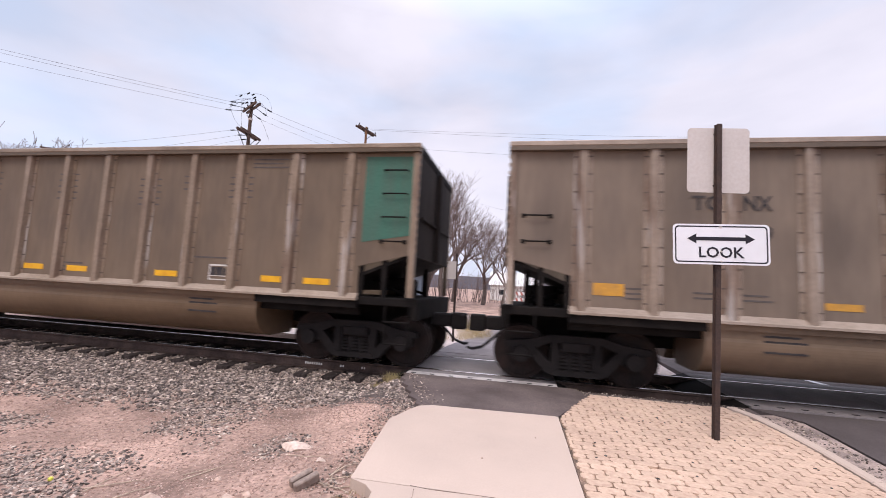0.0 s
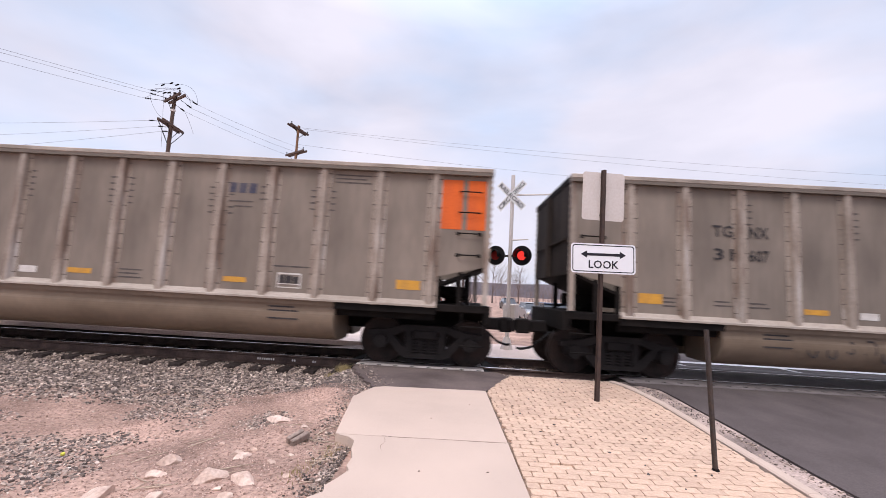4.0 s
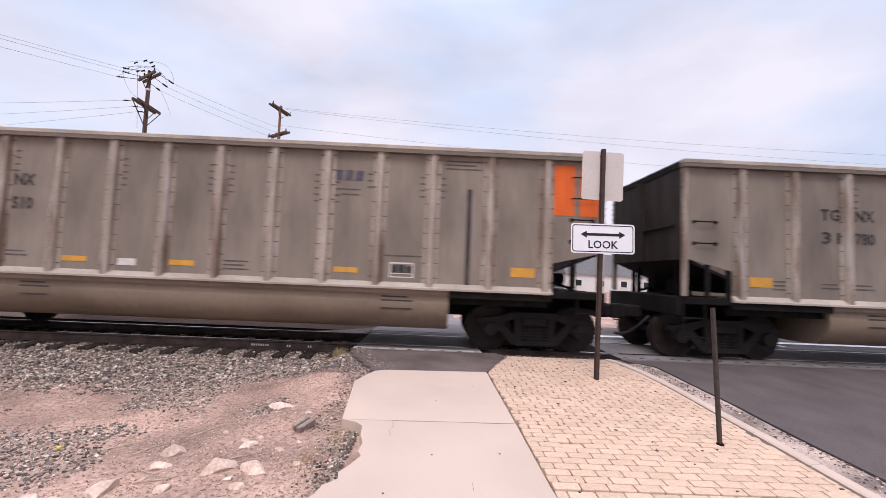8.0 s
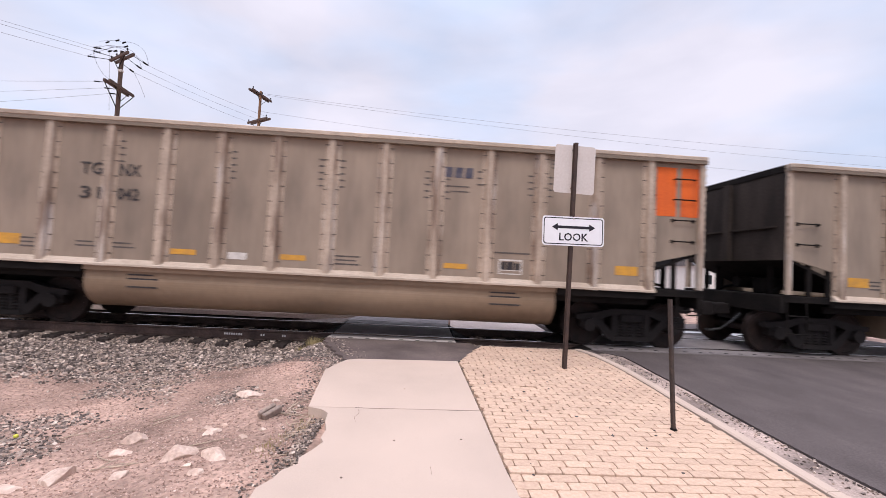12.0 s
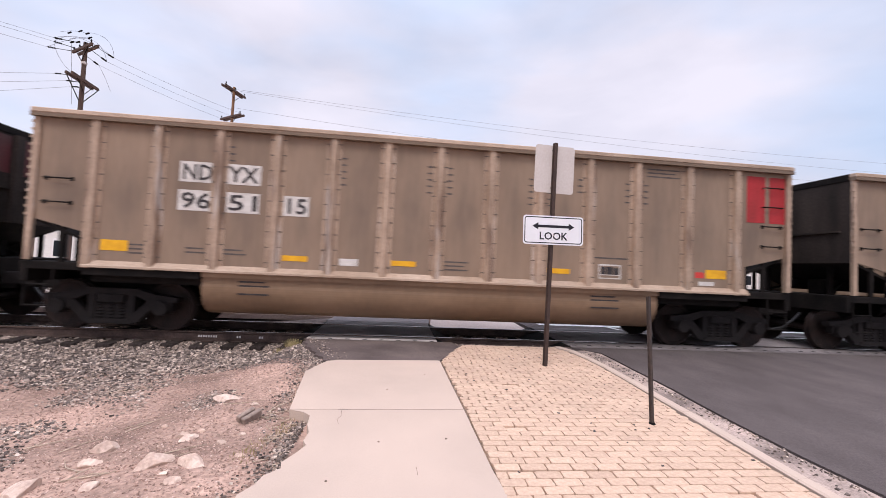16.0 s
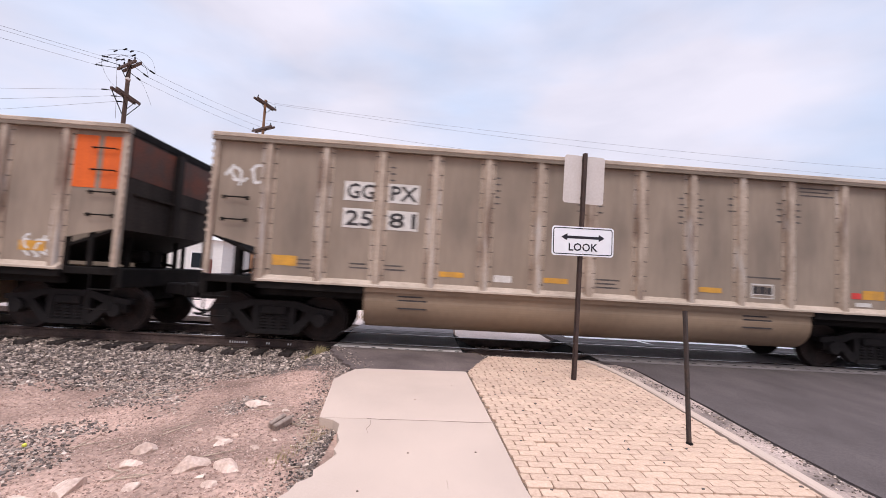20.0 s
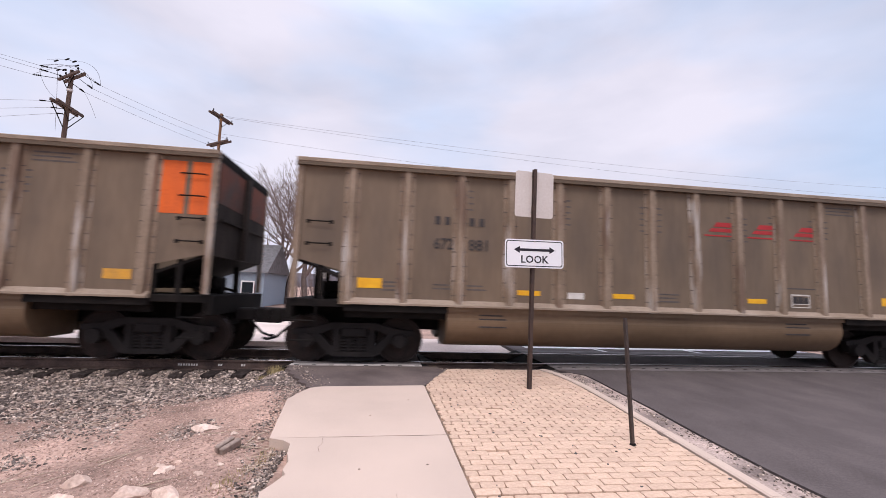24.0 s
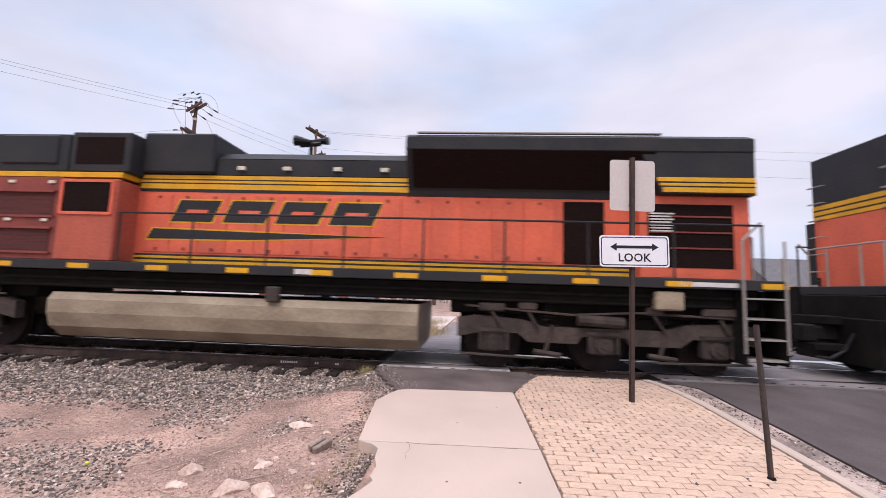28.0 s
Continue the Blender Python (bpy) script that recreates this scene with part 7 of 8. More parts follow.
def build_barricade():
    root = tagged(new("barricade", None), "low barricade with slanting red and white boards", "barricade")
    root.location = (-0.2, 24.0, FAR_Z + 0.1)
    for z in (1.32, 1.66):
        board = part("board", boxes((-0.68, 0.68, -0.02, 0.02, z - 0.09, z + 0.09)), M["white_paint"], root)
        for k in range(5):
            bm = bmesh.new()
            x = -0.58 + k * 0.27
            prism(bm, [(x, z - 0.09), (x + 0.11, z - 0.09), (x + 0.04, z + 0.09), (x - 0.07, z + 0.09)], "y", -0.026, -0.021)
            part("stripe", bm, M["faded_red"], board)
    for x in (-0.6, 0.6):
        part("leg", boxes((x - 0.03, x + 0.03, 0.021, 0.08, -0.1, 1.8)), M["sign_back"], root)


def build_vehicle(x, y, z, turn, paint, label, tall=1.68):
    v = tagged(new("car", None), label, "car", "vehicles waiting at the crossing")
    v.matrix_basis = pose(x, y, z, 0, 0, turn)
    bm = bmesh.new()
    prism(bm, [(-2.25, 0.35), (-2.28, 0.75), (-2.1, 0.95), (-1.15, 1.05), (1.9, 1.08), (2.2, 1.0), (2.25, 0.4)], "y", -0.9, 0.9)
    bmesh.ops.bevel(bm, geom=bm.edges[:], offset=0.07, segments=2, affect="EDGES")
    part("body", bm, paint, v)
    bm = bmesh.new()
    lo = [(-1.25, -0.82), (2.1, -0.82), (2.1, 0.82), (-1.25, 0.82)]
    hi = [(-0.45, -0.66), (1.85, -0.66), (1.85, 0.66), (-0.45, 0.66)]
    a = [bm.verts.new((p, q, 1.03)) for p, q in lo]
    b = [bm.verts.new((p, q, tall - 0.05)) for p, q in hi]
    bm.faces.new(a[::-1])
    bm.faces.new(b)
    for i in range(4):
        bm.faces.new((a[i], a[(i + 1) % 4], b[(i + 1) % 4], b[i]))
    part("cabin_glass", bm, M["glass_dark"], v)
    part("roof", boxes((-0.5, 1.9, -0.68, 0.68, tall - 0.055, tall), bevel=0.025), paint, v)
    part("grille", boxes((-2.31, -2.25, -0.5, 0.5, 0.62, 0.82)), M["black_gloss"], v)
    part("bumper", boxes((-2.36, -2.2, -0.85, 0.85, 0.32, 0.55), bevel=0.04), M["steel_dark"], v)
    part("number_plate", boxes((-2.375, -2.362, -0.16, 0.16, 0.46, 0.6)), M["label_white"], v)
    for s in (-1, 1):
        part("headlight", boxes((-2.29, -2.2, *sorted((s * 0.55, s * 0.86)), 0.70, 0.84), bevel=0.02), M["lens"], v)
        part("mirror", boxes((-0.95, -0.75, *sorted((s * 0.9, s * 1.08)), 1.02, 1.18), bevel=0.03), paint, v)
        for wx in (-1.4, 1.4):
            bm = bmesh.new()
            rod(bm, (wx, s * 0.72, 0.34), (wx, s * 0.93, 0.34), 0.34, 20)
            w = part("wheel", bm, M["black_gloss"], v)
            bm = bmesh.new()
            rod(bm, (wx, s * 0.931, 0.34), (wx, s * 0.94, 0.34), 0.2, 12)
            part("rim", bm, M["sign_back"], w)


build_signal()
build_barricade()
M["car_blue"] = material("car_blue", (0.06, 0.07, 0.11), 0.25, 0.4, tint=(0.05, 0.06, 0.1), scale=2, fine=10, amount=0.05, bump=0)
M["car_silver"] = material("car_silver", (0.4, 0.4, 0.41), 0.3, 0.5, tint=(0.36, 0.36, 0.37), scale=2, fine=10, amount=0.05, bump=0)
M["car_dark"] = material("car_dark", (0.03, 0.03, 0.035), 0.3, 0.3, scale=2, fine=10, amount=0.05, bump=0)
build_vehicle(5.0, 18.4, FAR_Z, 90, M["car_blue"], "dark blue sport utility car waiting before the rails")
build_vehicle(6.3, 30.0, FAR_Z, 90, M["car_silver"], "silver car waiting in the queue", 1.5)
build_vehicle(7.6, 52.0, FAR_Z, 90, M["car_dark"], "dark car far down the road", 1.6)

# a sign seen from behind beyond the rails
far_sign = tagged(new("far_sign_post", None), "thin post with a small plain sign seen from behind", "traffic sign")
far_sign.location = (-1.93, 12.6, -0.2)
part("post", boxes((-0.03, 0.03, -0.025, 0.025, -0.2, 2.75)), M["sign_post"], far_sign)
part("sign_plate", boxes((-0.42, 0.0, -0.035, -0.027, 1.95, 2.5)), M["sign_back"], far_sign)


# ---- stones, litter, twigs ----
def stones(rng, pts, lo, hi, flat=0.65):
    """Rough lumps at the places given."""
    cube = np.array([(-1, -1, -1), (1, -1, -1), (1, 1, -1), (-1, 1, -1), (-1, -1, 1), (1, -1, 1), (1, 1, 1), (-1, 1, 1)], float) * 0.5
    quads = np.array([(0, 3, 2, 1), (4, 5, 6, 7), (0, 1, 5, 4), (1, 2, 6, 5), (2, 3, 7, 6), (3, 0, 4, 7)])
    n = len(pts)
    size = rng.uniform(lo, hi, (n, 1, 1)) * rng.uniform(0.6, 1.3, (n, 1, 3)) * np.array([1, 1, flat])
    v = cube[None] * size * (1 + rng.uniform(-0.45, 0.35, (n, 8, 3)))
    a, b = rng.uniform(0, 6.28, n), rng.uniform(-0.6, 0.6, n)
    ca, sa, cb, sb = np.cos(a), np.sin(a), np.cos(b), np.sin(b)
    x = v[..., 0] * ca[:, None] - v[..., 1] * sa[:, None]
    y = v[..., 0] * sa[:, None] + v[..., 1] * ca[:, None]
    z = v[..., 2]
    y, z = y * cb[:, None] - z * sb[:, None], y * sb[:, None] + z * cb[:, None]
    out = np.stack([x, y, z], -1) + np.array(pts)[:, None, :]
    faces = (quads[None] + (np.arange(n) * 8)[:, None, None]).reshape(-1, 4)
    return out.reshape(-1, 3).tolist(), faces.tolist()


def scatter():
    rng = np.random.RandomState(11)
    # shoulder of the ballast and the stones between the ties
    pts = []
    for _ in range(92000):
        u = rng.rand()
        x = -1.55 - 15 * u * (0.35 + 0.65 * u)
        y = rng.uniform(4.3, 7.3)
        edge = ballast_edge(x) + 0.3 * noise.noise((x * 2.5, y * 2.5, 4))
        if y < edge and rng.rand() > 0.42 - 0.55 * (edge - y) or x > -1.85 + 0.55 * (6.9 - y) * 0.6 + rng.normal(0, 0.06):
            continue
        if x > -2.5 and y < 6.3 and rng.rand() < 0.7:
            continue
        z = ground_z(x, y)
        if 6.0 < y <= 6.7:
            z = max(z, -0.40 + 0.15 * (y - 6.0) / 0.7)
        if y > 6.80:
            z = -0.262 + 0.058 * smooth_step(6.8, 7.1, y) + rng.uniform(-0.02, 0.0)
        pts.append((x, y, z + rng.uniform(-0.012, 0.012)))
    vs, fs = stones(rng, pts, 0.017, 0.046)
    stuff("ballast_stones", vs, fs, M["gravel"], "grey and brown crushed stone ballast beside the rails", "ballast")
    pts = []
    for _ in range(9000):
        x, y = rng.uniform(-13, -2.0), rng.uniform(7.2, 9.9)
        pts.append((x, y, -0.215 + rng.uniform(-0.01, 0.012)))
    for _ in range(2500):
        x, y = rng.uniform(0.75, 3.4), rng.uniform(6.9, 9.6)
        pts.append((x, y, -0.21 + rng.uniform(-0.01, 0.015)))
    vs, fs = stones(rng, pts, 0.03, 0.06)
    stuff("ballast_stones", vs, fs, M["gravel"], "crushed stone ballast between the ties", "ballast")
    # gravel washed over the dirt in dark patches, and fine pebbles everywhere
    dark, fine = [], []
    for _ in range(185000):
        u = rng.rand()
        x, y = -0.85 - 11 * u * (0.4 + 0.6 * u), rng.uniform(-3.0, 5.4)
        if y < 0.9 and rng.rand() > 0.15:
            continue
        patch = noise.noise((x * 0.45 + 3, y * 0.9, 2)) + 0.45 * noise.noise((x * 1.6, y * 2.2, 6))
        washed = 0.55 * smooth_step(-2.8, -3.8, x) * math.exp(-((y - 3.45) / 0.85) ** 2) - 0.42 * smooth_step(-3.9, -4.8, x) * math.exp(-((y - 4.75) / 0.24) ** 2)
        bare = 0.30 * smooth_step(2.7, 2.1, y) + 0.42 * smooth_step(-3.3, -2.5, x) * smooth_step(5.2, 4.4, y)
        dense = smooth_step(-0.05, 0.55, patch + washed - bare + 0.22 * smooth_step(4.2, 5.2, y))
        if x > -1.2 and y > 3.0 or x > -0.9 - 0.08 * (3 - y):
            continue
        spot = (x, y, ground_z(x, y) + rng.uniform(-0.004, 0.004))
        if rng.rand() < dense * 0.75:
            dark.append(spot)
        elif rng.rand() < 0.65:
            fine.append(spot)
    vs, fs = stones(rng, dark, 0.008, 0.031)
    stuff("gravel_patches", vs, fs, M["gravel"], "dark grey gravel washed over the dirt", "gravel")
    vs, fs = stones(rng, fine, 0.004, 0.014)
    stuff("pebbles", vs, fs, M["pebble"], "small brown pebbles strewn over the dirt", "gravel")
    # broken asphalt and grit along the kerb and round the sidewalk edge
    pts = []
    for _ in range(1500):
        y = rng.uniform(0.5, 6.5)
        x = rng.uniform(3.18, 3.42 + 0.07 * min(4.0, max(0.0, y - 2.0)))
        if y < 4.6 and rng.rand() < 0.75 and x < 3.36 + 0.05 * (y - 2):
            continue
        pts.append((x, y, -0.028 + rng.uniform(0, 0.004)))
    for _ in range(900):
        y = rng.uniform(1.2, 5.3)
        x = (-0.95 if y < 3 else -1.22) - abs(rng.normal(0, 0.14))
        pts.append((x, y, ground_z(x, y) + 0.005))
    for _ in range(1700):
        y = rng.uniform(4.6, 6.9)
        x = -1.15 - 0.36 * (y - 5.1) + rng.normal(-0.12, 0.20)
        if x < -1.02 - 0.36 * (y - 5.1) + 0.35 and (y > 5.15 or x < -1.25):
            pts.append((x, y, 0.010 + rng.uniform(-0.004, 0.004) if x > -1.05 - 0.40 * (y - 5.1) else ground_z(x, y) + 0.004))
    # crumbled edge of the near slab
    for _ in range(600):
        y = rng.uniform(1.9, 3.0)
        x = -0.93 - abs(rng.normal(0, 0.09))
        pts.append((x, y, ground_z(x, y) + rng.uniform(0.0, 0.02)))
    for _ in range(700):
        pts.append((rng.uniform(1.0, 3.3), rng.uniform(6.42, 6.95), -0.024 + rng.uniform(0, 0.006)))
    # dark crumbs dropped on the pavers
    crumbs = []
    for _ in range(64):
        x, y = rng.uniform(0.75, 2.95), 1.2 + 5.0 * rng.rand() ** 0.8
        crumbs.append((x, y, SLOPE * (y - 3.0) + 0.003))
    vs, fs = stones(rng, crumbs, 0.008, 0.024, 0.35)
    stuff("leaf_crumbs", vs, fs, M["ink_soft"], "dark leaf crumbs and grit dropped on the pavers", "debris")
    vs, fs = stones(rng, pts, 0.006, 0.022)
    stuff("grit", vs, fs, M["gravel"], "loose grit along kerb and slab edges", "gravel")


scatter()


def rock(x, y, sx, sy, sz, seed, turn=0, mat="rock", label="pale pinkish lump of stone lying on the dirt", name="rock"):
    rng = random.Random(seed)
    bm = bmesh.new()
    bmesh.ops.create_icosphere(bm, subdivisions=3, radius=0.56)
    cuts = [(Vector((rng.uniform(-1, 1), rng.uniform(-1, 1), rng.uniform(-0.2, 1))).normalized(), rng.uniform(0.18, 0.36)) for _ in range(9)]
    for v in bm.verts:
        c = v.co * (1 + 0.05 * noise.noise(v.co * 5 + Vector((seed, 0, 0))))
        for normal, far in cuts:
            over = c.dot(normal) - far
            if over > 0:
                c -= normal * over
        v.co = Vector((c.x * sx * 1.25, c.y * sy * 1.25, c.z * sz * 1.4))
    ob = part(name, bm, M[mat])
    ob.matrix_basis = pose(x, y, ground_z(x, y) + sz * 0.30, rng.uniform(-8, 8), rng.uniform(-8, 8), turn)
    tagged(ob, label, "rock", "rocks on the dirt")


for i, r in enumerate(((-1.92, 2.24, 0.30, 0.20, 0.15, 20), (-1.62, 2.19, 0.26, 0.18, 0.11, -15), (-1.95, 3.80, 0.36, 0.26, 0.10, 30), (-2.56, 2.72, 0.24, 0.18, 0.14, 40), (-2.50, 2.38, 0.22, 0.16, 0.10, 10),
                       (-2.68, 2.05, 0.32, 0.22, 0.13, -20), (-1.98, 2.78, 0.14, 0.10, 0.08, 0), (-1.88, 2.70, 0.16, 0.1, 0.08, 50), (-1.85, 2.85, 0.1, 0.08, 0.06, 0), (-2.2, 1.95, 0.15, 0.11, 0.08, 60),
                       (-1.55, 2.55, 0.10, 0.08, 0.06, 0), (-2.95, 1.95, 0.22, 0.14, 0.09, 0), (-1.62, 1.95, 0.13, 0.09, 0.06, 30), (-3.2, 2.0, 0.16, 0.12, 0.08, 0), (-1.58, 3.5, 0.10, 0.07, 0.06, 0), (-5.15, 5.85, 0.16, 0.10, 0.09, 10),
                       (-1.45, 2.72, 0.08, 0.06, 0.05, 0), (-2.3, 3.1, 0.07, 0.06, 0.05, 0), (-1.75, 2.05, 0.09, 0.07, 0.05, 0), (-1.3, 2.3, 0.09, 0.06, 0.05, 0))):
    rock(r[0], r[1], r[2] * 0.8, r[3] * 0.85, r[4] * 0.68, 3 + i, r[5])
# a broken piece of dark paving
bm = boxes((-0.10, 0.10, -0.06, -0.012, -0.04, 0.035), (-0.09, 0.10, -0.012, 0.012, -0.04, 0.015), (-0.10, 0.085, 0.012, 0.06, -0.04, 0.03), bevel=0.008)
ob = part("brick_fragment", bm, M["fragment"])
ob.matrix_basis = pose(-1.50, 3.06, ground_z(-1.5, 3.06) + 0.05, 12, -14, 55)
tagged(ob, "broken brown paving fragment lying tilted on the dirt", "rubble")
bm = bmesh.new()
bmesh.ops.create_icosphere(bm, subdivisions=1, radius=0.022)
ob = part("litter", bm, M["lemon"])
ob.matrix_basis = pose(-3.80, 2.96, ground_z(-3.8, 2.96) + 0.02)
tagged(ob, "small yellow scrap of litter on the gravel", "litter")


def twigs():
    rng = random.Random(31)
    for x, y, n, ln in ((-1.85, 3.60, 1, 0.45), (-1.3, 3.15, 6, 0.35), (-1.15, 2.9, 8, 0.3), (-2.4, 2.2, 4, 0.35), (-3.3, 2.8, 2, 0.5), (-2.0, 2.35, 2, 0.3), (-2.9, 2.65, 1, 0.4), (-3.7, 4.6, 3, 0.5), (-1.1, 2.6, 6, 0.28), (-1.05, 2.2, 4, 0.2), (-4.6, 5.2, 2, 0.6), (-2.6, 3.1, 2, 0.4)):
        for k in range(n):
            vs, fs = [], []
            a = rng.uniform(0, 3.14)
            p = Vector((x + rng.uniform(-0.12, 0.12), y + rng.uniform(-0.12, 0.12), 0))
            q = p + Vector((math.cos(a), math.sin(a), 0)) * ln * rng.uniform(0.6, 1.1)
            m = (p + q) / 2 + Vector((rng.uniform(-0.04, 0.04), rng.uniform(-0.04, 0.04), 0))
            for c in (p, q, m):
                c.z = ground_z(c.x, c.y) + 0.012
            tube(vs, fs, p, m, 0.0055, 0.0045, 5)
            tube(vs, fs, m, q, 0.0045, 0.002, 5)
            me = bpy.data.meshes.new("twig")
            me.from_pydata(vs, [], fs)
            me.materials.append(M["twig"])
            tagged(new("twig", me), "dry brown twig lying on the dirt", "twig", "twigs on the dirt")


twigs()


def grass(places, label):
    rng = random.Random(12)
    vs, fs = [], []
    for x, y, z, r, n, h in places:
        for _ in range(n):
            a, d = rng.uniform(0, 6.28), r * math.sqrt(rng.random())
            p = Vector((x + d * math.cos(a), y + d * math.sin(a), z))
            t = p + Vector((rng.uniform(-0.5, 0.5), rng.uniform(-0.5, 0.5), 1)) * h * rng.uniform(0.4, 1)
            s = Vector((math.sin(a), -math.cos(a), 0)) * 0.004
            o = len(vs)
            vs += [tuple(p - s), tuple(p + s), tuple(t)]
            fs.append((o, o + 1, o + 2))
    stuff("dry_grass", vs, fs, M["dry_grass"], label, "grass")


grass([(-1.98, 6.72, -0.1, 0.16, 260, 0.16), (-2.15, 6.55, -0.2, 0.14, 120, 0.12), (-1.9, 6.45, -0.1, 0.1, 90, 0.1), (0.95, 6.9, -0.05, 0.15, 80, 0.08)] + [(1.1 + 0.16 * i, 6.52 + 0.05 * math.sin(i * 2.1), -0.03, 0.1, 26, 0.05) for i in range(13)]
      + [(-1.05 - 0.03 * i, 2.95 - 0.1 * i, -0.1, 0.12, 30, 0.06) for i in range(8)], "dry straw-coloured grass tufts at the edges")
grass([(-2.0 + 0.5 * math.sin(i * 7.0), 13.5 + 0.9 * i, FAR_Z + 0.1, 0.8, 260, 0.5) for i in range(10)] + [(2.4 + 0.4 * math.sin(i * 3.0), 14 + 1.2 * i, FAR_Z + 0.05, 0.7, 160, 0.3) for i in range(12)], "dry straw-coloured grass beyond the rails")


# ---- brick pavers ----
def span(y):
    """Left and right ends of the paving at a given y."""
    xs = []
    for (x0, y0), (x1, y1) in zip(PAVED, PAVED[1:] + PAVED[:1]):
        if (y0 > y) != (y1 > y):
            xs.append(x0 + (x1 - x0) * (y - y0) / (y1 - y0))
    return min(xs), max(xs)


def build_pavers():
    root = tagged(new("paving", None), "cream and buff brick pavers in running bond", "pavement", kind="structure")
    bm = bmesh.new()
    prism(bm, PAVED, "z", -0.16, -0.024)
    for v in bm.verts:
        v.co.z += SLOPE * (v.co.y - 3.0)
    bmesh.ops.triangulate(bm, faces=[f for f in bm.faces if len(f.verts) > 4])
    part("sand_bed", bm, M["paver_sand"], root)
    rng = random.Random(7)
    L, W, gx, gy = 0.205, 0.103, 0.008, 0.003

    def brick(length, seed, worn=0.012):
        r = random.Random(seed)
        tight = worn > 0.015
        hx, hy, k = (length - gx) / 2, (W - (0.0005 if tight else gy)) / 2, min(worn, length * 0.2)
        ring0 = [(-hx + k, -hy), (hx - k, -hy), (hx, -hy + k), (hx, hy - k), (hx - k, hy), (-hx + k, hy), (-hx, hy - k), (-hx, -hy + k)]
        ring0 = [(x + r.uniform(-0.0025, 0.0025), y + r.uniform(-1, 1) * (0.0005 if tight else 0.002)) for x, y in ring0]
        vs = [(x, y, -0.045) for x, y in ring0] + [(x, y, -0.008) for x, y in ring0] + [(x * 0.985, y * (0.992 if tight else 0.965), r.uniform(-0.001, 0.001)) for x, y in ring0]
        fs = [(16, 17, 18, 19, 20, 21, 22, 23)]
        for o in (0, 8):
            fs += [(o + i, o + (i + 1) % 8, o + 8 + (i + 1) % 8, o + 8 + i) for i in range(8)]
        return vs, fs

    whole = []
    for k in range(8):
        vs, fs = brick(L, k)
        me = bpy.data.meshes.new("paver")
        me.from_pydata(vs, [], fs)
        me.materials.append(M["paver"])
        whole.append((me, vs, fs))
    rest_v, rest_f, count = [], [], 0
    y, row = 6.36, 0
    while y > -5.9:
        (l0, r0), (l1, r1) = span(y - W * 0.4), span(y + W * 0.4)
        left, right = max(l0, l1) + 0.004, min(r0, r1) - 0.003
        if 1.79 < y < 1.90:
            y -= 0.016
        x = 0.45 + (L / 2 if row % 2 else 0) + rng.uniform(-0.02, 0.02)
        while x < 3.4:
            a, b = max(left, x - L / 2), min(right, x + L / 2)
            if b - a > 0.035:
                sunk = -0.012 if rng.random() < 0.012 else 0.0
                m = pose((a + b) / 2, y, SLOPE * (y - 3.0) + rng.uniform(-0.0015, 0.0015) + sunk, 0.5 * rng.uniform(-1, 1) + math.degrees(SLOPE), 0.7 * rng.uniform(-1, 1), 0.9 * rng.uniform(-1, 1))
                full = b - a > L - 0.001
                me, vs, fs = rng.choice(whole)
                if full and 1.3 < y < 3.1 and count < 300:
                    part("paver", me, None, root, at=m)
                    count += 1
                else:
                    if not full or y > 2.9:
                        vs, fs = brick(b - a, rng.random(), 0.012 if y < 2.9 else 0.025)
                    o = len(rest_v)
                    rest_v += [tuple(m @ Vector(v)) for v in vs]
                    rest_f += [tuple(o + i for i in f) for f in fs]
            x += L
        y -= W
        row += 1
    me = bpy.data.meshes.new("paver_field")
    me.from_pydata(rest_v, [], rest_f)
    me.materials.append(M["paver"])
    ob = part("paver_field", me, None, root)
    ob["kind"] = "stuff"


build_pavers()


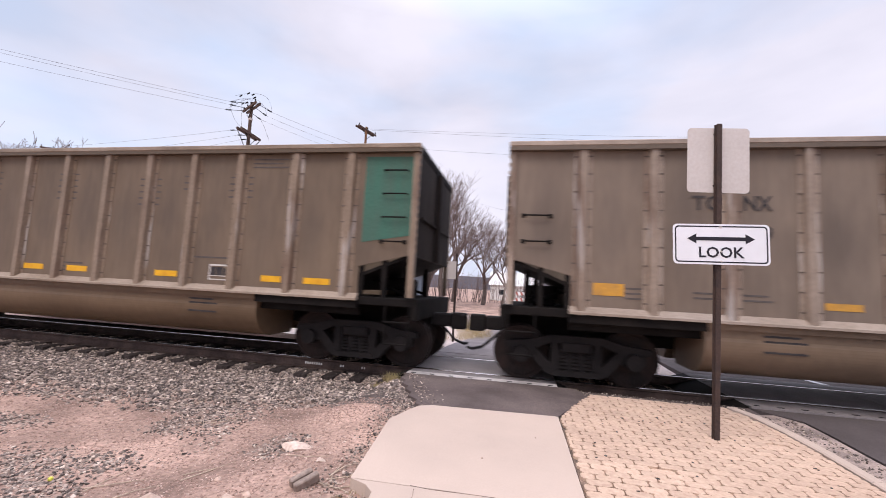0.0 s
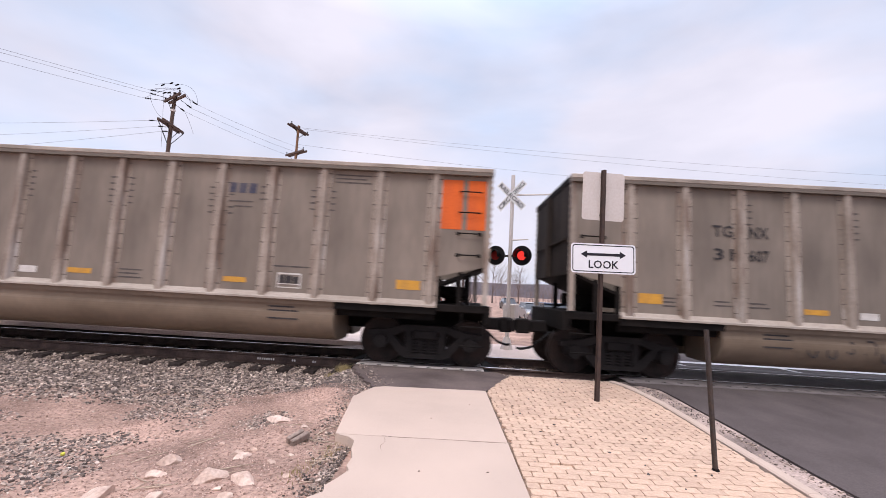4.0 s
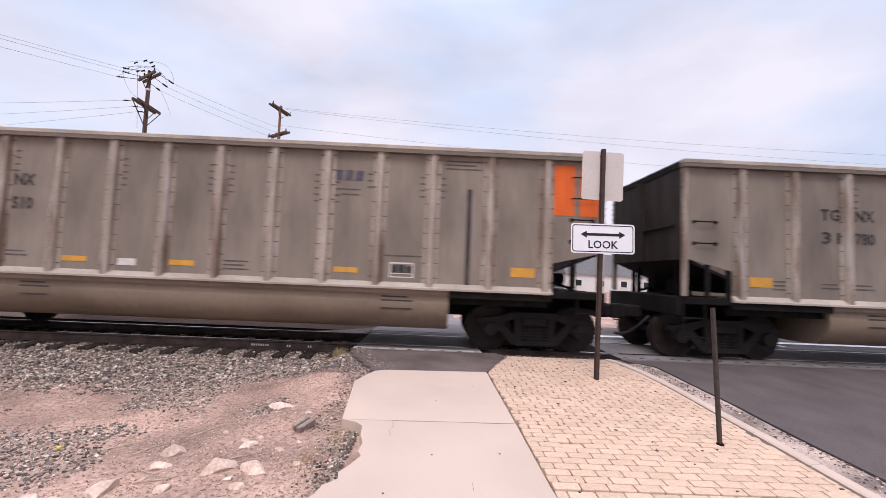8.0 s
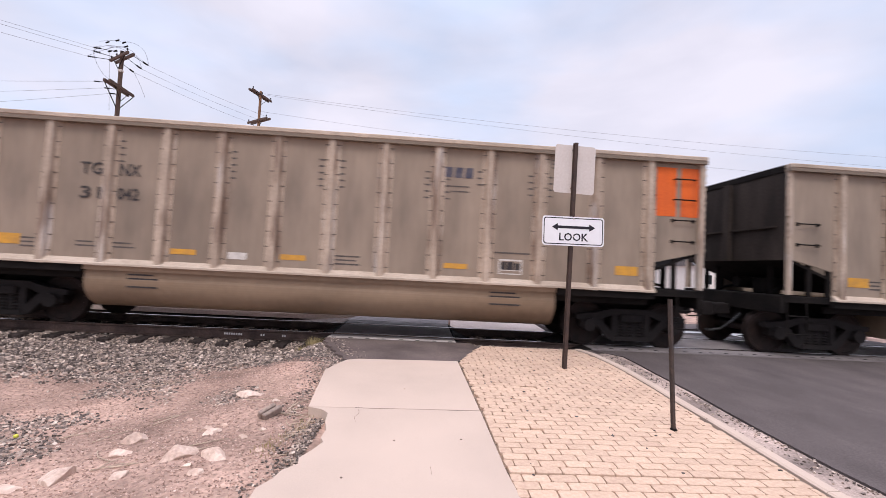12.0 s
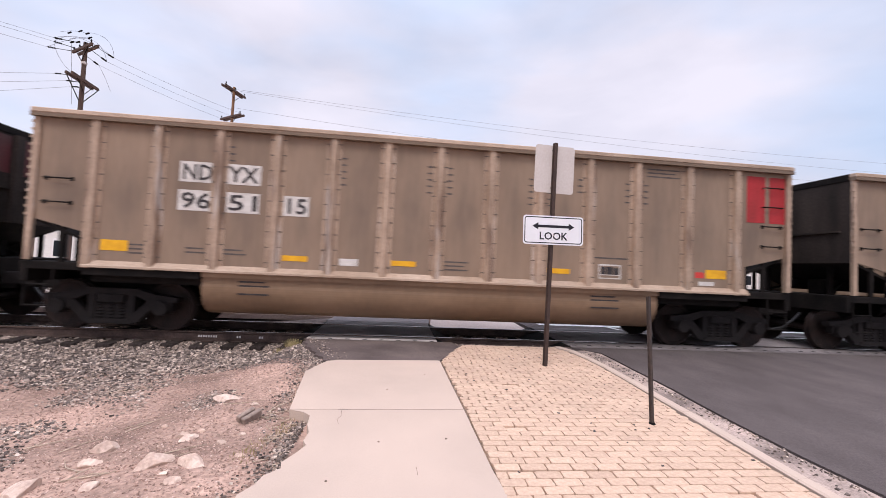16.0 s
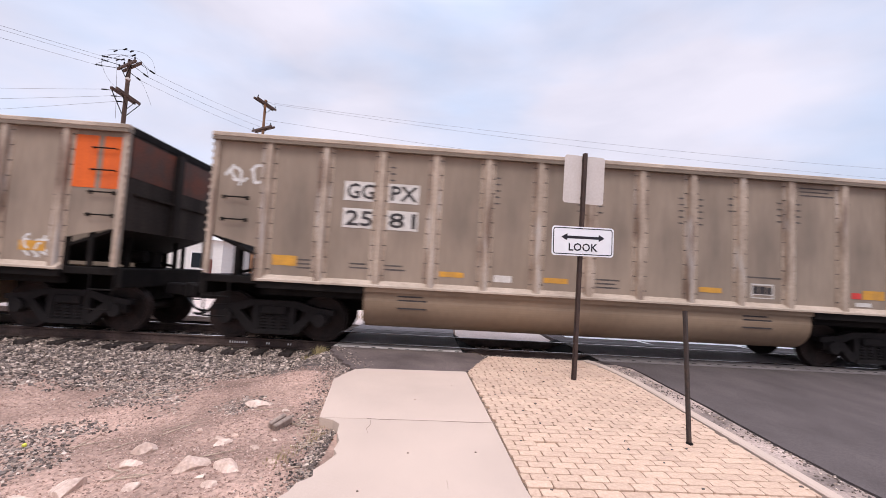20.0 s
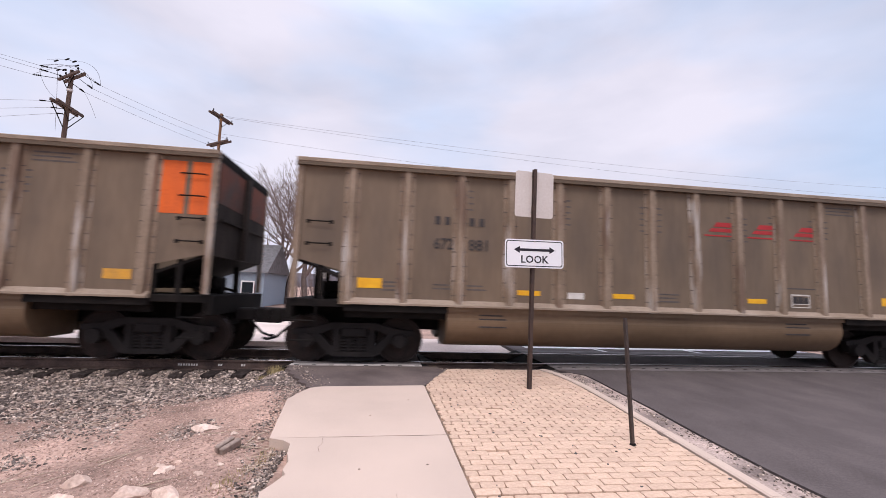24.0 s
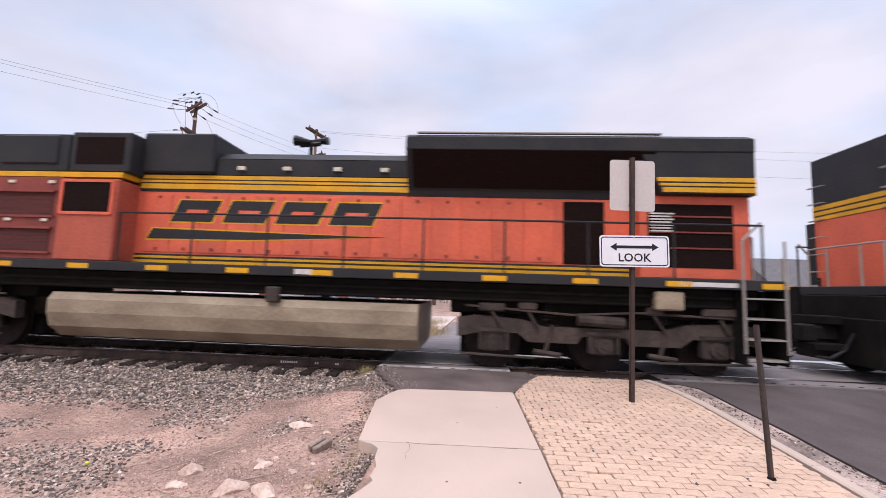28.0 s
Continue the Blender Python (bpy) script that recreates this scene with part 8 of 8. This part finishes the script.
# ---- what moves ----
# how far the train runs ahead of or behind an even pace, in metres
PACE = [(0, 0.0), (1, -0.08), (2, -0.32), (3, -0.09), (4, -0.11), (6, -0.27), (7, -0.24), (8, -0.37), (9, -0.29), (12, -0.17), (17, -0.20), (25, -0.17), (27, 0.0), (28, 0.0)]


# slack in the couplers: how far a car stands off its even place, in metres
SLACK = {6: 0.02, 7: 0.04, 8: 0.03, 10: 0.08, 11: -0.07, 12: 0.15, 15: 0.03, 20: -0.10, 23: -0.13, 24: -0.07, 25: -0.20}


def front(k, lag, t):
    """Where the front end of car k stands at a time."""
    return START + PITCH * k + SLACK.get(k, 0.0) - SPEED * t + lag


def share(action, slot, objects):
    for o in objects:
        o.rotation_mode = "QUATERNION"
        o.animation_data_create()
        o.animation_data.action = action
        o.animation_data.action_slot = slot


def motions():
    for k, car in CARS:
        walk(car, [(t, pose(front(k, lag, t), TRACK, 0)) for t, lag in PACE])
    ticks = [i / FPS for i in range(28 * FPS + 1)]
    for key, dx in (("fore", -0.889), ("aft", 0.889)):
        wheels = [o for _, car in CARS for tr in car.children if tr.name.startswith("truck") for o in tr.children if o.name.startswith("wheelset_" + key)]
        walk(wheels[0], [(t, pose(dx, 0, WHEEL_R, 0, -math.degrees(SPEED * t / WHEEL_R) % 360, 0)) for t in ticks])
        ad = wheels[0].animation_data
        share(ad.action, ad.action_slot, wheels[1:])
    more_motions()


def more_motions():
    ticks = [i / FPS for i in range(28 * FPS + 1)]
    for eng, dx, turn in LOCOS:
        walk(eng, [(t, pose(LOCO_FRONT_AT_27 + SPEED * (27 - t) + dx + lag, TRACK, 0, 0, 0, turn)) for t, lag in PACE])
    for key, dx in (("a", -LOCO_AXLE), ("b", 0.0), ("c", LOCO_AXLE)):
        for (eng, _, turn), way in zip(LOCOS, (-1, 1)):
            wheels = [o for tr in eng.children if tr.name.startswith("truck") for o in tr.children if o.name.startswith("drive_wheelset_" + key)]
            walk(wheels[0], [(t, pose(dx, 0, LOCO_R, 0, way * math.degrees(SPEED * t / LOCO_R) % 360, 0)) for t in ticks])
            ad = wheels[0].animation_data
            share(ad.action, ad.action_slot, wheels[1:])


motions()
